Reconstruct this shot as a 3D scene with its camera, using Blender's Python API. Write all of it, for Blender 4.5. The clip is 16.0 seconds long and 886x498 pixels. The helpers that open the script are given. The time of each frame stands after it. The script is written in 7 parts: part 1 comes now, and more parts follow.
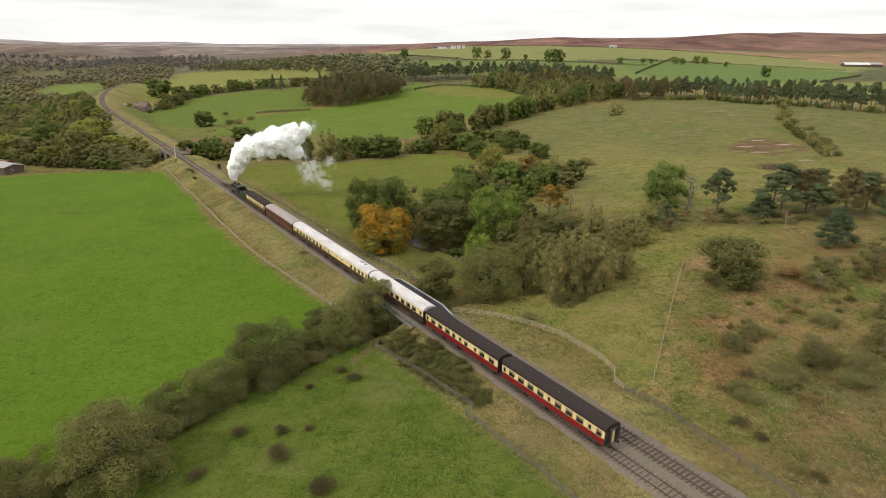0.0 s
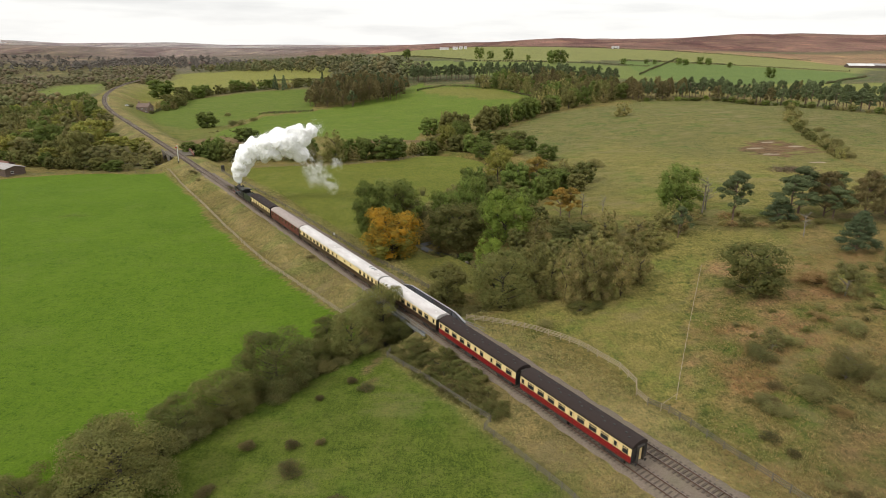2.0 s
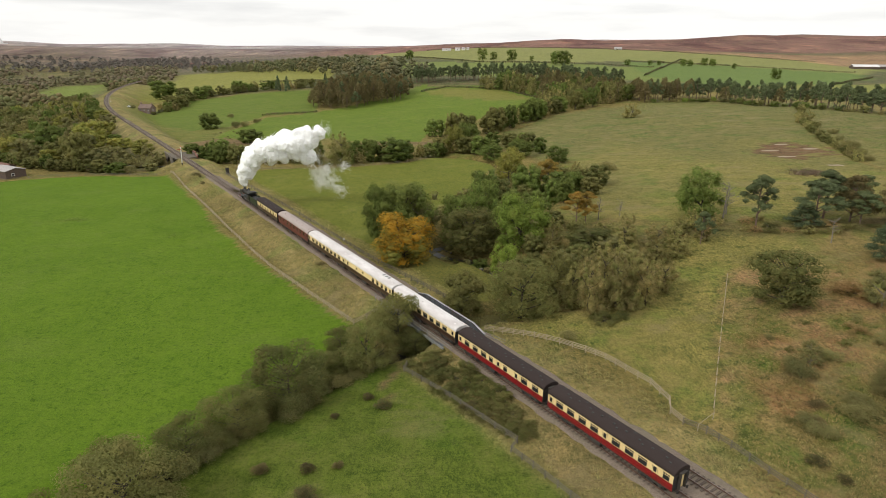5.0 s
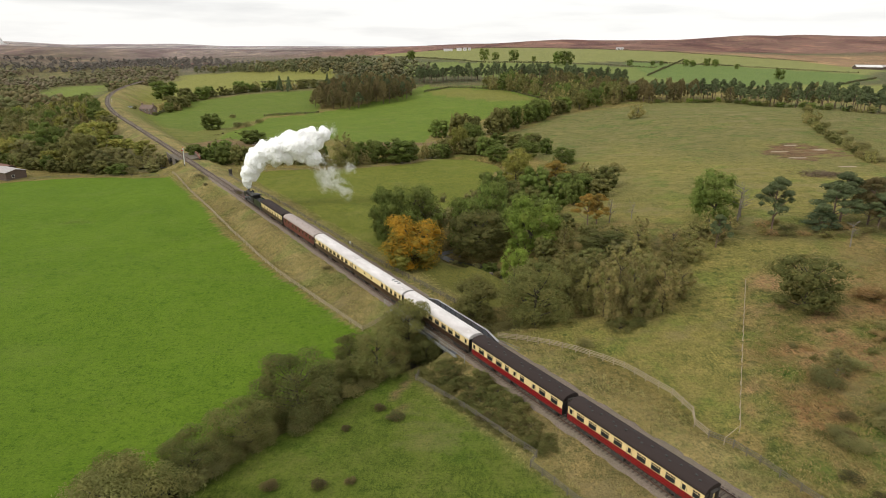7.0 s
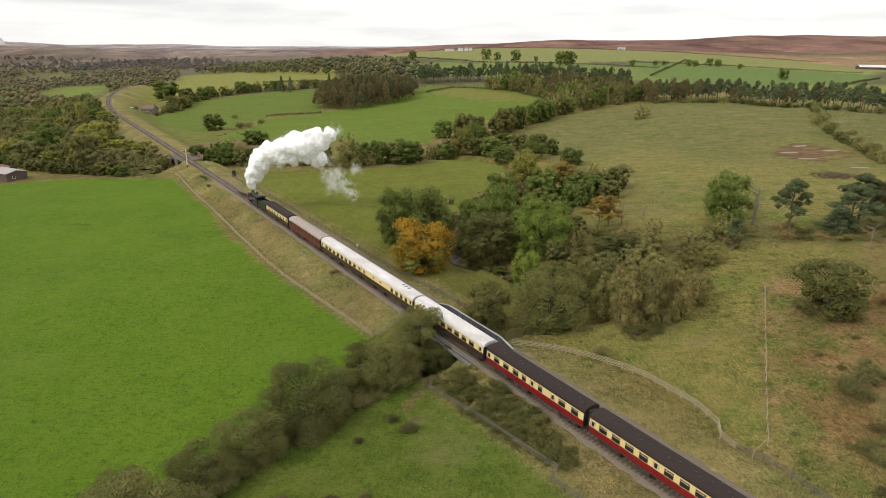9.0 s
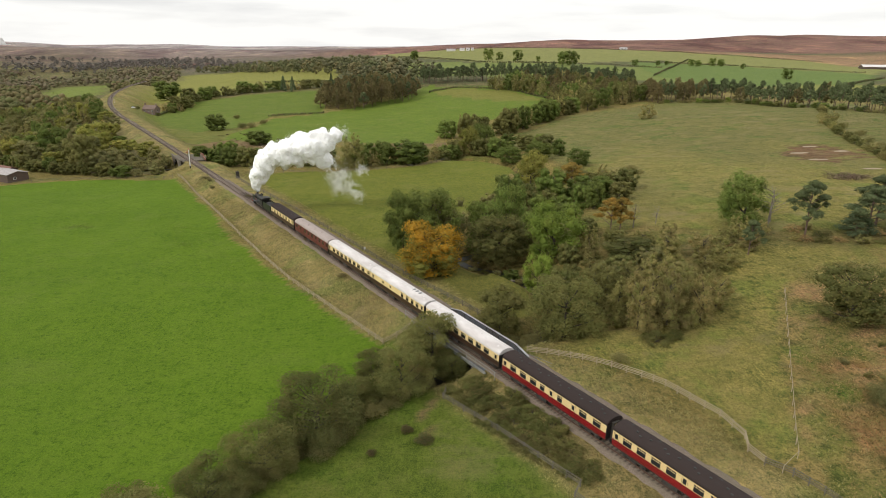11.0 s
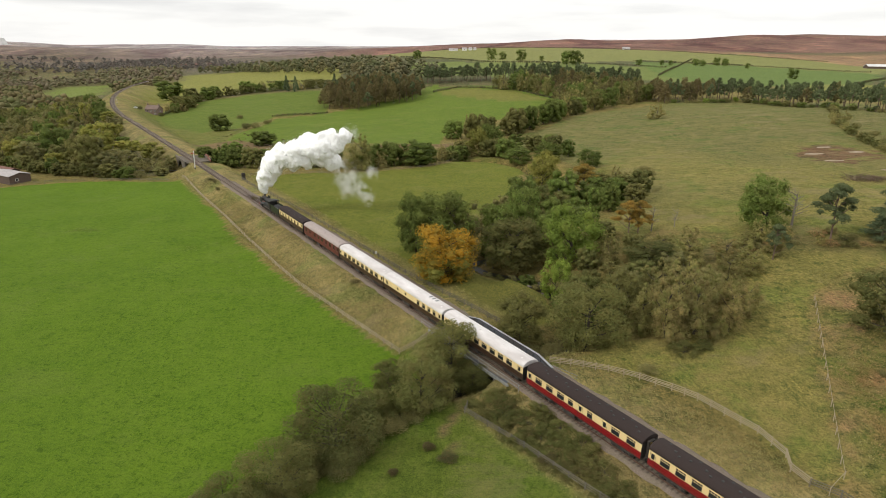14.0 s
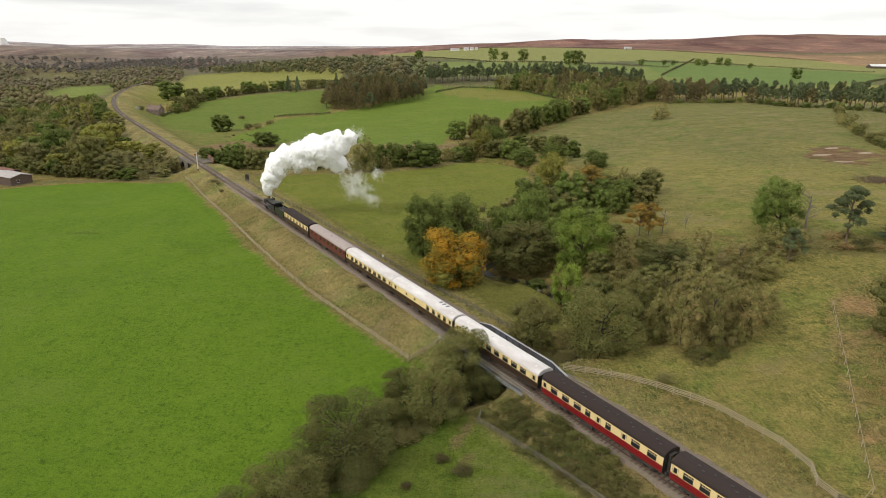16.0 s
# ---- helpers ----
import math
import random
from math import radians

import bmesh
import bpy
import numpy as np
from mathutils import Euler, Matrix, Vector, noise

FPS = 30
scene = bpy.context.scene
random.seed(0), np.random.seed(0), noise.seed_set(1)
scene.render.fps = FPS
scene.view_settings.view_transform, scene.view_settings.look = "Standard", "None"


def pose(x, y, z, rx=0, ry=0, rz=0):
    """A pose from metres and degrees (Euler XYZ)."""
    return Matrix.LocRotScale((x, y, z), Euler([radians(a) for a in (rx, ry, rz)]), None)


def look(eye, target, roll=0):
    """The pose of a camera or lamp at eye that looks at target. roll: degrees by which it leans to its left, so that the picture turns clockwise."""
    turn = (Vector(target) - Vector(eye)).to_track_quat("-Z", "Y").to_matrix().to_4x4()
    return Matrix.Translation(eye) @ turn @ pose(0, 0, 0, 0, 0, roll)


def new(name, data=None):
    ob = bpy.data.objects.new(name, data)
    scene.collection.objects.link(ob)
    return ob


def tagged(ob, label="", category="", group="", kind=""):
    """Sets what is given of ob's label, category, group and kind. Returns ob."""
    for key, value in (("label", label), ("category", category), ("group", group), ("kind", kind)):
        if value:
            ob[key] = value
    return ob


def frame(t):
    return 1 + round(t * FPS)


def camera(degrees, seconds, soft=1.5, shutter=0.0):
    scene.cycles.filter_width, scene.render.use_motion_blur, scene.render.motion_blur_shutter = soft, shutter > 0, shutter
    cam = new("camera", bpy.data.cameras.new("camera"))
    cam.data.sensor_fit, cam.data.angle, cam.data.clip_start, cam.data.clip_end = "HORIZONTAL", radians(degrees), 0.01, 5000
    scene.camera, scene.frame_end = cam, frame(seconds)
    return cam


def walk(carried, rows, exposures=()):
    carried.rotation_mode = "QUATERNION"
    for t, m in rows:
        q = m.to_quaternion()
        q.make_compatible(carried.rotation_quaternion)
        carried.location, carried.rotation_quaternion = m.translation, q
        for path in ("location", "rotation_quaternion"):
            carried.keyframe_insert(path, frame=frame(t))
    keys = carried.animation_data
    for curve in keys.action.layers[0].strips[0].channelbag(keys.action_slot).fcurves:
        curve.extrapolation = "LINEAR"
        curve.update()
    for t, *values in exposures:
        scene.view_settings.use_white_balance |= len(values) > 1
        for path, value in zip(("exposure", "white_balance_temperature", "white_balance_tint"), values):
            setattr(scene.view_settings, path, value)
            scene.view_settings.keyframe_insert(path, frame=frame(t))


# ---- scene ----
cam = camera(71.5577, 16.0, soft=0.45)
PATH = [
    (0, look((0.000, 0.000, 47.280), (0.000, 94.920, 15.812), 0.761)),
    (1, look((-1.110, 1.749, 47.159), (-1.194, 96.689, 15.752), 0.776)),
    (2, look((-2.167, 3.458, 47.039), (-2.318, 98.418, 15.692), 0.788)),
    (3, look((-3.188, 5.132, 46.918), (-3.396, 100.110, 15.626), 0.798)),
    (4, look((-4.189, 6.774, 46.794), (-4.445, 101.769, 15.552), 0.804)),
    (5, look((-5.183, 8.387, 46.664), (-5.482, 103.395, 15.466), 0.807)),
    (6, look((-6.177, 9.971, 46.531), (-6.516, 104.991, 15.368), 0.807)),
    (7, look((-7.177, 11.526, 46.393), (-7.557, 106.555, 15.257), 0.804)),
    (8, look((-8.186, 13.051, 46.253), (-8.608, 108.086, 15.137), 0.799)),
    (9, look((-9.203, 14.545, 46.116), (-9.670, 109.583, 15.011), 0.792)),
    (10, look((-10.224, 16.002, 45.984), (-10.739, 111.041, 14.883), 0.783)),
    (11, look((-11.241, 17.420, 45.864), (-11.808, 112.458, 14.760), 0.773)),
    (12, look((-12.244, 18.792, 45.761), (-12.867, 113.827, 14.649), 0.762)),
    (13, look((-13.219, 20.112, 45.684), (-13.902, 115.143, 14.561), 0.752)),
    (14, look((-14.150, 21.372, 45.641), (-14.893, 116.398, 14.505), 0.743)),
    (15, look((-15.017, 22.564, 45.643), (-15.820, 117.585, 14.493), 0.736)),
    (16, look((-15.796, 23.676, 45.699), (-16.657, 118.694, 14.540), 0.732)),
]
walk(cam, PATH, [(0.0, 0.0), (16.0, 0.0)])

# ---- overcast daylight ----
world = bpy.data.worlds.new("overcast_sky")
scene.world = world
world.use_nodes = True
wt = world.node_tree
SUN_HIGH, SUN_TURN = radians(40), radians(238)
sky = wt.nodes.new("ShaderNodeTexSky")
sky.sky_type, sky.sun_disc = "NISHITA", False
sky.sun_elevation, sky.sun_rotation = SUN_HIGH, SUN_TURN
coords = wt.nodes.new("ShaderNodeTexCoord")
stretch = wt.nodes.new("ShaderNodeMapping")
stretch.inputs["Scale"].default_value = (2.2, 2.2, 16)
billow = wt.nodes.new("ShaderNodeTexNoise")
billow.inputs["Scale"].default_value, billow.inputs["Detail"].default_value = 1.6, 6
tone = wt.nodes.new("ShaderNodeValToRGB")
tone.color_ramp.elements[0].position, tone.color_ramp.elements[0].color = 0.32, (7.7, 7.65, 7.6, 1)
tone.color_ramp.elements[1].position, tone.color_ramp.elements[1].color = 0.52, (9.85, 9.75, 9.5, 1)
cloud = wt.nodes.new("ShaderNodeMix")
cloud.data_type = "RGBA"
cloud.inputs[0].default_value = 0.93
wt.links.new(coords.outputs["Generated"], stretch.inputs[0])
wt.links.new(stretch.outputs[0], billow.inputs[0])
wt.links.new(billow.outputs[0], tone.inputs[0])
wt.links.new(sky.outputs[0], cloud.inputs[6])
wt.links.new(tone.outputs[0], cloud.inputs[7])
wt.links.new(cloud.outputs[2], wt.nodes["Background"].inputs[0])
wt.nodes["Background"].inputs[1].default_value = 0.108
sun = new("sun", bpy.data.lights.new("sun", "SUN"))
sun.data.energy, sun.data.angle, sun.data.color = 1.5, radians(11), (1.0, 0.95, 0.86)
sun.matrix_world = look((0, 0, 0), (-math.sin(SUN_TURN) * math.cos(SUN_HIGH), -math.cos(SUN_TURN) * math.cos(SUN_HIGH), -math.sin(SUN_HIGH)))


# ---- materials ----
class Nodes:
    """A small writer of node trees."""

    def __init__(self, name):
        self.m = bpy.data.materials.new(name)
        self.m.use_nodes = True
        self.t = self.m.node_tree
        self.p = self.t.nodes["Principled BSDF"]
        self.geo = self.t.nodes.new("ShaderNodeNewGeometry")
        self.info = self.t.nodes.new("ShaderNodeObjectInfo")

    def put(self, socket, v):
        if isinstance(v, bpy.types.NodeSocket):
            self.t.links.new(v, socket)
        elif isinstance(v, tuple) and len(v) == 3 and socket.type == "RGBA":
            socket.default_value = (*v, 1)
        else:
            socket.default_value = v

    def noise(self, scale, detail=4.0, rough=0.55, where=None, stretch=None):
        n = self.t.nodes.new("ShaderNodeTexNoise")
        n.inputs["Scale"].default_value, n.inputs["Detail"].default_value, n.inputs["Roughness"].default_value = scale, detail, rough
        src = where or self.geo.outputs["Position"]
        if stretch:
            mp = self.t.nodes.new("ShaderNodeMapping")
            mp.inputs["Scale"].default_value = stretch
            self.t.links.new(src, mp.inputs[0])
            src = mp.outputs[0]
        self.t.links.new(src, n.inputs["Vector"])
        return n.outputs[0]

    def local(self):
        return self.t.nodes.new("ShaderNodeTexCoord").outputs["Object"]

    def math(self, op, a, b=0.0, c=0.0):
        n = self.t.nodes.new("ShaderNodeMath")
        n.operation = op
        for s, v in zip(n.inputs, (a, b, c)):
            self.put(s, v)
        return n.outputs[0]

    def span(self, v, a, b, c=0.0, d=1.0):
        n = self.t.nodes.new("ShaderNodeMapRange")
        for s, x in zip(n.inputs, (v, a, b, c, d)):
            self.put(s, x)
        return n.outputs[0]

    def mix(self, f, a, b, blend="MIX"):
        n = self.t.nodes.new("ShaderNodeMix")
        n.data_type, n.blend_type = "RGBA", blend
        for i, v in ((0, f), (6, a), (7, b)):
            self.put(n.inputs[i], v)
        return n.outputs[2]

    def bump(self, h, strength, distance):
        n = self.t.nodes.new("ShaderNodeBump")
        n.inputs["Strength"].default_value, n.inputs["Distance"].default_value = strength, distance
        self.t.links.new(h, n.inputs["Height"])
        self.t.links.new(n.outputs[0], self.p.inputs["Normal"])

    def done(self, colour, rough=0.9, metal=0.0, spec=0.3):
        self.put(self.p.inputs["Base Color"], colour)
        self.put(self.p.inputs["Roughness"], rough)
        self.put(self.p.inputs["Metallic"], metal)
        self.put(self.p.inputs["Specular IOR Level"], spec)
        return self.m


def leaf_material(name, a, b, c, amount=0.42):
    """Foliage: three tones that vary leaf by leaf and tree by tree, a little light passing through."""
    a, b, c = (tuple(1.95 * v for v in k) for k in (a, b, c))
    n = Nodes(name)
    isle, tree = n.geo.outputs["Random Per Island"], n.info.outputs["Random"]
    col = n.mix(n.span(isle, 0.0, 1.0, 0.12, 0.85), a, b)
    col = n.mix(n.span(n.noise(0.45, 2, where=n.local()), 0.45, 0.68), col, c)
    col = n.mix(n.span(n.math("FRACT", n.math("MULTIPLY", tree, 7.31)), 0, 1, 0.0, 0.6), col, c)
    col = n.mix(1.0, col, n.span(tree, 0, 1, 0.80, 1.28), "MULTIPLY")
    col = n.mix(1.0, col, n.span(n.noise(1.1, 3, where=n.local()), 0.36, 0.64, 0.78, 1.2), "MULTIPLY")
    bsdf = n.t.nodes.new("ShaderNodeBsdfTranslucent")
    n.put(bsdf.inputs[0], col)
    both = n.t.nodes.new("ShaderNodeMixShader")
    both.inputs[0].default_value = amount
    n.done(col, 0.75, 0, 0.15)
    n.t.links.new(n.p.outputs[0], both.inputs[1])
    n.t.links.new(bsdf.outputs[0], both.inputs[2])
    n.t.links.new(both.outputs[0], n.t.nodes["Material Output"].inputs[0])
    return n.m


LEAF = {
    "green": leaf_material("leaf_green", (0.06, 0.09, 0.02), (0.115, 0.145, 0.034), (0.075, 0.085, 0.022)),
    "bright": leaf_material("leaf_bright", (0.092, 0.138, 0.023), (0.13, 0.18, 0.036), (0.13, 0.155, 0.029)),
    "olive": leaf_material("leaf_olive", (0.065, 0.077, 0.024), (0.115, 0.117, 0.038), (0.10, 0.09, 0.03)),
    "orange": leaf_material("leaf_orange", (0.36, 0.19, 0.016), (0.27, 0.175, 0.025), (0.155, 0.14, 0.028)),
    "brown": leaf_material("leaf_brown", (0.145, 0.124, 0.048), (0.24, 0.182, 0.08), (0.13, 0.135, 0.042)),
    "bramble": leaf_material("leaf_bramble", (0.085, 0.08, 0.028), (0.135, 0.11, 0.042), (0.075, 0.088, 0.025)),
    "willow": leaf_material("leaf_willow", (0.098, 0.105, 0.040), (0.14, 0.135, 0.053), (0.14, 0.12, 0.047)),
    "pine": leaf_material("leaf_pine", (0.046, 0.060, 0.024), (0.078, 0.088, 0.037), (0.058, 0.072, 0.034), 0.2),
    "larch": leaf_material("leaf_larch", (0.066, 0.068, 0.026), (0.10, 0.088, 0.036), (0.105, 0.08, 0.036)),
    "gorse": leaf_material("leaf_gorse", (0.045, 0.052, 0.02), (0.07, 0.068, 0.027), (0.085, 0.062, 0.028)),
    "bracken": leaf_material("leaf_bracken", (0.22, 0.135, 0.06), (0.30, 0.205, 0.10), (0.17, 0.135, 0.05)),
    "tussock": leaf_material("leaf_tussock", (0.18, 0.158, 0.062), (0.215, 0.18, 0.08), (0.15, 0.145, 0.05)),
    "sward": leaf_material("leaf_sward", (0.105, 0.105, 0.03), (0.165, 0.148, 0.052), (0.088, 0.10, 0.025)),
    "spruce": leaf_material("leaf_spruce", (0.05, 0.066, 0.03), (0.085, 0.10, 0.048), (0.06, 0.08, 0.04), 0.25),
    "amber": leaf_material("leaf_amber", (0.25, 0.14, 0.026), (0.18, 0.12, 0.03), (0.135, 0.11, 0.03)),
    "yellow": leaf_material("leaf_yellow", (0.155, 0.15, 0.035), (0.20, 0.172, 0.045), (0.12, 0.13, 0.03)),
}


def plain(name, colour, second, rough=0.8, metal=0.0, scale=1.5, fine=18.0, relief=0.0, spec=0.3, stretch=None):
    """A surface with broad stains and fine grain in a second tone."""
    n = Nodes(name)
    where = n.local()
    broad, grain = n.noise(scale, 5, where=where, stretch=stretch), n.noise(fine, 3, where=where, stretch=stretch)
    col = n.mix(n.span(broad, 0.42, 0.66), colour, second)
    col = n.mix(n.span(grain, 0.35, 0.7, 0.0, 0.3), col, second)
    col = n.mix(n.span(n.info.outputs["Random"], 0, 1, 0, 0.25), col, second)
    if relief:
        n.bump(grain, 0.6, relief)
    return n.done(col, n.span(grain, 0.3, 0.7, rough - 0.08, min(rough + 0.08, 1)), metal, spec)


BARK = plain("bark", (0.06, 0.05, 0.038), (0.10, 0.085, 0.065), 0.95, relief=0.03)
PINE_BARK = plain("pine_bark", (0.20, 0.13, 0.09), (0.14, 0.11, 0.09), 0.95, relief=0.03)
PALE_BARK = plain("pale_bark", (0.30, 0.27, 0.22), (0.18, 0.15, 0.12), 0.95, relief=0.02)
FENCE_WOOD = plain("weathered_fence_wood", (0.46, 0.38, 0.25), (0.30, 0.25, 0.18), 0.9, scale=0.8)
DARK_WOOD = plain("dark_fence_wood", (0.19, 0.17, 0.13), (0.12, 0.11, 0.09), 0.95, scale=0.8)
SLEEPER = plain("tarred_sleeper", (0.085, 0.065, 0.05), (0.15, 0.12, 0.095), 0.95, scale=2.0, relief=0.01)
RUST = plain("rusty_rail_side", (0.13, 0.075, 0.05), (0.09, 0.055, 0.04), 0.85, scale=2.0)
RAIL_TOP = plain("worn_rail_top", (0.30, 0.27, 0.25), (0.20, 0.16, 0.14), 0.4, 0.7, scale=1.0)
STONE = plain("weathered_stone", (0.20, 0.17, 0.13), (0.11, 0.10, 0.08), 0.95, scale=0.8, fine=5, relief=0.04)
BRICK = plain("rust_red_brick", (0.27, 0.12, 0.08), (0.16, 0.09, 0.07), 0.95, scale=1.0, fine=7, relief=0.02)
GIRDER = plain("blue_grey_girder_paint", (0.14, 0.16, 0.19), (0.10, 0.09, 0.085), 0.6, 0.1, scale=0.7)
GIRDER_TOP = plain("pale_girder_flange", (0.42, 0.44, 0.45), (0.28, 0.28, 0.28), 0.6, 0.1, scale=0.8)
GALV = plain("galvanised_rail", (0.36, 0.37, 0.36), (0.22, 0.23, 0.22), 0.5, 0.4)
WHITE_PAINT = plain("white_paint", (0.80, 0.80, 0.78), (0.55, 0.54, 0.50), 0.6)
RED_PAINT = plain("red_paint", (0.45, 0.03, 0.025), (0.30, 0.03, 0.03), 0.5)
BLACK_PAINT = plain("black_paint", (0.022, 0.023, 0.024), (0.05, 0.046, 0.042), 0.45)
SOOT = plain("sooty_iron", (0.035, 0.032, 0.03), (0.07, 0.06, 0.05), 0.75)
COAL = plain("coal", (0.018, 0.018, 0.019), (0.04, 0.04, 0.042), 0.5, fine=6, relief=0.1)
LOCO_GREEN = plain("dark_green_engine_paint", (0.03, 0.046, 0.024), (0.022, 0.03, 0.019), 0.4)
CRIMSON = plain("crimson_coach_paint", (0.26, 0.011, 0.016), (0.19, 0.012, 0.014), 0.32, scale=0.5, spec=0.5)
CREAM = plain("cream_coach_paint", (0.84, 0.67, 0.34), (0.74, 0.57, 0.28), 0.35, scale=0.5, spec=0.5)
UMBER = plain("umber_coach_paint", (0.045, 0.022, 0.013), (0.06, 0.033, 0.02), 0.35, scale=0.5, spec=0.5)
MAROON = plain("maroon_coach_paint", (0.155, 0.042, 0.03), (0.11, 0.034, 0.026), 0.5, scale=0.5)
ROOF_GREY = plain("dark_grey_coach_roof", (0.031, 0.021, 0.019), (0.045, 0.032, 0.028), 0.85, scale=0.35, fine=2.5, stretch=(1, 0.3, 1))
ROOF_WHITE = plain("white_coach_roof", (0.82, 0.79, 0.78), (0.56, 0.52, 0.50), 0.6, scale=0.5, fine=2.5, stretch=(1, 0.3, 1))
ROOF_DUSTY = plain("dusty_silver_coach_roof", (0.42, 0.36, 0.33), (0.30, 0.24, 0.22), 0.8, scale=0.35, fine=2.5, stretch=(1, 0.25, 1))
SHED_WALL = plain("brown_shed_boards", (0.13, 0.09, 0.07), (0.09, 0.07, 0.06), 0.9)
SHED_ROOF = plain("pale_sheet_roof", (0.50, 0.47, 0.46), (0.34, 0.30, 0.29), 0.6)
TILE = plain("red_brown_pantile", (0.22, 0.11, 0.08), (0.15, 0.09, 0.075), 0.9)
HOUSE_STONE = plain("brown_house_stone", (0.24, 0.17, 0.14), (0.16, 0.12, 0.10), 0.95, scale=0.4, fine=3)
FARM_WHITE = plain("white_farm_wall", (0.78, 0.77, 0.75), (0.6, 0.6, 0.58), 0.8, scale=0.1)
SOIL = plain("bare_pale_soil", (0.42, 0.33, 0.23), (0.30, 0.23, 0.16), 1.0, scale=0.5, fine=4)
HEATHER = leaf_material("leaf_heather", (0.075, 0.05, 0.037), (0.11, 0.075, 0.055), (0.065, 0.055, 0.03), 0.2)


def glass_material():
    n = Nodes("coach_glass")
    return n.done((0.025, 0.027, 0.03), 0.06, 0, 0.6)


def water_material():
    n = Nodes("beck_water")
    n.bump(n.noise(2.5, 3), 0.25, 0.05)
    return n.done((0.02, 0.018, 0.013), 0.3, 0, 0.2)


def ballast_material():
    n = Nodes("track_ballast")
    stones, patches, oil = n.noise(9.0, 2, 0.7), n.noise(0.35, 4), n.noise(1.6, 4)
    col = n.mix(n.span(stones, 0.3, 0.7), (0.13, 0.098, 0.075), (0.29, 0.234, 0.183))
    col = n.mix(n.span(patches, 0.45, 0.7, 0, 0.55), col, (0.18, 0.165, 0.10))
    col = n.mix(n.span(oil, 0.5, 0.8, 0, 0.5), col, (0.11, 0.085, 0.07))
    n.bump(stones, 0.8, 0.06)
    return n.done(col, 0.95)


def steam_material():
    """Dense steam: white, with light scattered through its depth."""
    n = Nodes("dense_steam")
    n.done((0.99, 0.99, 0.99), 1.0, 0, 0.0)
    n.p.inputs["Subsurface Weight"].default_value = 1.0
    n.p.inputs["Subsurface Radius"].default_value = (1.0, 1.0, 1.0)
    n.p.inputs["Subsurface Scale"].default_value = 3.0
    return n.m


def wisp_material():
    """Fine droplets of torn steam, lit through and through."""
    n = Nodes("thin_steam")
    n.done((0.97, 0.97, 0.97), 1.0, 0, 0.0)
    tr = n.t.nodes.new("ShaderNodeBsdfTranslucent")
    tr.inputs[0].default_value = (0.97, 0.97, 0.97, 1)
    both = n.t.nodes.new("ShaderNodeMixShader")
    both.inputs[0].default_value = 0.5
    n.t.links.new(n.p.outputs[0], both.inputs[1])
    n.t.links.new(tr.outputs[0], both.inputs[2])
    n.t.links.new(both.outputs[0], n.t.nodes["Material Output"].inputs[0])
    return n.m


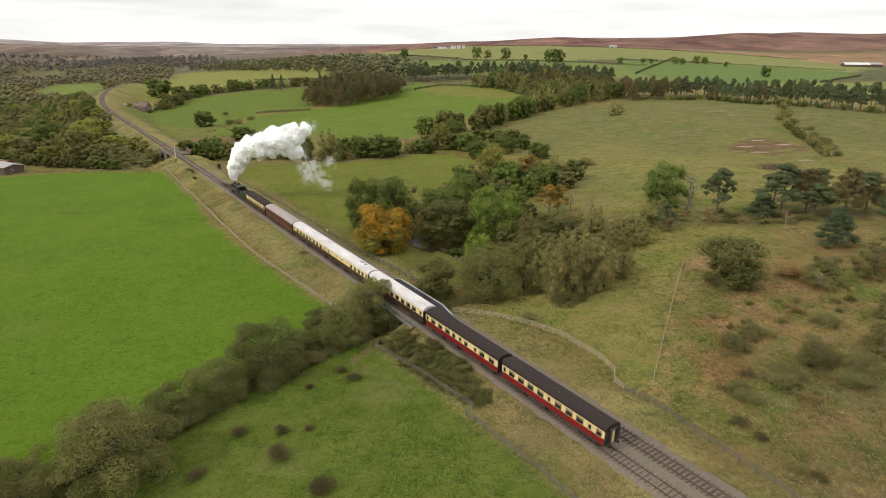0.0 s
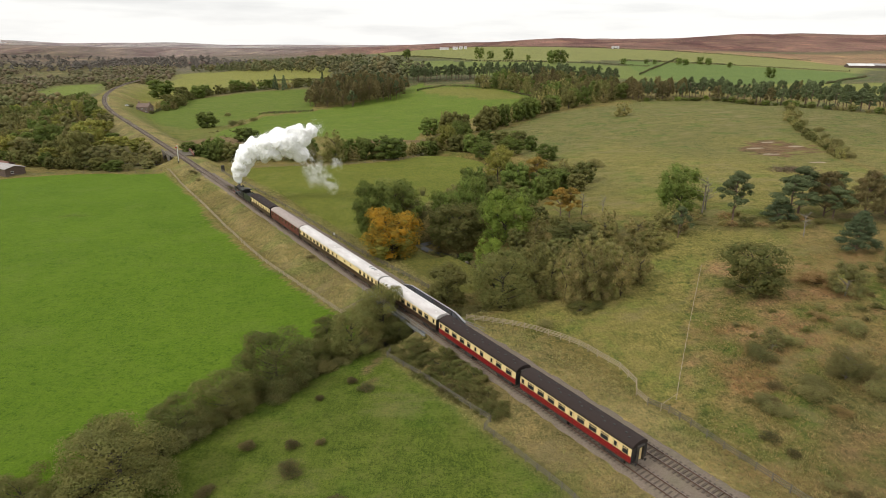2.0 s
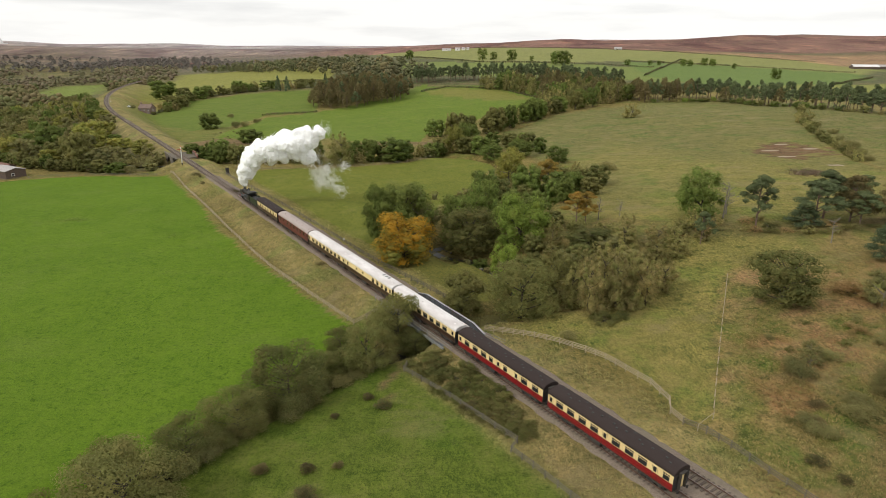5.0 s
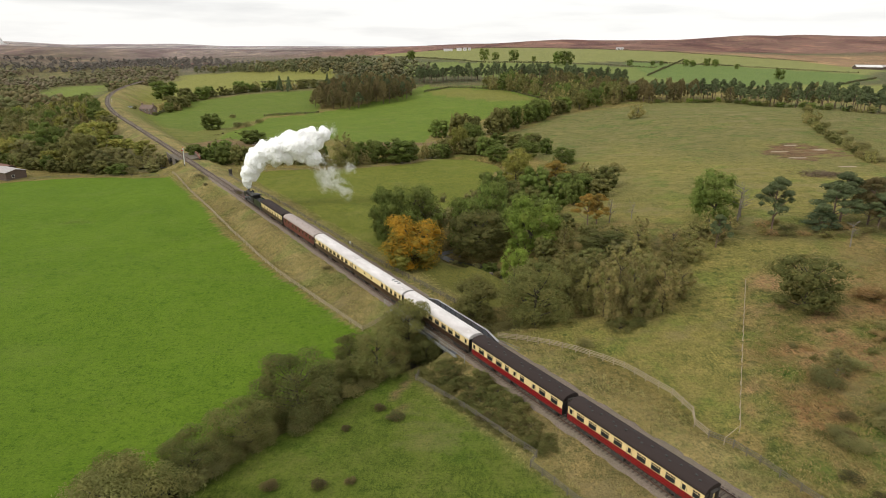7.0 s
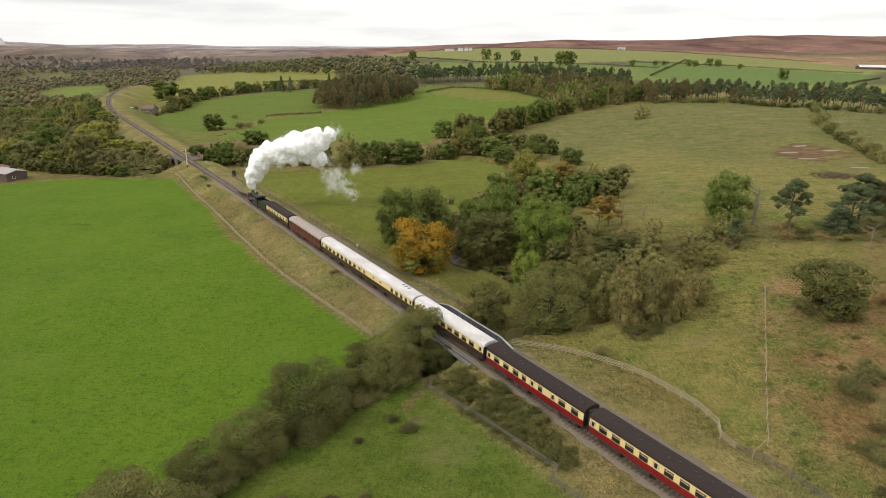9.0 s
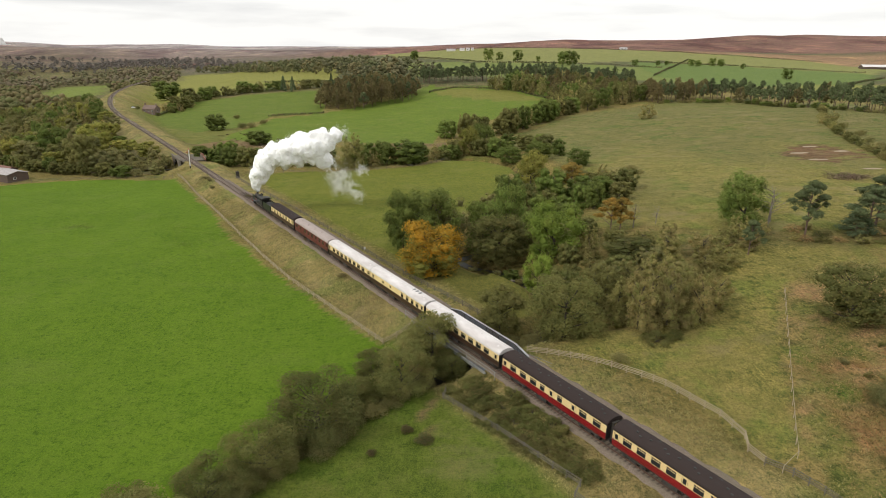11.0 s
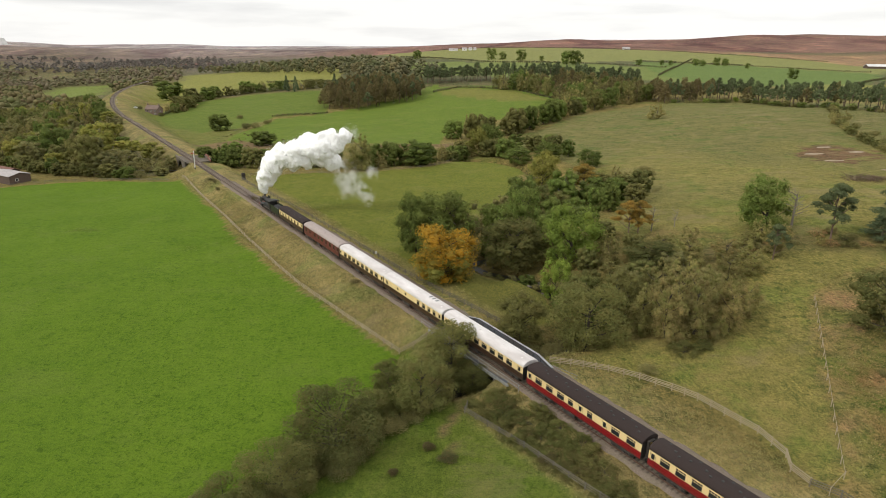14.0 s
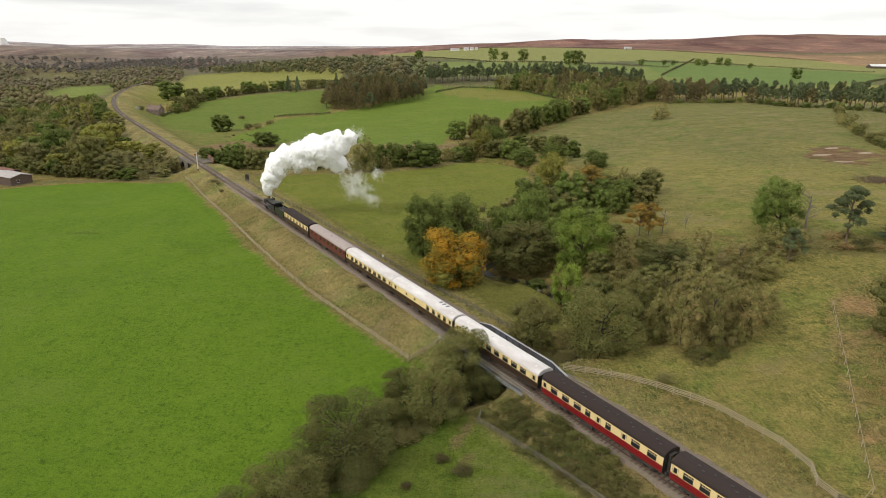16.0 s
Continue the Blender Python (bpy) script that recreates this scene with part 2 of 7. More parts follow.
def ground_material():
    n = Nodes("land_cover")
    cover = n.t.nodes.new("ShaderNodeAttribute")
    cover.attribute_name = "cover"
    tuft = n.t.nodes.new("ShaderNodeAttribute")
    tuft.attribute_name = "tuft"
    wild = tuft.outputs["Fac"]
    col = cover.outputs["Color"]
    big, mid, small, blade = n.noise(0.04, 5), n.noise(0.22, 6, 0.7), n.noise(2.6, 5, 0.7), n.noise(6.0, 3, 0.75)
    clump = n.noise(0.8, 6, 0.72, stretch=(0.8, 1.3, 1.0))
    streak = n.noise(1.5, 5, 0.7, stretch=(1.6, 0.5, 1.0))
    light = n.mix(1.0, col, (1.65, 1.5, 1.45), "MULTIPLY")
    dark = n.mix(1.0, col, (0.42, 0.52, 0.46), "MULTIPLY")
    tawny = n.mix(0.6, col, (0.34, 0.25, 0.11))
    # contrast below: grass tones, plus tussock shadows and lit tips painted as colour
    zone = n.span(n.noise(0.028, 4, 0.6), 0.44, 0.58, 0.62, 1.2)
    lift = n.math("MULTIPLY", n.math("MULTIPLY_ADD", wild, 0.55, 0.45), zone)
    col = n.mix(n.span(big, 0.35, 0.65, 0, 0.4), col, light)
    col = n.mix(n.math("MULTIPLY", n.span(mid, 0.45, 0.62), n.math("MULTIPLY_ADD", wild, 0.45, 0.2)), col, dark)
    col = n.mix(n.math("MULTIPLY", n.span(mid, 0.55, 0.35), n.math("MULTIPLY", wild, 0.8)), col, tawny)
    col = n.mix(n.math("MULTIPLY", n.span(clump, 0.52, 0.62), n.math("MULTIPLY", lift, 0.9)), col, dark)
    col = n.mix(n.math("MULTIPLY", n.span(streak, 0.51, 0.60), n.math("MULTIPLY", lift, 0.95)), col, light)
    col = n.mix(n.math("MULTIPLY", n.span(small, 0.50, 0.60), n.math("MULTIPLY", lift, 0.85)), col, dark)
    col = n.mix(n.span(blade, 0.46, 0.60, 0, 0.65), col, light)
    tame = n.math("SUBTRACT", 1.0, wild)
    col = n.mix(n.math("MULTIPLY", n.span(n.noise(0.5, 5, 0.7), 0.56, 0.70), n.math("MULTIPLY", tame, 0.34)), col, dark)
    col = n.mix(n.math("MULTIPLY", n.span(n.noise(1.3, 5, 0.7), 0.55, 0.64), n.math("MULTIPLY", tame, 0.55)), col, dark)
    col = n.mix(n.math("MULTIPLY", n.span(n.noise(0.9, 5, 0.7, stretch=(0.8, 1.4, 1.0)), 0.53, 0.66), n.math("MULTIPLY", tame, 0.45)), col, light)
    tufts = n.math("MULTIPLY", n.span(n.noise(0.6, 3, 0.6), 0.55, 0.62), n.math("MULTIPLY", n.math("MULTIPLY", wild, zone), 0.62))
    col = n.mix(tufts, col, n.mix(1.0, col, (0.46, 0.58, 0.5), "MULTIPLY"))
    fleck_near = n.noise(1.9, 4, 0.75, stretch=(1.3, 0.75, 1.0))
    col = n.mix(n.math("MULTIPLY", n.span(fleck_near, 0.56, 0.66), n.math("MULTIPLY", wild, 0.6)), col, light)
    col = n.mix(n.math("MULTIPLY", n.span(fleck_near, 0.44, 0.35), n.math("MULTIPLY", wild, 0.55)), col, dark)
    # worn lines of tussock that follow the slope
    tread = n.noise(0.15, 6, 0.75, stretch=(1.0, 1.35, 1.0))
    col = n.mix(n.math("MULTIPLY", n.span(tread, 0.53, 0.64), n.math("MULTIPLY", wild, 0.4)), col, n.mix(1.0, col, (0.55, 0.66, 0.6), "MULTIPLY"))
    col = n.mix(n.math("MULTIPLY", n.span(tread, 0.45, 0.36), n.math("MULTIPLY", wild, 0.4)), col, n.mix(1.0, col, (1.45, 1.32, 1.3), "MULTIPLY"))
    # broad patches of greener and browner sward
    col = n.mix(n.math("MULTIPLY", n.span(n.noise(0.085, 5, 0.65), 0.52, 0.62), n.math("MULTIPLY", wild, 0.6)), col, n.mix(1.0, col, (0.64, 0.95, 0.62), "MULTIPLY"))
    col = n.mix(n.math("MULTIPLY", n.span(n.noise(0.055, 6, 0.7, stretch=(1.0, 1.5, 1.0)), 0.55, 0.65), n.math("MULTIPLY", wild, 0.5)), col, (0.30, 0.24, 0.12))
    # heather burnt in patches, paler bent-grass between them
    heath = n.t.nodes.new("ShaderNodeAttribute")
    heath.attribute_name = "heath"
    on = heath.outputs["Fac"]
    patch, fleck = n.noise(0.0042, 6, 0.68, stretch=(1.0, 0.5, 1.0)), n.noise(0.013, 6, 0.72, stretch=(1.0, 0.42, 1.0))
    col = n.mix(n.math("MULTIPLY", n.span(patch, 0.50, 0.58), n.math("MULTIPLY", on, 0.75)), col, n.mix(1.0, col, (0.58, 0.48, 0.56), "MULTIPLY"))
    col = n.mix(n.math("MULTIPLY", n.span(fleck, 0.54, 0.64), n.math("MULTIPLY", on, 0.7)), col, n.mix(1.0, col, (1.75, 1.65, 1.45), "MULTIPLY"))
    col = n.mix(n.math("MULTIPLY", n.span(fleck, 0.46, 0.36), n.math("MULTIPLY", on, 0.6)), col, n.mix(1.0, col, (0.6, 0.52, 0.58), "MULTIPLY"))
    h = n.math("ADD", n.math("MULTIPLY", clump, 1.2), n.math("MULTIPLY", small, 0.6))
    n.bump(n.math("MULTIPLY", h, n.math("MULTIPLY_ADD", wild, 0.9, 0.5)), 1.0, 0.5)
    return n.done(col, 0.95, 0, 0.1)


GLASS, WATER, BALLAST, GROUND = glass_material(), water_material(), ballast_material(), ground_material()
STEAM, WISP = steam_material(), wisp_material()


# ---- small builders ----
def mesh_of(name, verts, faces, *mats):
    me = bpy.data.meshes.new(name)
    me.from_pydata(verts, [], faces)
    for m in mats:
        me.materials.append(m)
    me.update()
    return me


def thing(name, label, category, m=None, group="", kind=""):
    ob = new(name)
    if m is not None:
        ob.matrix_world = m
    return tagged(ob, label, category, group, kind)


def part(name, bm, material, parent, label="", m=None, smooth=False):
    """Links a bmesh, or a mesh, as one mesh object under a thing or a part."""
    if isinstance(bm, bmesh.types.BMesh):
        me = bpy.data.meshes.new(name)
        bm.to_mesh(me)
        bm.free()
        me.materials.append(material)
        if smooth:
            me.shade_smooth()
    else:
        me = bm
    ob = new(name, me)
    ob.parent = parent
    if m is not None:
        ob.matrix_local = m
    if label:
        ob["label"] = label
    return ob


def block(bm, x, y, z, sx, sy, sz, m=None, bevel=0.0):
    """A box by its centre and size, with bevelled edges if wanted."""
    made = bmesh.ops.create_cube(bm, size=1, matrix=(m or Matrix()) @ Matrix.Translation((x, y, z)) @ Matrix.Diagonal((sx, sy, sz, 1)))
    if bevel:
        edges = list({e for v in made["verts"] for e in v.link_edges})
        bmesh.ops.bevel(bm, geom=edges, offset=bevel, segments=1, affect="EDGES")
    return bm


def tube(bm, a, b, r1, r2=None, seg=8):
    """A round bar from a to b, tapering from r1 to r2."""
    a, b = Vector(a), Vector(b)
    d = b - a
    m = Matrix.Translation((a + b) / 2) @ d.to_track_quat("Z", "Y").to_matrix().to_4x4()
    bmesh.ops.create_cone(bm, cap_ends=True, segments=seg, radius1=r1, radius2=r1 if r2 is None else r2, depth=d.length, matrix=m)
    return bm


def one_block(sx, sy, sz, bevel=0.0):
    return block(bmesh.new(), 0, 0, 0, sx, sy, sz, None, bevel)


# ---- the lie of the land ----
# coarse relief: corner x, corner y, spacing, rows of heights for a smooth spline
MOOR = (-4000, -2000, 1000, [
    (56.4, 43.5, 31.8, 19.1, 0.1, -22, -41.2, -57.7, -73),
    (85, 55.4, 28.3, 9.7, 0.7, -7.7, -14.1, -20.2, -24.9),
    (111.1, 70.1, 26.8, -9.1, 0.2, 12.6, 15.6, 18.1, 23.7),
    (127.6, 85.3, 31.6, -39.7, 7.3, 25.6, 45.2, 61, 72.4),
    (127.4, 86.6, 35.5, -24.6, 48.1, 87.5, 109, 115.4, 117.2),
    (112, 78, 43.7, 20, 79.2, 132.8, 153.5, 157, 156.8),
    (89.9, 71.9, 57.4, 52.5, 80.2, 122.2, 154.9, 176.1, 192.5),
    (67.2, 66.7, 65.2, 61.6, 67.5, 96.6, 140.4, 184.7, 226.1),
])
VALLEY = (-1000, -250, 250, [
    (-1.1, 0.1, 3.4, 1.9, -3.1, -4.4, -5.5, -6.6, -4.6),
    (5.8, 8.3, 9.3, 1, -4.1, 2.6, 3.6, 1.1, -0.2),
    (8.8, 4.9, -1.7, -6.2, -5.2, 7.4, 8.5, 5, 3.5),
    (4.6, -7.6, -20.3, -7.8, -5.5, 0.8, 3.4, 3.3, 4.3),
    (-4.6, -17.1, -21.4, 7.3, 17.4, 5, -3.5, -3.7, -2.6),
    (-13.6, -22.6, -15.2, 12.4, 20.7, 10.5, -4, -11.2, -14.4),
    (-16.5, -22.2, -12.7, 11, 22, 15.4, 0, -13, -23.8),
    (-12.5, -14.6, -8.9, 7.6, 20.1, 13.9, 1.1, -10.2, -20),
    (-5.8, -9.1, -9.3, 0.2, 9, 6.9, -0.6, -7.1, -10.5),
])
FIELDS = (-240, -20, 60, [
    (0.5, 0.4, 0.2, 0, -1.2, -4.3, -5.2, -3.1, -0.3),
    (1.2, 1.8, 1.1, -1.4, -2.4, -3, -1.3, 0.2, 0.6),
    (1.6, 3, 2.9, -1.4, -1.1, 3.3, 4.4, 3.2, 0.9),
    (1.5, 2.8, 3.2, 1, 2.3, 8.8, 8.2, 4.4, 0.8),
    (1, 2.3, 3.8, 4.5, 1.4, 4.6, 6.5, 4, 1.4),
    (0.2, 2.2, 4, 4.8, 2.5, 2.3, 3.6, 3.4, 2.8),
    (-1.1, 2.3, 3.5, 1.8, -0.8, 0.6, 4.2, 5, 4.2),
    (-3.1, 3.1, 3.6, -0.6, -2.3, 1.4, 7.4, 7.6, 5.6),
])
AX, AY, TURN = 2.58, 92.093, 0.60795
DX, DY = -math.sin(TURN), math.cos(TURN)
SX, SY = math.cos(TURN), math.sin(TURN)


def spline(u):
    u = np.abs(u)
    return np.where(u < 1, 2 / 3 - u * u + u ** 3 / 2, np.where(u < 2, (2 - u) ** 3 / 6, 0))


def relief(x, y, table):
    x0, y0, step, rows = table
    rows = np.array(rows, float)
    bx = spline((x[:, None] - x0) / step - np.arange(rows.shape[1]))
    by = spline((y[:, None] - y0) / step - np.arange(rows.shape[0]))
    return ((by @ rows) * bx).sum(1)


def ramp(v, a, b):
    u = np.clip((v - a) / (b - a), 0, 1)
    return u * u * (3 - 2 * u)


def along(x, y):
    """Distance along the line from the bridge and to the right of the near track."""
    px, py = x - AX, y - AY
    s, l = px * DX + py * DY, px * SX + py * SY
    return s, l - np.where(s > 370, 0.00048 * np.maximum(s - 370, 0) ** 2, 0)


def rail_z(s):
    """Level of the rail tops."""
    s = np.asarray(s, float)
    return np.where(s < 130, 0.0159 * s, 2.067 + 1.2 * (1 - np.exp(-(np.maximum(s, 130) - 130) * 0.0159 / 1.2)))


def near_line(x, y, pts):
    """Distance to a polyline, and how far along it (0..1)."""
    best, where = np.full(len(x), 1e9), np.zeros(len(x))
    n = len(pts) - 1
    for k in range(n):
        (ax, ay), (bx, by) = pts[k], pts[k + 1]
        vx, vy = bx - ax, by - ay
        u = np.clip(((x - ax) * vx + (y - ay) * vy) / (vx * vx + vy * vy), 0, 1)
        d = np.hypot(x - ax - u * vx, y - ay - u * vy)
        where = np.where(d < best, (k + u) / n, where)
        best = np.minimum(best, d)
    return best, where


STREAM = [(-90, 30), (-62, 50), (-48, 62), (-39, 74), (-32, 84), (-26, 92), (-20, 98.5), (-12, 104), (-8, 108), (-2, 113), (6, 118), (11, 127), (9, 139), (4, 149.5), (-5, 154), (-9, 159), (2, 168), (14, 178), (24, 200), (28, 235),
          (20, 262), (6, 280), (-20, 292), (-48, 282), (-78, 276), (-100, 270), (-124, 262), (-150, 262)]


def hum(x, y, scale, seed):
    """Soft value noise, 0..1, for large numbers of points."""
    u, v = x / scale + seed * 17.3, y / scale + seed * 9.1
    i, j = np.floor(u), np.floor(v)
    a, b = u - i, v - j
    a, b = a * a * (3 - 2 * a), b * b * (3 - 2 * b)

    def h(p, q):
        w = np.sin(p * 127.1 + q * 311.7 + seed * 7.7) * 43758.5453
        return w - np.floor(w)
    return (h(i, j) * (1 - a) + h(i + 1, j) * a) * (1 - b) + (h(i, j + 1) * (1 - a) + h(i + 1, j + 1) * a) * b


def ground_z(x, y):
    x, y = np.atleast_1d(np.asarray(x, float)), np.atleast_1d(np.asarray(y, float))
    z = relief(x, y, MOOR) + relief(x, y, VALLEY) + relief(x, y, FIELDS)
    far = np.hypot(x, y)
    z = z - (0.0064 - 0.0016 * ramp(-x, 300, 900)) * far * ramp(far, 1500, 2300)
    z = z + (hum(x, y, 400, 3) - 0.5) * 30 * ramp(far, 1200, 2600) + (hum(x, y, 34, 1) - 0.5) * 0.9 + (hum(x, y, 9, 2) - 0.5) * 0.25
    s, l = along(x, y)
    # the railway's bank and cutting
    edge = np.maximum(np.abs(l - 1.6) - 5.0, 0)
    bed = rail_z(s) - 0.52
    on = ramp(s, 900, 700)
    low, high = bed - edge / 1.9, bed + np.maximum(edge - 0.6, 0) / 1.9
    z2 = np.where(z < low, low, np.where(z > high, high, z))
    z2 = np.where(edge <= 0, bed, z2)
    z = z * (1 - on) + z2 * on
    # a clearing that slopes gently to the beck
    z = z - 1.9 * ramp(np.hypot((x - 2) / 11, (y - 136) / 12), 1.2, 0.5) * ramp(l, 8, 14)
    # the beck's small ravine
    d, u = near_line(x, y, STREAM)
    floor = -5.4 + 3.2 * u
    dip = floor + np.maximum(d - 1.4, 0) * (0.55 + 0.25 * np.sin(u * 60))
    hollow = (l < -3.0) & (l > -34) & (np.abs(s - 208) < 13)
    dip = np.where(hollow, np.minimum(dip, -2.6 + np.maximum(np.abs(s - 208) - 6.0, 0) * 0.8 + 0.12 * np.maximum(-l - 8, 0)), dip)
    near_bridge = (np.abs(l - 2) < 9) & (s > -20) & (s < 60)
    keep = near_bridge & (np.abs(s - 20.5) > 7.6)
    z = np.where(keep, z, np.minimum(z, dip))
    return z


def inside(x, y, poly):
    hit = np.zeros(len(x), bool)
    n = len(poly)
    for i in range(n):
        (ax, ay), (bx, by) = poly[i], poly[(i + 1) % n]
        cross = (ay > y) != (by > y)
        with np.errstate(divide="ignore", invalid="ignore"):
            hit ^= cross & (x < (bx - ax) * (y - ay) / (by - ay) + ax)
    return hit


# fields: outline, base colour, wildness of the sward
FIELDS_COVER = [
    ([(-50, 590), (-35, 660), (60, 650), (95, 570), (70, 490), (0, 470)], (0.112, 0.160, 0.026), 0.25),
    ([(-121, 287), (-206, 410), (-268, 513), (-300, 570), (-246, 528), (-165, 438), (-97, 340), (-96, 304)], (0.15, 0.16, 0.042), 0.7),
    ([(-60, 40), (40, 20), (260, 20), (300, 200), (200, 260), (120, 180), (84, 145), (52, 126), (48, 118), (31, 80), (24, 68)], (0.262, 0.205, 0.078), 1.0),
    ([(15, 350), (71, 442), (173, 528), (300, 480), (185, 347), (143, 230), (130, 168), (84, 145), (52, 126), (49, 121), (35, 92), (31, 80), (27.5, 79), (26, 88.5), (18.5, 98.5), (5.5, 107), (12, 112), (28, 113), (40, 124), (52, 160), (36, 166), (30, 190), (36, 260)], (0.232, 0.212, 0.064), 0.9),
    ([(224, 417), (340, 392), (260, 190), (139, 190), (147, 236), (183, 342)], (0.225, 0.205, 0.068), 1.0),
    ([(-420, 225), (-174, 236), (-156, 243), (-111, 239), (-94, 212), (-66, 167), (-45, 139.8), (-33, 124.5), (-22.8, 112.6), (-18.6, 111), (-18, 105), (-22, 99), (-30, 90), (-37, 80), (-46, 68), (-60, 55), (-88, 34), (-130, 5), (-420, 5)], (0.089, 0.155, 0.012), 0.10),
    ([(-10, 98), (-4, 87.5), (2, 79.5), (8, 72), (16, 58), (30, 30), (-60, 10), (-55, 45), (-43, 64), (-35, 75), (-28, 86), (-21, 95), (-14, 101)], (0.10, 0.138, 0.021), 0.5),
    ([(-87, 248), (-52, 251), (-21, 266), (-7, 286), (10, 278), (15, 256), (6, 216), (-5, 190), (-9, 168), (-12, 148), (-27, 149), (-48, 188), (-74, 222)], (0.128, 0.148, 0.025), 0.25),
    ([(-20, 137), (-9, 146), (0, 147), (6, 139), (7, 128), (0, 121), (-8, 124)], (0.13, 0.132, 0.032), 0.3),
    ([(-228, 470), (-252, 530), (-262, 609), (-207, 657), (-136, 637), (-116, 570), (-109, 505), (-143, 488), (-147, 420), (-166, 393)], (0.108, 0.152, 0.026), 0.25),
    ([(-137, 371), (-139, 473), (-107, 499), (-43, 605), (-6, 545), (70, 560), (62, 500), (-14, 400), (-19, 340), (-60, 345), (-77, 360), (-101, 345), (-125, 320)], (0.112, 0.165, 0.024), 0.25),
    ([(-278, 548), (-340, 680), (-606, 1343), (-379, 1303), (-178, 1000), (-143, 753), (-236, 691), (-266, 630), (-303, 600)], (0.19, 0.195, 0.05), 0.2),
    ([(-570, 880), (-484, 870), (-545, 1010), (-618, 1160), (-715, 1175), (-650, 1010)], (0.14, 0.18, 0.04), 0.2),
    ([(-27, 601), (-6, 640), (47, 612), (69, 550), (41, 542), (-6, 574)], (0.16, 0.165, 0.04), 0.3),
    # upper fields: a little blue added to the greens, painting in haze
    ([(-264, 1896), (-64, 1833), (295, 1715), (540, 1551), (420, 1184), (163, 965), (45, 957), (-112, 1254)], (0.19, 0.202, 0.07), 0.15),
    ([(-80, 1006), (45, 957), (163, 965), (280, 921), (330, 679), (164, 700), (62, 730), (-53, 760)], (0.14, 0.178, 0.05), 0.15),
    ([(280, 1062), (454, 1057), (600, 967), (540, 828), (400, 674), (270, 640), (230, 772)], (0.115, 0.168, 0.046), 0.15),
    ([(508, 1551), (638, 1481), (720, 1287), (720, 1060), (600, 935), (454, 1057), (345, 1062)], (0.19, 0.202, 0.07), 0.15),
    ([(330, 676), (620, 720), (600, 543), (260, 510)], (0.185, 0.20, 0.055), 0.2),
]
ROUGH = (0.21, 0.175, 0.06)
WOOD_FLOOR = (0.105, 0.098, 0.046)
MOORLAND, FAWN = (0.185, 0.098, 0.088), (0.29, 0.185, 0.115)
VALLEY_WOOD = [(-400, 640), (-470, 900), (-480, 1150), (-560, 1300), (-720, 1700), (-1500, 1900), (-1500, 1100), (-900, 700), (-560, 520)]
LEFT_WOOD = [(-222, 304), (-167, 262), (-121, 250), (-124, 267), (-142, 297), (-181, 355), (-231, 432), (-300, 520), (-384, 640), (-381, 529), (-385, 465), (-287, 343)]


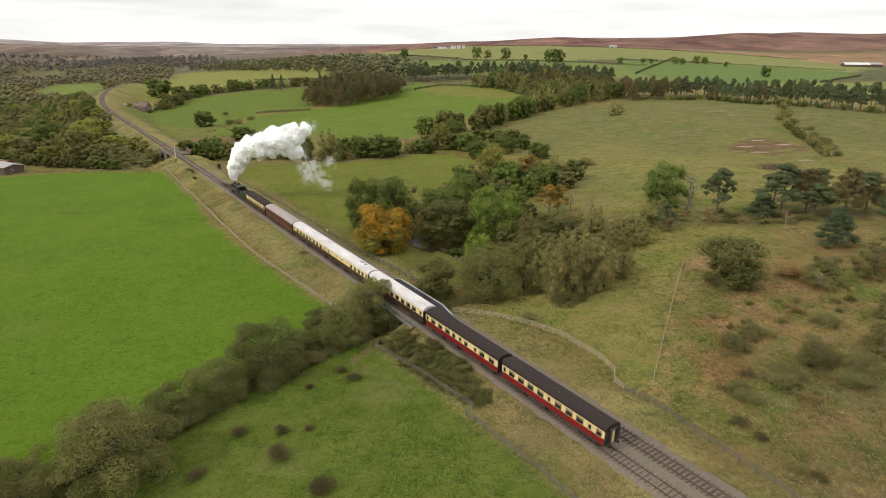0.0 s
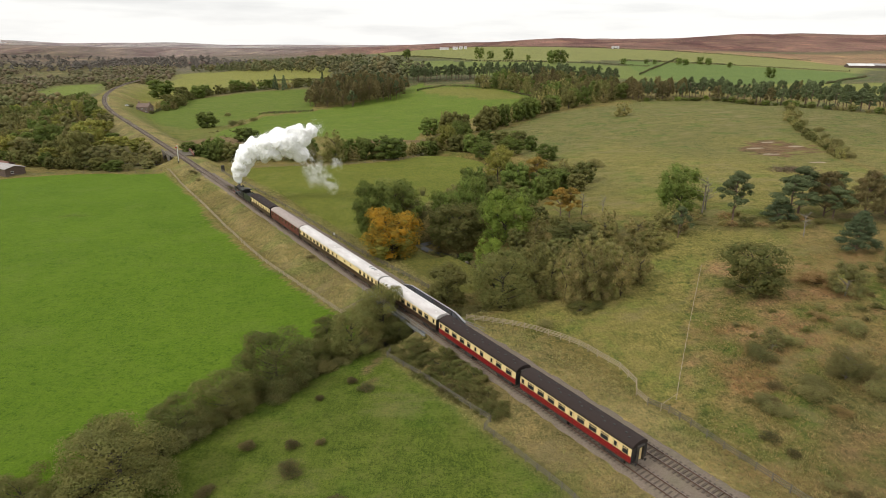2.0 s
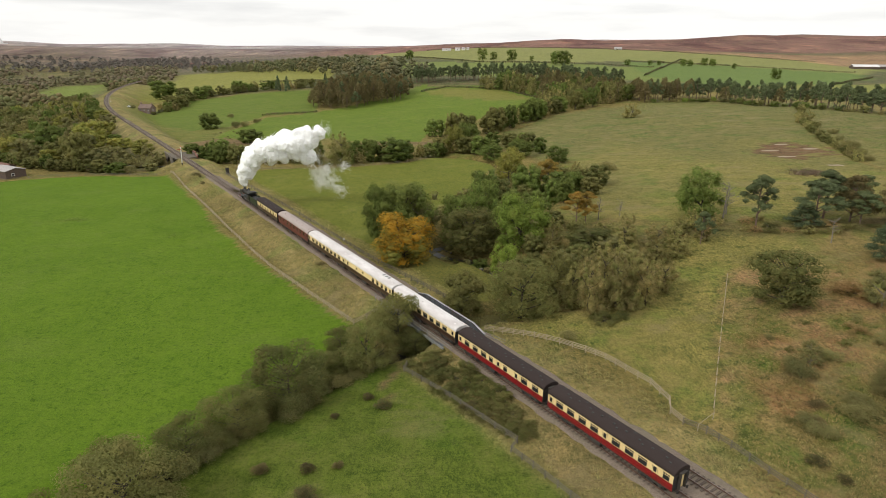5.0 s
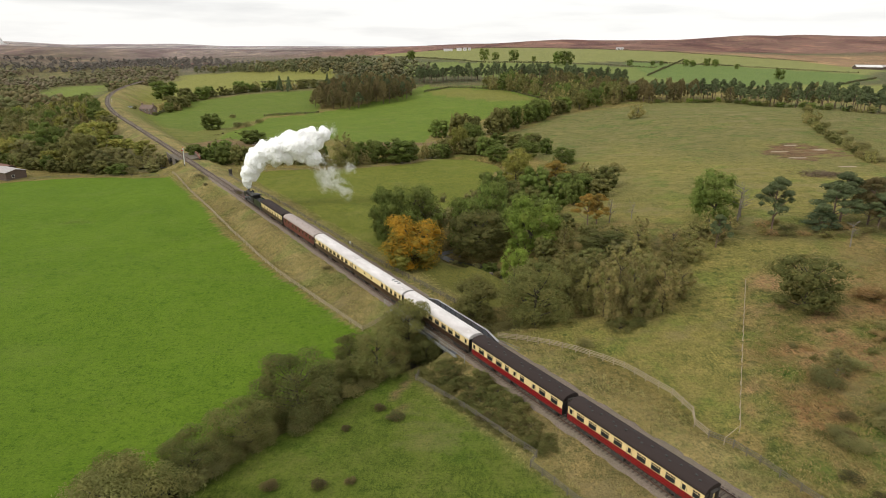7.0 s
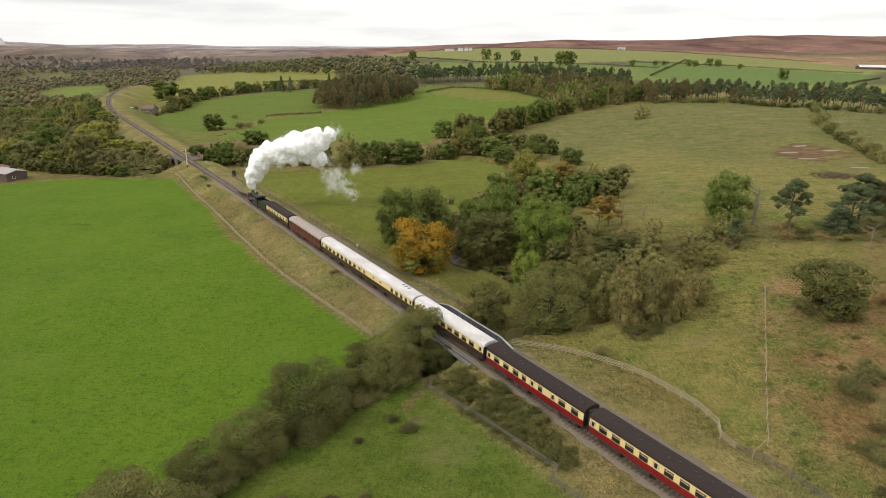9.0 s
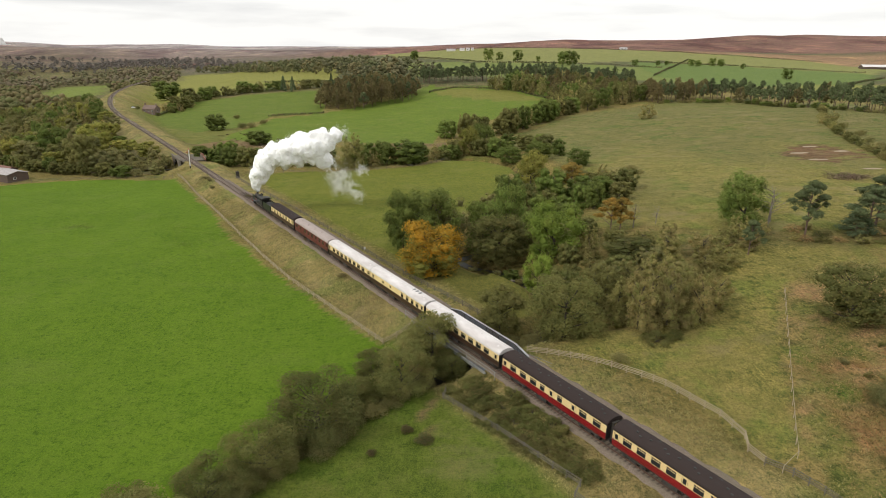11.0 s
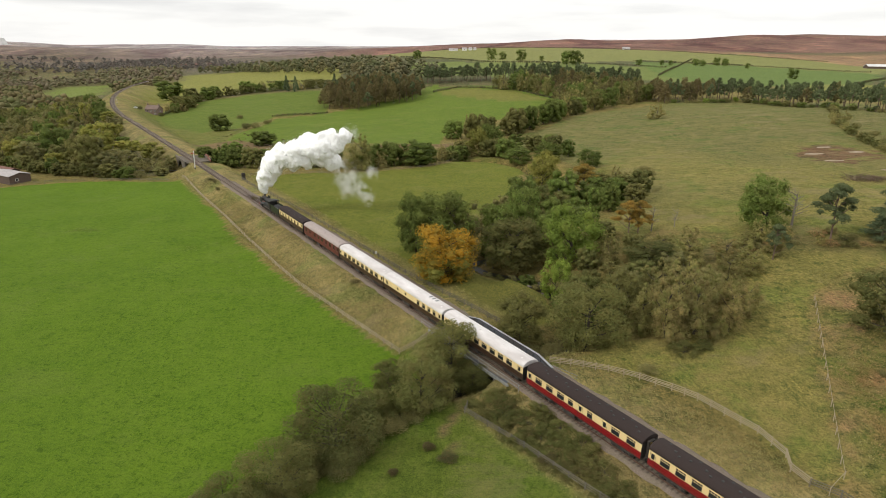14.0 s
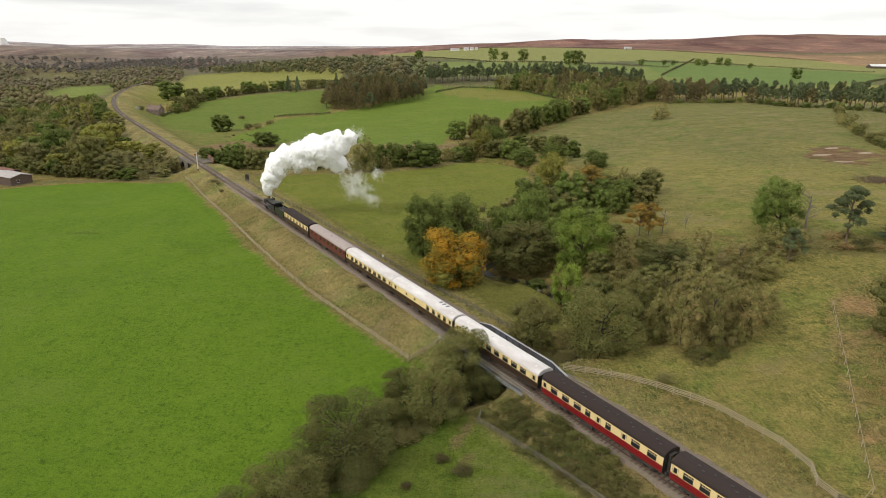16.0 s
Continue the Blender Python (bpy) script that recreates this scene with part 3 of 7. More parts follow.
def land_cover(x, y):
    """Base colour, far haze included, and wildness of the sward for every point of the ground."""
    wx = x + (hum(x, y, 7, 5) - 0.5) * 3 + (hum(x, y, 40, 6) - 0.5) * 8 * ramp(np.hypot(x, y), 250, 700)
    wy = y + (hum(x, y, 7, 7) - 0.5) * 3 + (hum(x, y, 40, 8) - 0.5) * 8 * ramp(np.hypot(x, y), 250, 700)
    col = np.tile(np.array(ROUGH), (len(x), 1))
    wild = np.ones(len(x))
    # valley floor and far sides under woodland, then open moor
    far = ramp(y - 0.10 * np.abs(x), 560, 700)
    col += (np.array((0.10, 0.105, 0.055)) - col) * far[:, None]
    moor = ramp(y + (hum(x, y, 300, 4) - 0.5) * 400 + np.where(x < -300, 0.45 * (-300 - x) - 500, 0.25 * x), 1750, 1900)
    fawn = ramp(x * 0.9 + (hum(x, y, 180, 9) - 0.5) * 300, 380, 520) * ramp(y - 0.15 * x, 1000, 1100) * (1 - ramp(y + (hum(x, y, 150, 19) - 0.5) * 200, 1560, 1700))
    band = hum(x, y, 220, 11) * 0.6 + hum(x, y, 60, 12) * 0.4
    heath = np.array(MOORLAND)[None] * (0.5 + 1.0 * band[:, None])
    col += (heath - col) * moor[:, None]
    col += (np.array(FAWN) - col) * fawn[:, None]
    # heather burnt in strips, paler bent-grass between them
    west = ramp(-x, 250, 700) * ramp(y, 1200, 1700)
    col += (np.array((0.17, 0.138, 0.132)) * (0.45 + 1.1 * band[:, None]) - col) * (0.8 * west)[:, None]
    m = inside(wx, wy, [(-1000, 1450), (-760, 1450), (-720, 1760), (-900, 2100), (-1150, 2330), (-1550, 2450), (-1750, 2150), (-1500, 1750)])
    col[m] += (np.array((0.135, 0.108, 0.085)) - col[m]) * 0.7
    open_moor = np.maximum(moor * (1 - fawn), west)
    heath_on = np.maximum(open_moor, fawn)
    # aerial haze painted into the ground colour: far moors fade to pale lilac
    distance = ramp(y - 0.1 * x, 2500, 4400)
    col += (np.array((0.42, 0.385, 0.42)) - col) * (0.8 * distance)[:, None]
    # the line of the far track up the valley side
    d, _ = near_line(x, y, [(-520, 960), (-600, 1180), (-622, 1362), (-690, 1540), (-768, 1720)])
    col += (np.array((0.34, 0.29, 0.22)) - col) * ramp(d, 16, 9)[:, None]
    m_fields = np.zeros(len(x), bool)
    for poly, c, w in FIELDS_COVER:
        m = inside(wx, wy, poly)
        col[m], wild[m] = c, w
        m_fields |= m
    # the hill pasture turns rushy and duller towards its top
    m = inside(wx, wy, FIELDS_COVER[3][0]) | inside(wx, wy, FIELDS_COVER[4][0])
    top = ramp(y + (hum(x, y, 30, 35) - 0.5) * 120, 150, 330) * m
    col += (np.array((0.150, 0.152, 0.057)) - col) * (0.8 * top)[:, None]
    m = inside(wx, wy, LEFT_WOOD)
    col[m] = WOOD_FLOOR
    m = inside(wx, wy, VALLEY_WOOD) & ~inside(wx, wy, FIELDS_COVER[12][0])
    col[m] = np.array(WOOD_FLOOR) * 1.2
    # bare scrapes on the hill, and brown bracken on the slope beside the line
    for cx, cy, r in ((127.5, 262, 8), (140, 276, 7), (126, 245, 6), (144, 262, 7), (136, 262, 13)):
        d = np.hypot(x - cx, (y - cy) * 0.9) / r + (hum(x, y, 4, 13) - 0.5)
        k = ramp(d, 1.1, 0.8)[:, None]
        col += (np.array((0.17, 0.105, 0.06)) - col) * k
    br = ramp(hum(wx, wy, 7, 14) * 0.5 + hum(wx, wy, 2.6, 15) * 0.5, 0.48, 0.62) * ramp(x - 0.46 * (y - 80), 30, 34) * ramp(y, 135, 120) * ramp(y, 20, 40)
    col += (np.array((0.36, 0.225, 0.115)) - col) * (0.85 * br)[:, None]
    gr = ramp(hum(wx, wy, 6, 16) * 0.6 + hum(wx, wy, 2.2, 18) * 0.4, 0.50, 0.62) * ramp(x - 0.46 * (y - 80), 31, 36) * ramp(y, 135, 120)
    col += (np.array((0.125, 0.165, 0.034)) - col) * (0.7 * gr)[:, None]
    d, _ = near_line(x, y, [(44, 147), (56, 152), (68, 147), (84, 146), (104, 148)])
    col += (np.array((0.15, 0.125, 0.055)) - col) * (0.7 * ramp(d + (hum(x, y, 3, 39) - 0.5) * 5, 7, 2))[:, None]
    rank = ramp(x + 0.9 * (75 - y) + (hum(x, y, 8, 41) - 0.5) * 14, 38, 54) * ramp(y, 96, 82) * (0.45 + 0.55 * hum(x, y, 2.5, 42))
    col += (np.array((0.155, 0.12, 0.056)) - col) * (0.75 * rank)[:, None]
    # rusty bracken and lusher green hollows on the slope
    for spots, tone in (([(43.8, 86.6), (43.7, 83.2), (56.4, 97.4), (68.4, 116.3), (43.7, 98.0), (69.0, 112.1)], (0.30, 0.175, 0.085)), ([(46.2, 76.3), (41.9, 101.2), (44.3, 93.4), (62.6, 100.1)], (0.11, 0.165, 0.03))):
        for cx, cy in spots:
            d = np.hypot(x - cx, y - cy) / 4.2 + (hum(x, y, 2.4, 27) - 0.5) * 1.3
            col += (np.array(tone) - col) * (0.75 * ramp(d, 1.1, 0.5))[:, None]
    for poly in ([(-52, 318), (-12, 330), (-8, 346), (-50, 340)], [(-150, 335), (-112, 312), (-96, 330), (-128, 356)]):
        m = inside(wx, wy, poly)
        col[m], wild[m] = (0.19, 0.135, 0.07), 0.9
    d, _ = near_line(x, y, [(-11.5, 98.5), (-12.4, 95.5), (-14.2, 92), (-13.2, 87.5)])
    col += (np.array((0.20, 0.13, 0.08)) - col) * (0.75 * ramp(d, 0.7, 0.2))[:, None]
    s, l = along(x, y)
    bank = ramp(np.abs(l - 2), 13, 9) * (s < 760)
    warm = hum(x, y, 5, 17)[:, None]
    col += (np.array((0.285, 0.24, 0.102)) * (0.7 + 0.55 * warm) - col) * (0.8 * bank)[:, None]
    strip = ramp(np.abs(l - 8.0 + (hum(x, y, 4, 43) - 0.5) * 1.2), 1.7, 0.7) * (s < 75) * (s > -140)
    col += (np.array((0.37, 0.31, 0.13)) - col) * (0.65 * strip)[:, None]
    wild = np.maximum(wild, bank)
    # the pasture runs right up to its fence
    m = inside(x, y, FIELDS_COVER[5][0])
    col[m], wild[m] = FIELDS_COVER[5][1:]
    d, u = near_line(x, y, STREAM)
    damp = ramp(d, 3.2, 1.6)
    col += (np.array((0.085, 0.07, 0.035)) - col) * (0.8 * damp)[:, None]
    heath_on[m_fields] = 0
    return col, wild, heath_on


def spread(a, b, core_a, core_b, step, grow):
    mid = np.arange(core_a, core_b, step)
    up, v, d = [], core_b, step
    while v < b:
        up.append(v)
        d *= grow
        v += d
    down, v, d = [], core_a - step, step
    while v > a:
        down.append(v)
        d *= grow
        v -= d
    return np.concatenate([[a], down[::-1], mid, up, [b]])


def build_ground():
    xs, ys = spread(-4950, 4950, -130, 150, 1.3, 1.048), spread(-2500, 4960, 48, 285, 1.3, 1.045)
    gx, gy = np.meshgrid(xs, ys)
    x, y = gx.ravel(), gy.ravel()
    z = ground_z(x, y)
    col, wild, heath_on = land_cover(x, y)
    nx, ny = len(xs), len(ys)
    i = (np.arange(ny - 1)[:, None] * nx + np.arange(nx - 1)[None]).ravel()
    faces = np.stack([i, i + 1, i + nx + 1, i + nx], 1)
    me = bpy.data.meshes.new("ground")
    me.vertices.add(len(x))
    me.vertices.foreach_set("co", np.stack([x, y, z], 1).ravel())
    me.loops.add(faces.size)
    me.loops.foreach_set("vertex_index", faces.ravel())
    me.polygons.add(len(faces))
    me.polygons.foreach_set("loop_start", np.arange(0, faces.size, 4))
    me.update()
    me.shade_smooth()
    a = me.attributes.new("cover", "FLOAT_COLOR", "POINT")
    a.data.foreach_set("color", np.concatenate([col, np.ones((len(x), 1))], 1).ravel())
    b = me.attributes.new("tuft", "FLOAT", "POINT")
    b.data.foreach_set("value", wild)
    e = me.attributes.new("heath", "FLOAT", "POINT")
    e.data.foreach_set("value", heath_on)
    me.materials.append(GROUND)
    return tagged(new("ground", me), "rolling green pasture, rough grass and brown moor", "ground", kind="structure")


build_ground()


def gz(x, y):
    return float(ground_z(x, y)[0])


def on_line(s, l, z=0.0):
    """A place by its distance along the line, to the right of the near track and above the rails."""
    bend = 0.00048 * max(s - 370, 0) ** 2
    return Vector((AX + s * DX + (l + bend) * SX, AY + s * DY + (l + bend) * SY, float(rail_z(s)) + z))


# water in the beck
def build_beck():
    verts, faces = [], []
    pts = []
    for k in range(len(STREAM) - 1):
        for j in range(6):
            u = j / 6
            pts.append((STREAM[k][0] * (1 - u) + STREAM[k + 1][0] * u, STREAM[k][1] * (1 - u) + STREAM[k + 1][1] * u, (k + u) / (len(STREAM) - 1)))
    for i, (x, y, u) in enumerate(pts):
        a, b = pts[max(i - 1, 0)], pts[min(i + 1, len(pts) - 1)]
        n = Vector((-(b[1] - a[1]), b[0] - a[0])).normalized() * 1.1
        z = -5.4 + 3.2 * u + 0.12
        verts += [(x - n.x, y - n.y, z), (x + n.x, y + n.y, z)]
        if i:
            faces.append((2 * i - 2, 2 * i - 1, 2 * i + 1, 2 * i))
    tagged(new("beck_water", mesh_of("beck_water", verts, faces, WATER)), "dark shallow water of a narrow beck", "water", kind="structure")


build_beck()


# ---- trees ----
def cards(rng, at, out, size, flat=0.0, loose=0.24):
    """Bent leaf sprays at many places, facing roughly outwards."""
    n = len(at)
    nrm = out + rng.normal(0, loose, (n, 3))
    nrm[:, 2] += flat
    nrm /= np.linalg.norm(nrm, axis=1)[:, None]
    a = np.cross(nrm, rng.normal(0, 1, (n, 3)))
    a /= np.linalg.norm(a, axis=1)[:, None]
    b = np.cross(nrm, a)
    s = size * rng.uniform(0.6, 1.35, (n, 1))
    w = s * rng.uniform(0.45, 0.8, (n, 1))
    v = np.stack([at - a * s * 0.5, at + b * w * 0.5 - nrm * s * 0.12, at + a * s * 0.55 + nrm * s * 0.1, at - b * w * 0.5 - nrm * s * 0.12], 1)
    return v.reshape(-1, 3)


def leafy(rng, blobs, count, size, flat=0.0, low=-0.6, loose=0.24):
    """Sprays spread over the outside of a heap of boughs (x, y, z, radius, height ratio)."""
    bl = np.array(blobs)
    pick = rng.choice(len(bl), count * 2, p=bl[:, 3] ** 2 / (bl[:, 3] ** 2).sum())
    d = rng.normal(0, 1, (count * 2, 3))
    d /= np.linalg.norm(d, axis=1)[:, None]
    d[:, 2] = np.where(d[:, 2] < low, -d[:, 2], d[:, 2])
    r = bl[pick, 3:4] * rng.uniform(0.72, 1.08, (count * 2, 1))
    at = bl[pick, :3] + d * r * np.stack([np.ones(count * 2), np.ones(count * 2), bl[pick, 4]], 1)
    deep = np.zeros(len(at), int)
    for x, y, z, rr, f in bl:
        q = (at - (x, y, z)) / (rr, rr, rr * f)
        deep += (q * q).sum(1) < 0.5
    ok = (deep == 0) & (at[:, 2] > 0.05)
    at, d = at[ok][:count], d[ok][:count]
    out = cards(rng, at, d, size, flat, loose)
    # the denser inside of the boughs
    n = max(6, count // 5)
    pick = rng.choice(len(bl), n)
    e = rng.normal(0, 1, (n, 3))
    e /= np.linalg.norm(e, axis=1)[:, None]
    core = bl[pick, :3] + e * bl[pick, 3:4] * rng.uniform(0.35, 0.68, (n, 1))
    return np.concatenate([out, cards(rng, core[core[:, 2] > 0.1], e[core[:, 2] > 0.1], size * 1.6, flat)])


def clump_points():
    bm = bmesh.new()
    bmesh.ops.create_icosphere(bm, subdivisions=1, radius=1.0)
    v = np.array([p.co[:] for p in bm.verts])
    f = np.array([[p.index for p in q.verts] for q in bm.faces])
    bm.free()
    return v, f


CLUMP_V, CLUMP_F = clump_points()


def clumps(rng, blobs, fill):
    """The closed inside of the boughs: uneven clumps of foliage."""
    out, faces = [], []
    for k, (x, y, z, r, f) in enumerate(blobs):
        bump = rng.uniform(0.75, 1.15, (len(CLUMP_V), 1))
        out.append(CLUMP_V * bump * (r * fill, r * fill, r * fill * f) + (x, y, z))
        faces.append(CLUMP_F + k * len(CLUMP_V))
    return np.concatenate(out), np.concatenate(faces)


def crown_mesh(name, quads, heaps, mat, tones=None):
    """Leaf sprays over clumps, in one mesh."""
    v = np.concatenate([quads] + [h[0] for h in heaps])
    nq = len(quads) // 4
    idx, start, base, at = [np.arange(4 * nq)], [np.arange(0, 4 * nq, 4)], 4 * nq, 4 * nq
    for hv, hf in heaps:
        idx.append((hf + base).ravel())
        start.append(at + np.arange(0, hf.size, 3))
        base, at = base + len(hv), at + hf.size
    idx, start = np.concatenate(idx), np.concatenate(start)
    me = bpy.data.meshes.new(name)
    me.vertices.add(len(v))
    me.vertices.foreach_set("co", v.ravel())
    me.loops.add(len(idx))
    me.loops.foreach_set("vertex_index", idx.astype(np.int32))
    me.polygons.add(len(start))
    me.polygons.foreach_set("loop_start", start.astype(np.int32))
    me.polygons.foreach_set("use_smooth", np.arange(len(start)) >= nq)
    me.update()
    if tones is not None:
        tone = me.attributes.new("tone", "FLOAT", "POINT")
        tone.data.foreach_set("value", tones)
    me.materials.append(mat)
    return me


def quads_mesh(name, v, mat):
    n = len(v) // 4
    me = bpy.data.meshes.new(name)
    me.vertices.add(len(v))
    me.vertices.foreach_set("co", v.ravel())
    me.loops.add(4 * n)
    me.loops.foreach_set("vertex_index", np.arange(4 * n))
    me.polygons.add(n)
    me.polygons.foreach_set("loop_start", np.arange(0, 4 * n, 4))
    me.update()
    me.materials.append(mat)
    return me


def limb(verts, faces, pts, radii, seg=6):
    """A tapering branch through a few points."""
    base = len(verts)
    for k, (p, r) in enumerate(zip(pts, radii)):
        p = Vector(p)
        d = (Vector(pts[min(k + 1, len(pts) - 1)]) - Vector(pts[max(k - 1, 0)])).normalized()
        u = d.orthogonal().normalized()
        v = d.cross(u)
        for j in range(seg):
            a = 2 * math.pi * j / seg
            verts.append(p + (u * math.cos(a) + v * math.sin(a)) * r)
        if k:
            for j in range(seg):
                q = base + (k - 1) * seg
                faces.append((q + j, q + (j + 1) % seg, q + seg + (j + 1) % seg, q + seg + j))
    faces.append(tuple(base + (len(pts) - 1) * seg + j for j in range(seg)))


# every model tree is 12 m tall and 12 m across, and is scaled where it grows
def boughs(kind, rng):
    out = []
    if kind == "pine":
        for k in range(26):
            a, h = rng.uniform(0, 6.28), 4.4 + 6.6 * ((k + rng.uniform(0, 1)) / 26) ** 0.85
            r = rng.uniform(0.3, 1.0) * (4.9 - 0.42 * max(h - 6.0, 0) ** 1.3)
            out.append((r * math.cos(a), r * math.sin(a), h + rng.uniform(-0.4, 0.4), rng.uniform(0.8, 1.6), rng.uniform(0.38, 0.6)))
        out.append((0.2, 0.1, 11.0, 1.4, 0.6))
    elif kind == "spruce":
        for k in range(44):
            u = ((k + 0.5) / 44) ** 0.8
            h, r = 0.9 + 10.4 * u, 4.7 * (1 - u) ** 0.75 + 0.2
            a = k * 2.4 + rng.uniform(-0.5, 0.5)
            out.append((r * 0.8 * math.cos(a), r * 0.8 * math.sin(a), h + rng.uniform(-0.3, 0.3), r * 0.2 + rng.uniform(0.6, 1.0), rng.uniform(0.5, 0.75)))
    elif kind == "larch":
        for k in range(30):
            h = 2.8 + 8.6 * (k / 29) ** 0.9
            r = 4.9 * (1 - ((h - 2.8) / 10.2) ** 1.7) + 0.3
            a = k * 2.4 + rng.uniform(-0.6, 0.6)
            out.append((r * 0.68 * math.cos(a), r * 0.68 * math.sin(a), h + rng.uniform(-0.3, 0.3), r * 0.22 + rng.uniform(0.5, 0.9), rng.uniform(0.4, 0.6)))
    elif kind == "brown":
        for s in range(4):
            a, r = s * 1.7 + rng.uniform(-0.4, 0.4), rng.uniform(1.2, 3.4)
            top = rng.uniform(9.0, 11.6)
            for k in range(8):
                h = 1.0 + (top - 1.6) * k / 7
                w = 2.5 * (1 - (h / (top + 1.0)) ** 1.6) + 0.35
                b = rng.uniform(0, 6.28)
                out.append((r * math.cos(a) + 0.5 * w * math.cos(b), r * math.sin(a) + 0.5 * w * math.sin(b), h, w * rng.uniform(0.48, 0.75), 1.2))
    elif kind == "thicket":
        for k in range(30):
            a, r = rng.uniform(0, 6.28), 5.0 * math.sqrt(rng.uniform(0, 1))
            out.append((r * math.cos(a), r * math.sin(a), rng.uniform(1.0, 9.0) * (1 - (r / 6.2) ** 2), rng.uniform(0.8, 1.9), rng.uniform(0.9, 1.7)))
    elif kind == "shrub":
        for k in range(9):
            a, r = rng.uniform(0, 6.28), rng.uniform(0.5, 3.6)
            out.append((r * math.cos(a), r * math.sin(a), rng.uniform(2.5, 7.5) * (1 - r * 0.07), rng.uniform(2.0, 3.2), 1.25))
    else:
        n, low, rad = {"willow": (34, 1.2, (1.1, 1.9))}.get(kind, (42, 1.4, (1.15, 2.05)))
        for k in range(n):
            a, h = rng.uniform(0, 6.28), low + (10.2 - low) * ((k + 0.5) / n) ** 0.9
            u = (h - 5.8) / 5.2
            r = 4.6 * math.sqrt(max(0.05, 1 - u * u)) * rng.uniform(0.6, 1.1)
            out.append((r * math.cos(a), r * math.sin(a), h, rng.uniform(*rad), rng.uniform(0.75, 0.95)))
        for k in range(6):
            a, r = k * 1.05 + rng.uniform(-0.3, 0.3), rng.uniform(2.4, 3.6)
            out.append((r * math.cos(a), r * math.sin(a), rng.uniform(1.0, 1.9), rng.uniform(1.2, 1.8), 0.9))
        out.append((0, 0, 6.2, 3.1, 1.1))
    return out


def tree_meshes(kind, leaf, seed, count, size):
    rng = np.random.default_rng(seed)
    bl = boughs(kind, rng)
    v = leafy(rng, bl, count, size, 0.5 if kind == "pine" else 0.15, -0.75 if kind in ("shrub", "thicket") else -0.5, 0.6 if kind == "thicket" else 0.34 if count > 2500 else 0.24)
    big = sorted(bl, key=lambda b: -b[3])[:12] if count < 500 else bl
    fill = 0.52 if kind in ("pine", "brown", "larch") else 0.76 if count < 2500 else 0.5
    heaps = [clumps(rng, big, fill)] if kind not in ("shrub", "thicket") and count < 7000 else []
    crown = crown_mesh("crown", v, heaps, LEAF[leaf])
    verts, faces = [], []
    top = {"spruce": 11.0, "pine": 10.8, "larch": 11.4, "shrub": 2.0, "thicket": 2.0}.get(kind, 7.8)
    lean = rng.uniform(-0.5, 0.5, 2)
    limb(verts, faces, [(0, 0, -1.2), (0.05, 0, 0.5), (lean[0] * 0.5, lean[1] * 0.5, top * 0.55), (lean[0], lean[1], top)], [0.34, 0.23, 0.16, 0.04])
    for x, y, z, r, f in bl[::2 if count > 2500 else 4]:
        z0 = max(0.6, min(z - 0.45 * math.hypot(x, y) - 0.6, top * 0.85))
        m = Vector((x * 0.5 + rng.uniform(-0.3, 0.3), y * 0.5 + rng.uniform(-0.3, 0.3), (z0 + z) / 2 + 0.2))
        limb(verts, faces, [(lean[0] * 0.4, lean[1] * 0.4, z0), m, (x, y, z + r * f * 0.5)], [0.13, 0.08, 0.02], 4)
    bark = PINE_BARK if kind in ("pine", "larch", "spruce") else PALE_BARK if kind == "willow" else BARK
    trunk = mesh_of("trunk", verts, faces, bark)
    trunk.shade_smooth()
    return trunk, crown


MODELS = {}
SHAPE = {"spruce": "spruce", "pine": "pine", "amber": "pine", "larch": "larch", "brown": "brown", "willow": "willow", "gorse": "shrub", "bracken": "thicket", "shrubby": "shrub", "bramble": "thicket"}
COUNT = {"front": (15000, 0.22), "close": (10000, 0.28), "near": (4700, 0.36), "mid": (1000, 0.64), "far": (380, 1.0)}


def model(species, level, k):
    key = (species, level, k)
    if key not in MODELS:
        count, size = COUNT[level]
        kind = SHAPE.get(species, "broad")
        leaf = "willow" if species == "shrubby" else species
        if kind in ("willow", "brown"):
            count, size = int(count * 0.95), size * 0.8
        if kind == "pine":
            count, size = int(count * 1.0), size * 0.9
        if kind in ("shrub", "thicket"):
            count, size = int(count * 0.5), size * 1.25
        MODELS[key] = tree_meshes(kind, leaf, 1000 + hash_of(species) + 37 * k + count, count, size)
    return MODELS[key]


def hash_of(text):
    return sum((i + 3) * ord(c) for i, c in enumerate(text))


TREE_WORDS = {
    "green": ("broadleaf_tree", "dark green broadleaf tree in full leaf by the beck", "tree"),
    "bright": ("broadleaf_tree", "fresh yellow-green broadleaf tree with a rounded crown", "tree"),
    "olive": ("alder_tree", "dull olive alder tree turning in autumn", "tree"),
    "orange": ("broadleaf_tree", "autumn tree with orange and gold leaves", "tree"),
    "spruce": ("spruce_tree", "dense blue-green spruce branched to the ground", "tree"),
    "amber": ("broadleaf_tree", "amber autumn tree with bare trunks below its crown", "tree"),
    "yellow": ("broadleaf_tree", "pale yellow autumn tree at a wood's edge", "tree"),
    "brown": ("birch_tree", "thin brown birch tree losing its leaves", "tree"),
    "willow": ("willow_tree", "grey-green bushy willow on the rough slope", "tree"),
    "pine": ("pine_tree", "dark blue-green Scots pine with a bare trunk", "tree"),
    "larch": ("larch_tree", "brownish green larch in a plantation block", "tree"),
    "gorse": ("gorse_bush", "low dark gorse bush in the pasture", "bush"),
    "bracken": ("bracken_bush", "rusty orange bush on the rough slope", "bush"),
    "bramble": ("bramble_bush", "tangled brown-green bramble bush on the bank", "bush"),
    "shrubby": ("shrub", "small grey-green thorn shrub in grass", "bush"),
}


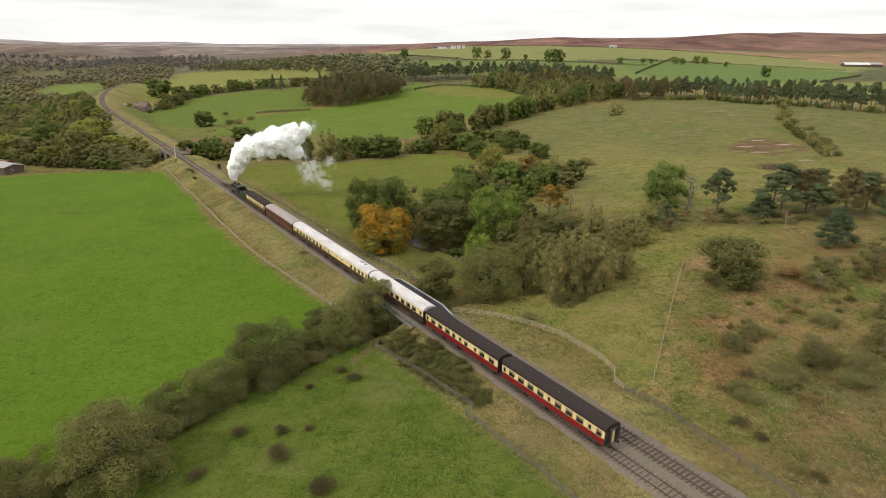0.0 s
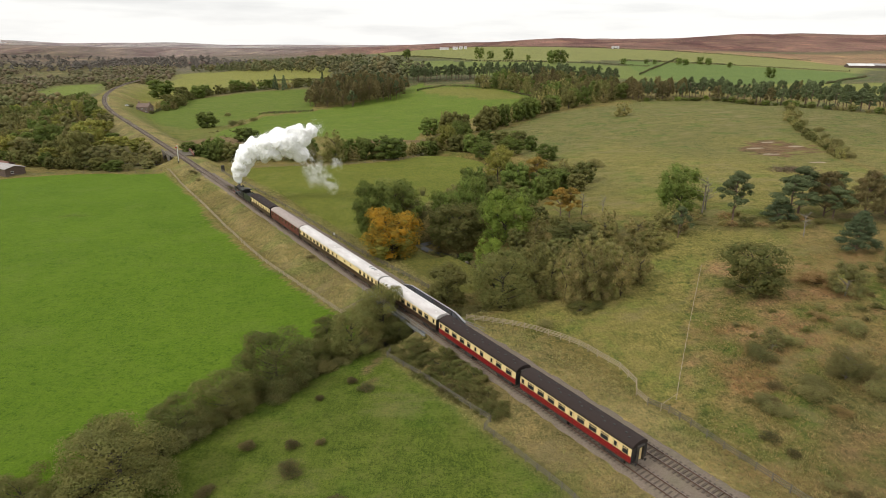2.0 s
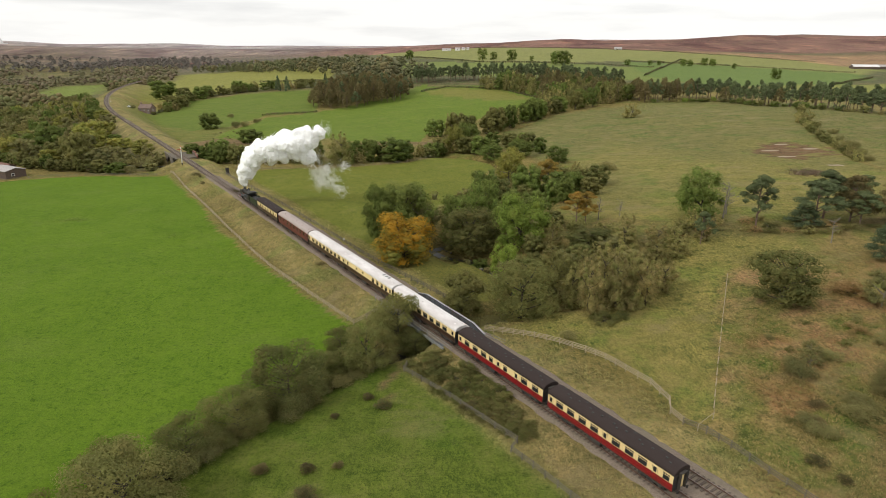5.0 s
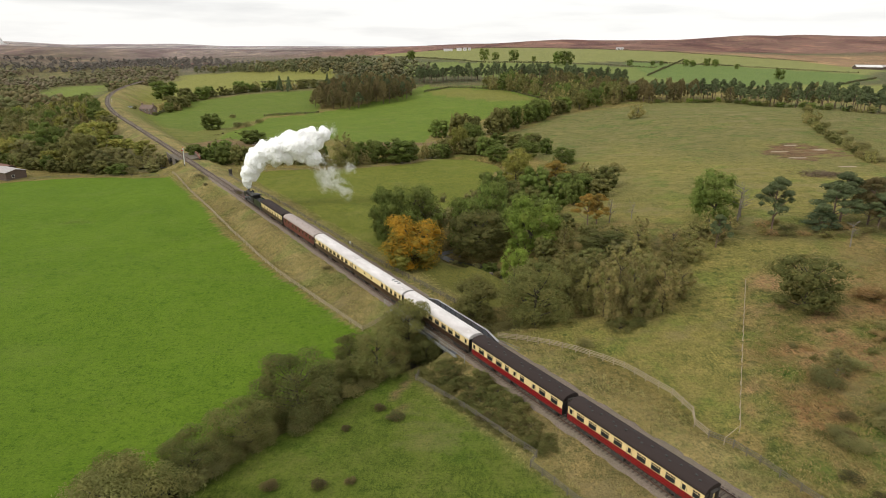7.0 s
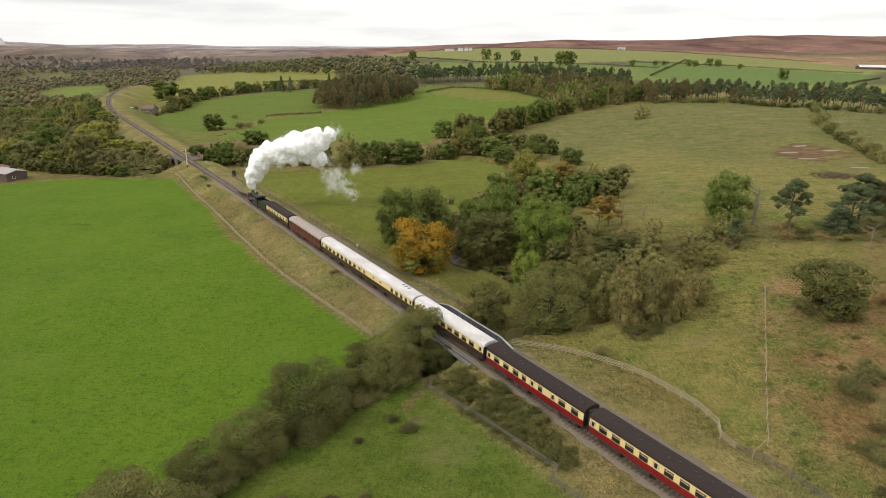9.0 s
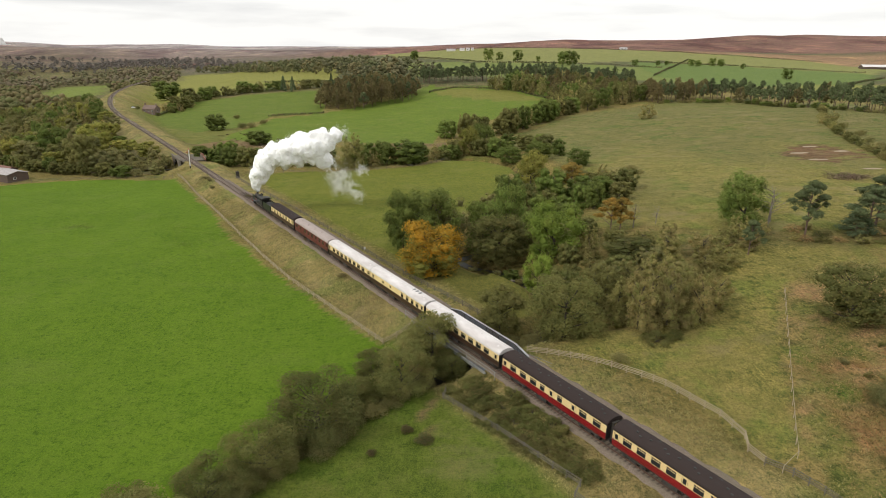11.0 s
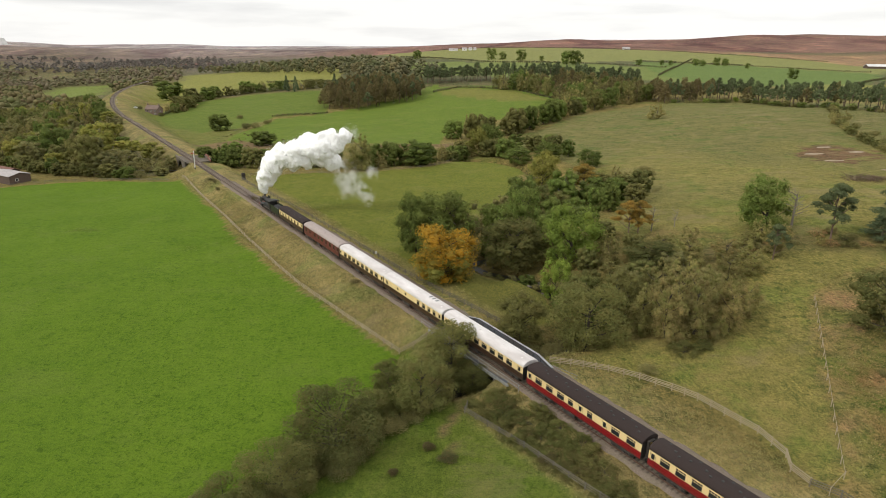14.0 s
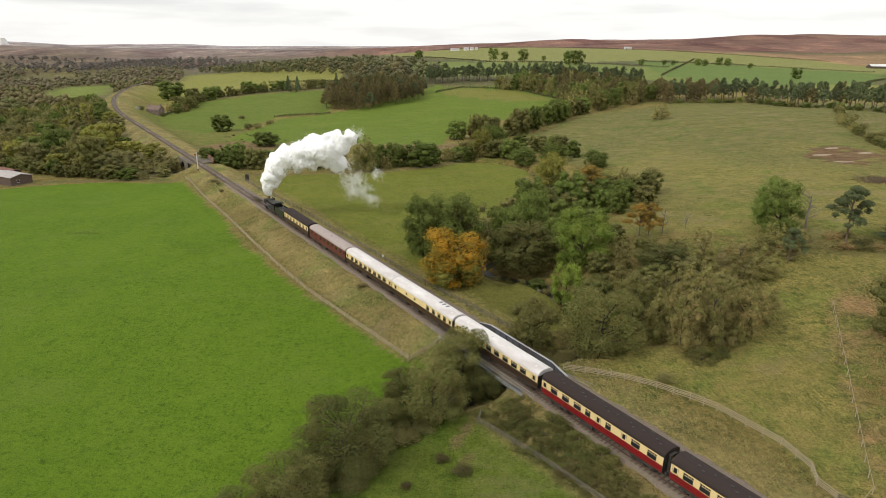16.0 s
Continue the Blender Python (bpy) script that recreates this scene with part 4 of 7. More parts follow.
def plant(species, x, y, h, w, level="near", group="", sink=0.0):
    k = random.randrange(4 if level == "near" else 3)
    if level == "near" and math.hypot(x + 8, y - 12) < 104 and w > 5:
        level = "front" if math.hypot(x + 8, y - 12) < 84 else "close"
    trunk, crown = model(species, level, k)
    name, label, cat = TREE_WORDS[species]
    m = pose(x, y, gz(x, y) - sink, 0, 0, random.uniform(0, 360)) @ Matrix.Diagonal((w / 11.4, w / 11.4, h / 12, 1))
    t = thing(name, label, cat, m, group)
    part("trunk", trunk, None, t)
    part("crown", crown, None, t)
    return t


def plant_all(species, rows, level="near", group="", wide=1.12):
    for x, y, h, w in rows:
        plant(species, x, y, h, w * wide, level, group)


def scatter(poly, gap, seed):
    """Places inside an outline, at least a gap apart."""
    rng = random.Random(seed)
    x0, x1 = min(p[0] for p in poly), max(p[0] for p in poly)
    y0, y1 = min(p[1] for p in poly), max(p[1] for p in poly)
    got = []
    cells = {}
    for _ in range(int((x1 - x0) * (y1 - y0) / gap ** 2 * 6)):
        x, y = rng.uniform(x0, x1), rng.uniform(y0, y1)
        if not inside(np.array([x]), np.array([y]), poly)[0]:
            continue
        c = (int(x // gap), int(y // gap))
        if any((x - a) ** 2 + (y - b) ** 2 < gap * gap for i in (-1, 0, 1) for j in (-1, 0, 1) for a, b in cells.get((c[0] + i, c[1] + j), ())):
            continue
        cells.setdefault(c, []).append((x, y))
        got.append((x, y))
    return got


def row_of(pts, gap, seed, jitter=1.0):
    """Places along a line with a gap between them."""
    rng = random.Random(seed)
    out = []
    for (ax, ay), (bx, by) in zip(pts, pts[1:]):
        n = max(1, int(math.hypot(bx - ax, by - ay) / gap))
        out += [(ax + (bx - ax) * (i + 0.5) / n + rng.uniform(-jitter, jitter), ay + (by - ay) * (i + 0.5) / n + rng.uniform(-jitter, jitter)) for i in range(n)]
    return out


# the wood beside the beck and the bridge
plant_all("yellow", [(-15.5, 142.3, 7.2, 11.0)])
plant_all("orange", [(-14.7, 143.1, 12.2, 13.9)])
plant_all("amber", [(28.6, 161.4, 9.0, 7.6), (31.2, 162.8, 8.4, 6.8), (31.4, 226.3, 11.7, 12.0)])
plant_all("bright", [(12.9, 150.5, 14.4, 12.5), (8.2, 140.3, 9.3, 6.1), (-67, 268, 13.5, 13)])
plant_all("yellow", [(17.1, 224.2, 14.0, 10.5), (-1.8, 296.3, 13.1, 9.7)])
plant_all("willow", [(-11.5, 162.0, 15.2, 10)])
plant_all("green", [(-15.4, 159.2, 16.1, 14.2), (-2.0, 166.0, 14.7, 10.5), (5.2, 176.9, 15.4, 9.5), 
                    (-21.7, 159.9, 15.4, 8.8), (59.2, 159.3, 13.6, 12.3), (5.2, 309.2, 14.1, 11.2), (26.6, 275.3, 8.4, 10.9), (40.0, 257.6, 7.5, 9.3), (14.8, 276.9, 7.3, 10.5)])
plant_all("green", [(6.6, 191.8, 11.2, 9.2), (22.1, 212.7, 12.6, 10.3), (32.0, 212.2, 8.4, 9.5), (-155.2, 402.5, 10.6, 13.3), (-27.7, 270.0, 10.5, 14.7), (-108.4, 333.8, 7.8, 12.1), (16, 186, 11, 9), (11, 166, 10, 8), (20, 172, 8, 8)], "mid")
plant_all("olive", [(0.7, 156.5, 12.4, 14.7), (-13.2, 107.6, 9.6, 8.6), (-17.5, 97.5, 9.6, 8.7), (-28.1, 88.2, 10.2, 11.6), (-33.1, 80.1, 8.2, 8.6), (-37.5, 74.1, 7.6, 7.5), (-43.6, 69, 8, 8),                     (-47.9, 58.5, 7.5, 9), (-24.4, 95.2, 5.6, 6.4), (27.7, 142.5, 5.9, 11.4), (-22.5, 101.4, 5.0, 5.4), (-10.0, 104.2, 5.3, 5.7), (-55, 52, 8, 9), (12, 133, 9, 8)])
plant_all("olive", [(-1.3, 118.1, 8.5, 8.7), (9.2, 114.3, 12.4, 12.2), (17.3, 124.7, 10.5, 8)])
plant_all("olive", [(-38.9, 62.1, 9.6, 13.4)])
plant_all("shrubby", [(3.5, 113.5, 3.0, 4.5), (7.5, 116.5, 3.4, 4.5), (0.5, 115.5, 3, 4), (12, 119, 3.5, 5)])
plant_all("brown", [(21.4, 112.9, 11.2, 9.1), (26.6, 113.7, 11.6, 9.2), (31.9, 113.4, 10.4, 8.2), (36.9, 118.9, 7.1, 6.1), (35.6, 142.4, 6.3, 8.5), (43.6, 142.7, 5.6, 7.8), (19.7, 118.4, 9.5, 8.1),
                    (38.8, 214.1, 9.8, 7.0), (-48.5, 260.8, 14.4, 13.3), (26, 120, 10, 9), (31, 121, 9, 8), (24, 128, 8.5, 8), (31, 130, 7.5, 8), (40, 133, 6, 8), (46, 136, 5, 7), (33, 150, 4.5, 7)])
plant_all("brown", [(107.5, 390.2, 9.8, 12.7), (184.0, 337.2, 7.4, 9.8)], "mid")
plant_all("olive", [(55.3, 110.6, 10.5, 11.5)])
plant_all("willow", [(56.9, 83.4, 5.3, 5.9), (61.4, 80.7, 4.9, 5.4), (50.1, 91.4, 4.1, 3.7), (71.3, 108.0, 7.6, 6.3), (82.8, 112.1, 7.8, 7.1), (68.4, 85.5, 6.2, 5.2), (94, 120, 7, 8), (76, 96, 5, 6)])
plant_all("pine", [(68.3, 148.9, 13.1, 9.8), (52.6, 141.4, 7.8, 5.6), (82.4, 149.6, 11.0, 11.5), (87, 154.0, 12.2, 12.6), (97.0, 156.6, 10.1, 8.7), (106.8, 151.3, 10.1, 11.2), (103, 136, 9, 9), (92, 148, 8.5, 9)], wide=1.12)
plant_all("bramble", [(23.2, 108.3, 2.2, 4.6), (26.5, 109.5, 1.6, 3.4)])
plant_all("shrubby", [(-26.6, 84.2, 3.6, 5.2), (-30, 84.8, 3.2, 5), (54.8, 234.5, 4.4, 6.5), (46.3, 90.1, 3.8, 2.6), (42.7, 78.6, 1.9, 3.0), (-135.9, 437.5, 4.7, 5.4), (-169.2, 481.7, 4.3, 5.1), (-141.4, 409.3, 5.4, 5.7), (-137.9, 415.6, 4.8, 6.5)])
plant_all("shrubby", [(51.5, 81.2, 2.5, 4.2), (44.0, 75.9, 1.8, 2.4), (178.2, 318.0, 5.6, 3.8), (178.1, 304.4, 3.3, 5.2), (170.0, 285.2, 3.1, 4.4), (160.0, 260.4, 4.7, 5.8), (154, 246, 3.5, 5), (148, 232, 3, 5), (16, 103, 1.6, 3), (65, 73, 2.2, 4), (73, 72, 2.5, 4)])
rush_rng = random.Random(15)
for _ in range(70):
    x, y = rush_rng.uniform(-150, -85), rush_rng.uniform(318, 378)
    if rush_rng.random() < 0.7:
        plant("gorse", x, y, rush_rng.uniform(0.6, 1.1), rush_rng.uniform(1.0, 2.2), "far", "rush clumps of the wet field")
plant_all("gorse", [(-16.3, 87.8, 1.1, 1.9), (-20.4, 82.8, 0.9, 1.5), (-27.5, 71.3, 1.7, 2.4), (-21.8, 71.5, 1.4, 2.1), (-20.9, 66.4, 1.9, 3.2), (-18.0, 72.3, 1.0, 1.5), (-14.0, 59.9, 2.2, 3.4), (-29.8, 62.7, 1.3, 2.7), (-13.8, 85.3, 1.4, 2.6)])
plant_all("brown", [(50.3, 148.3, 5, 6), (54, 144, 4, 5), (47, 143, 5, 6), (55.5, 153, 5.5, 6), (60, 152, 4, 5)], "mid")
plant_all("shrubby", [(47.1, 88.2, 3.6, 4.2), (57.4, 83.7, 3.8, 5), (49.9, 79.6, 2.8, 4.2), (59.7, 78.5, 3, 5), (43.3, 76.7, 1.8, 3), (68.4, 87.8, 3.4, 4.5), (64.8, 95.2, 3, 4.2), (53.6, 92.4, 2.4, 3.2)])
plant_all("bracken", [(68.8, 113.4, 3.5, 6.6), (87.3, 116.5, 4.9, 5.2), (62, 100, 1.6, 4), (52, 76, 1.2, 3)])

# the close wood between the bridge and the hill
taken = [(o.location.x, o.location.y, 5.7 * o.scale.x) for o in scene.objects if "category" in o and o["category"] == "tree"]


def room(x, y, share, least):
    """Whether a place keeps clear of the crowns of the larger trees."""
    return all(math.hypot(x - a, y - b) > max(least, share * r) for a, b, r in taken)


for x, y in scatter([(-6, 162), (6, 152), (11, 138), (12, 122), (27, 112), (38, 118), (41, 130), (49, 142), (40, 150), (24, 152), (22, 178), (6, 200), (-6, 182)], 4.4, 25):
    if not room(x, y, 0.85, 3.2):
        continue
    sp = random.choice(("brown", "brown", "olive", "willow", "brown")) if x > 15 + 0.05 * (y - 110) else random.choice(("green", "olive", "willow"))
    plant(sp, x, y, random.uniform(4.0, 7), random.uniform(5, 7), "mid", "trees of the close wood")
for x, y in row_of([(11, 122), (10, 130), (8, 142), (-3, 152), (2, 165), (14, 178), (24, 200), (28, 235)], 4.5, 26, 2.2):
    if room(x, y, 0.7, 3.0):
        plant(random.choice(("green", "olive", "shrubby")), x, y, random.uniform(2.5, 4.5), random.uniform(4, 6), "mid", "trees of the close wood")

for x, y in row_of([(-10, 152), (-4, 150.5), (2, 148), (7, 144.5)], 2.4, 28, 0.7):
    plant(random.choice(("shrubby", "shrubby", "bramble")), x, y, random.uniform(1.2, 2.4), random.uniform(2.4, 3.6), "mid", "trees of the close wood")
# scrub under the pines on the hillside
for x, y in row_of([(46, 146), (53, 150), (60, 151), (68, 146), (76, 145), (86, 144), (98, 147)], 2.6, 29, 1.8) + row_of([(52, 152), (62, 156), (74, 150), (88, 150)], 3.2, 30, 1.8):
    plant(random.choice(("brown", "bramble", "shrubby", "bramble", "bracken")), x, y, random.uniform(0.9, 2.6), random.uniform(3, 5), "mid", "scrub under the hillside pines", 0.1)
plant_all("larch", [(91.5, 151.0, 11.5, 9.5), (99.5, 148.0, 12.0, 9.5), (108.5, 146.0, 11.5, 9.5)])
plant_all("spruce", [(85.6, 128.2, 9.0, 9.4), (79.6, 149.2, 6.5, 8.5)])

for x, y in scatter([(8, 190), (30, 180), (44, 196), (46, 225), (36, 250), (24, 250)], 6.0, 27):
    if room(x, y, 0.9, 4.5):
        plant(random.choice(("brown", "olive", "green", "olive", "brown")), x, y, random.uniform(5, 8.5), random.uniform(6, 8.5), "mid", "trees of the close wood")

# low dark scrub on the slope beside the line
rs = random.Random(77)
for _ in range(900):
    x, y = rs.uniform(36, 105), rs.uniform(48, 128)
    if x - 0.42 * (y - 80) < 38 or hum(np.array([x]), np.array([y]), 13, 33)[0] < 0.56 or rs.random() > 0.22:
        continue
    plant(rs.choice(("bramble", "bramble", "gorse", "bracken", "shrubby")), x, y, rs.uniform(0.7, 2.0), rs.uniform(1.4, 3.2), "mid", "low scrub of the rough slope", 0.15)

# dead and bare trees
def bare_tree(x, y, h, seed):
    rng = random.Random(seed)
    verts, faces = [], []
    limb(verts, faces, [(0, 0, -0.5), (0.1, 0, h * 0.3), (rng.uniform(-0.4, 0.4), 0.2, h * 0.65), (rng.uniform(-0.6, 0.6), 0.1, h)], [h * 0.028, h * 0.022, h * 0.014, 0.015])
    t = thing("bare_tree", "pale dead tree with bare twisted branches", "tree", pose(x, y, gz(x, y), 0, 0, rng.uniform(0, 360)))
    part("trunk", mesh_of("trunk", verts, faces, PALE_BARK), None, t)
    for k in range(14):
        verts, faces = [], []
        z, a, r = h * rng.uniform(0.3, 0.9), rng.uniform(0, 6.28), h * rng.uniform(0.12, 0.34)
        d = Vector((math.cos(a), math.sin(a), rng.uniform(0.1, 0.9)))
        p = Vector((0.1, 0.1, z))
        limb(verts, faces, [p, p + d * r * 0.5 + Vector((0, 0, 0.15)), p + d * r], [h * 0.009, h * 0.006, 0.012], 4)
        for _ in range(3):
            q = p + d * r * rng.uniform(0.4, 0.9)
            e = (d + Vector((rng.uniform(-1, 1), rng.uniform(-1, 1), rng.uniform(-0.2, 0.8)))).normalized()
            limb(verts, faces, [q, q + e * r * 0.45], [h * 0.004, 0.01], 4)
        part("branch", mesh_of("branch", verts, faces, PALE_BARK), None, t)


for k, (x, y, h) in enumerate(((79.5, 137.5, 5.5), (34.8, 164, 6.5), (64.5, 158, 9.5), (66.5, 161, 8), (41, 166, 4.5))):
    bare_tree(x, y, h, k)

# brambles that fill the corner below the bridge, and scrub on the banks
for x, y in scatter([(-10.5, 96.6), (-3.9, 88.4), (1.8, 80.8), (5.0, 77.2), (7.2, 79.2), (3.6, 84.4), (-1.0, 92.0), (-6.3, 98.6)], 1.35, 5):
    plant("bramble", x, y, random.uniform(1.0, 2.3), random.uniform(3.2, 4.8), "near", "brambles below the bridge", 0.2)
for x, y in row_of([(-8.5, 103.5), (-13, 103.8), (-18, 101), (-24, 93.5), (-29, 87.5), (-34, 80.5), (-41, 72.5), (-50, 60)], 2.3, 6, 0.9) + row_of([(-16, 97.5), (-22, 92.5), (-27, 85.5), (-33, 77.5), (-40, 68.5)], 2.6, 7, 0.8):
    plant("shrubby", x, y, random.uniform(1.6, 3.4), random.uniform(3.0, 4.6), "near", "thorn scrub along the beck")
for x, y in ((-95, 226), (-92, 222), (-88, 214), (-1.5, 85), (3, 82), (-33, 137), (-72, 200), (-45, 160)):
    plant("gorse", x, y, random.uniform(0.9, 1.5), random.uniform(2, 3.2), "mid")

# the dense belt of alder and thorn along the beck behind the middle field
for x, y in row_of([(-116, 272), (-96, 264), (-72, 262), (-48, 262), (-24, 274), (-6, 296), (14, 288)], 5.0, 11, 1.6) + row_of([(-110, 282), (-80, 275), (-40, 275), (-10, 305), (18, 300)], 7, 12, 2.5):
    plant(random.choice(("green", "green", "olive", "brown")), x, y, random.uniform(6, 9.5), random.uniform(7, 10), "mid", "trees along the beck")
for x, y in row_of([(-14, 372), (6, 368), (22, 378), (45, 415), (76, 462)], 6.5, 13, 3):
    plant(random.choice(("green", "green", "olive", "brown")), x, y, random.uniform(11, 16), random.uniform(10, 14), "mid", "trees along the beck")
for x, y in row_of([(20, 330), (32, 300), (40, 280)], 8, 14, 3):
    plant(random.choice(("green", "olive")), x, y, random.uniform(7, 10), random.uniform(7, 10), "mid", "trees along the beck")

# the wood west of the line
WEST_KINDS = ("willow", "willow", "olive", "brown", "yellow", "willow", "olive", "yellow", "green")
for x, y in scatter(LEFT_WOOD, 9.6, 21):
    l = float(along(np.array([x]), np.array([y]))[1][0])
    if l > -9 + 4 * (hum(np.array([x]), np.array([y]), 12, 36)[0] - 0.5):
        continue
    if math.hypot(x, y) > 470:
        plant(random.choice(WEST_KINDS), x, y, random.uniform(8, 15), random.uniform(9, 13), "far", "trees of the wood west of the line")
        continue
    low = 0.45 if l > -15 else 0.65 if l > -22 else 1.0
    big = random.choice((0.6, 0.75, 0.9, 1.0, 1.25))
    plant(random.choice(WEST_KINDS), x, y, 13 * big * low, random.uniform(11, 14) * (0.4 + 0.6 * low) * (0.55 + 0.5 * big), "mid", "trees of the wood west of the line")
for x, y in row_of([(-150, 262), (-136, 260), (-127, 262), (-123.5, 267)], 3.6, 23, 1.0) + row_of([(-145, 270), (-131, 271)], 4, 24, 1.2):
    plant(random.choice(("willow", "olive", "shrubby")), x, y, random.uniform(4, 7), random.uniform(5.5, 7.5), "mid", "trees of the wood west of the line")
for x, y in row_of([(-222, 298), (-170, 258), (-126, 246)], 5, 22, 1.5):
    plant(random.choice(("green", "olive", "shrubby")), x, y, random.uniform(4, 7), random.uniform(5, 8), "mid", "trees of the wood west of the line")

# the larch block, the pine belts and the broadleaf trees below them
for x, y in scatter([(-116, 528), (-86, 508), (-44, 560), (-41, 612), (-74, 640), (-118, 640), (-127, 600)], 6.5, 31):
    edge = max(0.0, 1 - math.hypot((x + 82) / 48, (y - 578) / 75) ** 2)
    plant("pine" if random.random() < 0.2 else "larch", x, y, random.uniform(10, 14) + 8 * edge, random.uniform(9, 13), "far", "larches of the plantation")
for x, y in scatter([(150, 512), (212, 520), (236, 437), (246, 372), (330, 340), (345, 360), (262, 400), (255, 450), (226, 545), (150, 545)], 6.3, 32):
    plant("larch" if random.random() < (0.5 if x < 195 else 0.04) else "pine", x, y, random.uniform(11, 18), random.uniform(8.5, 13.5), "far", "pines of the shelter belt")
for x, y in scatter([(-40, 672), (42, 690), (108, 665), (150, 600), (165, 625), (120, 700), (42, 715), (-40, 700)], 6.6, 33):
    plant("pine", x, y, random.uniform(12, 20), random.uniform(9, 14), "far", "pines of the shelter belt")
for x, y in scatter([(66, 480), (90, 470), (150, 535), (150, 600), (108, 655), (60, 660), (30, 625), (75, 560)], 9.0, 34):
    plant(random.choice(("brown", "brown", "olive", "green", "larch")), x, y, random.uniform(11, 18), random.uniform(11, 15), "far", "trees below the pine belt")

for x, y in row_of([(150, 507), (212, 515), (232, 437), (240, 372), (325, 336)], 5, 35, 2):
    plant(random.choice(("green", "olive", "brown", "green", "bright" if random.random() < 0.4 else "pine")), x, y, random.uniform(2.2, 4.8), random.uniform(4.5, 7), "far", "undergrowth of the shelter belt")

# trees round the old stone house
for sp, x, y, h, w in (("green", -294, 650, 20, 29), ("olive", -257, 612, 14, 16), ("green", -248, 628, 13, 18), ("olive", -240, 552, 12, 14), ("green", -251, 656, 11, 15), ("brown", -236, 540, 8, 10), ("olive", -268, 600, 9, 12), ("green", -222, 669, 13, 17), ("brown", -209, 675, 12, 18), ("olive", -167, 713, 6, 14), ("olive", -239, 532, 6, 8), ("green", -242, 541, 7.5, 9), ("willow", -245, 553, 6, 8), ("olive", -246, 566, 8, 9), ("brown", -249, 580, 7, 9), ("green", -250, 594, 9, 11), ("willow", -258, 512, 3, 5), ("olive", -243, 515, 3, 4.5)):
    plant(sp, x, y, h, w, "mid", "trees round the old house")

# the overgrown hedge over the hill
for x, y in row_of([(143, 228), (183, 342), (222, 414)], 3.6, 43, 1.0):
    plant(random.choice(("brown", "brown", "bramble", "olive")), x, y, random.uniform(2.0, 5.5), random.uniform(3.5, 6), "far", "bushes of the overgrown hedge", 0.1)

# single trees on the upper fields
for x, y, h in ((49, 1015, 20), (67, 1026, 14), (94, 1012, 19), (150, 930, 21), (162, 926, 22), (262, 964, 10), (305, 994, 8), (318, 994, 8), (355, 992, 12), (366, 994, 11), (400, 1025, 14), (412, 1022, 13), (386, 772, 14), (-69, 1078, 17), (124, 1000, 9), (432, 990, 9)):
    plant("green", x, y, h, h * 0.95, "far", "single trees of the upper fields")
for x, y, h in ((-178, 655, 19), (-168, 652, 18), (-136, 690, 15)):
    plant("spruce", x, y, h * 0.85, h * 0.42, "far", "dark conifers in the hedge")
for x, y in row_of([(-252, 640), (-215, 668), (-150, 668), (-112, 690)], 7, 41, 2) + row_of([(-262, 560), (-240, 560), (-252, 620)], 8, 42, 4):
    plant(random.choice(("green", "olive", "brown")), x, y, random.uniform(6, 11), random.uniform(8, 12), "far", "trees of the old hedge")


def wood_stuff(name, label, places, heights, mats, seed, sprays=130, big=0.13, solid=5, wide=(0.75, 1.2)):
    """One heap of many far trees: uneven crowns of leaf sprays over small clumps, and their stems. Each tree has a tone of its own."""
    rng = np.random.default_rng(seed)
    out, heaps, quad_tones, heap_tones = [], [], [], []
    for x, y, ground in places:
        h = rng.uniform(*heights)
        w = h * rng.uniform(*wide)
        tone = rng.uniform(0, 1)
        bl = []
        for k in range(11):
            a, u = rng.uniform(0, 6.28), (k + 0.5) / 11
            z = 0.22 + 0.66 * u
            r = w * 0.40 * math.sqrt(max(0.08, 1 - ((z - 0.48) / 0.5) ** 2)) * rng.uniform(0.45, 1.0)
            bl.append((r * math.cos(a), r * math.sin(a), h * z, w * rng.uniform(0.12, 0.23), rng.uniform(0.6, 0.95)))
        v = leafy(rng, bl, sprays, h * big, 0.15)
        stem = np.array([(-0.25, 0, -1), (0.25, 0, -1), (0.15, 0, h * 0.6), (-0.15, 0, h * 0.6)])
        out += [v + (x, y, ground), stem + (x, y, ground)]
        quad_tones.append(np.full(len(v) + 4, tone))
        cv, cf = clumps(rng, sorted(bl, key=lambda b: -b[3])[:solid], 0.86)
        heaps.append((cv + (x, y, ground), cf))
        heap_tones.append(np.full(len(cv), tone))
    tagged(new(name, crown_mesh(name, np.concatenate(out), heaps, mats, np.concatenate(quad_tones + heap_tones))), label, "woodland", kind="stuff")


def with_ground(pts):
    z = ground_z(np.array([p[0] for p in pts]), np.array([p[1] for p in pts]))
    return [(p[0], p[1], float(q)) for p, q in zip(pts, z)]


def far_leaf(name, *tones):
    """Foliage of far woods: a tone for each tree out of a few, a little different from spray to spray."""
    n = Nodes(name)
    at = n.t.nodes.new("ShaderNodeAttribute")
    at.attribute_name = "tone"
    pick = n.t.nodes.new("ShaderNodeValToRGB")
    ramp_ = pick.color_ramp
    while len(ramp_.elements) < len(tones):
        ramp_.elements.new(0.5)
    for k, c in enumerate(tones):
        ramp_.elements[k].position, ramp_.elements[k].color = (k + 0.2) / len(tones), (*c, 1)
    n.t.links.new(at.outputs["Fac"], pick.inputs[0])
    col = n.mix(1.0, pick.outputs[0], n.span(n.geo.outputs["Random Per Island"], 0, 1, 0.8, 1.2), "MULTIPLY")
    return n.done(col, 0.9, 0, 0.1)


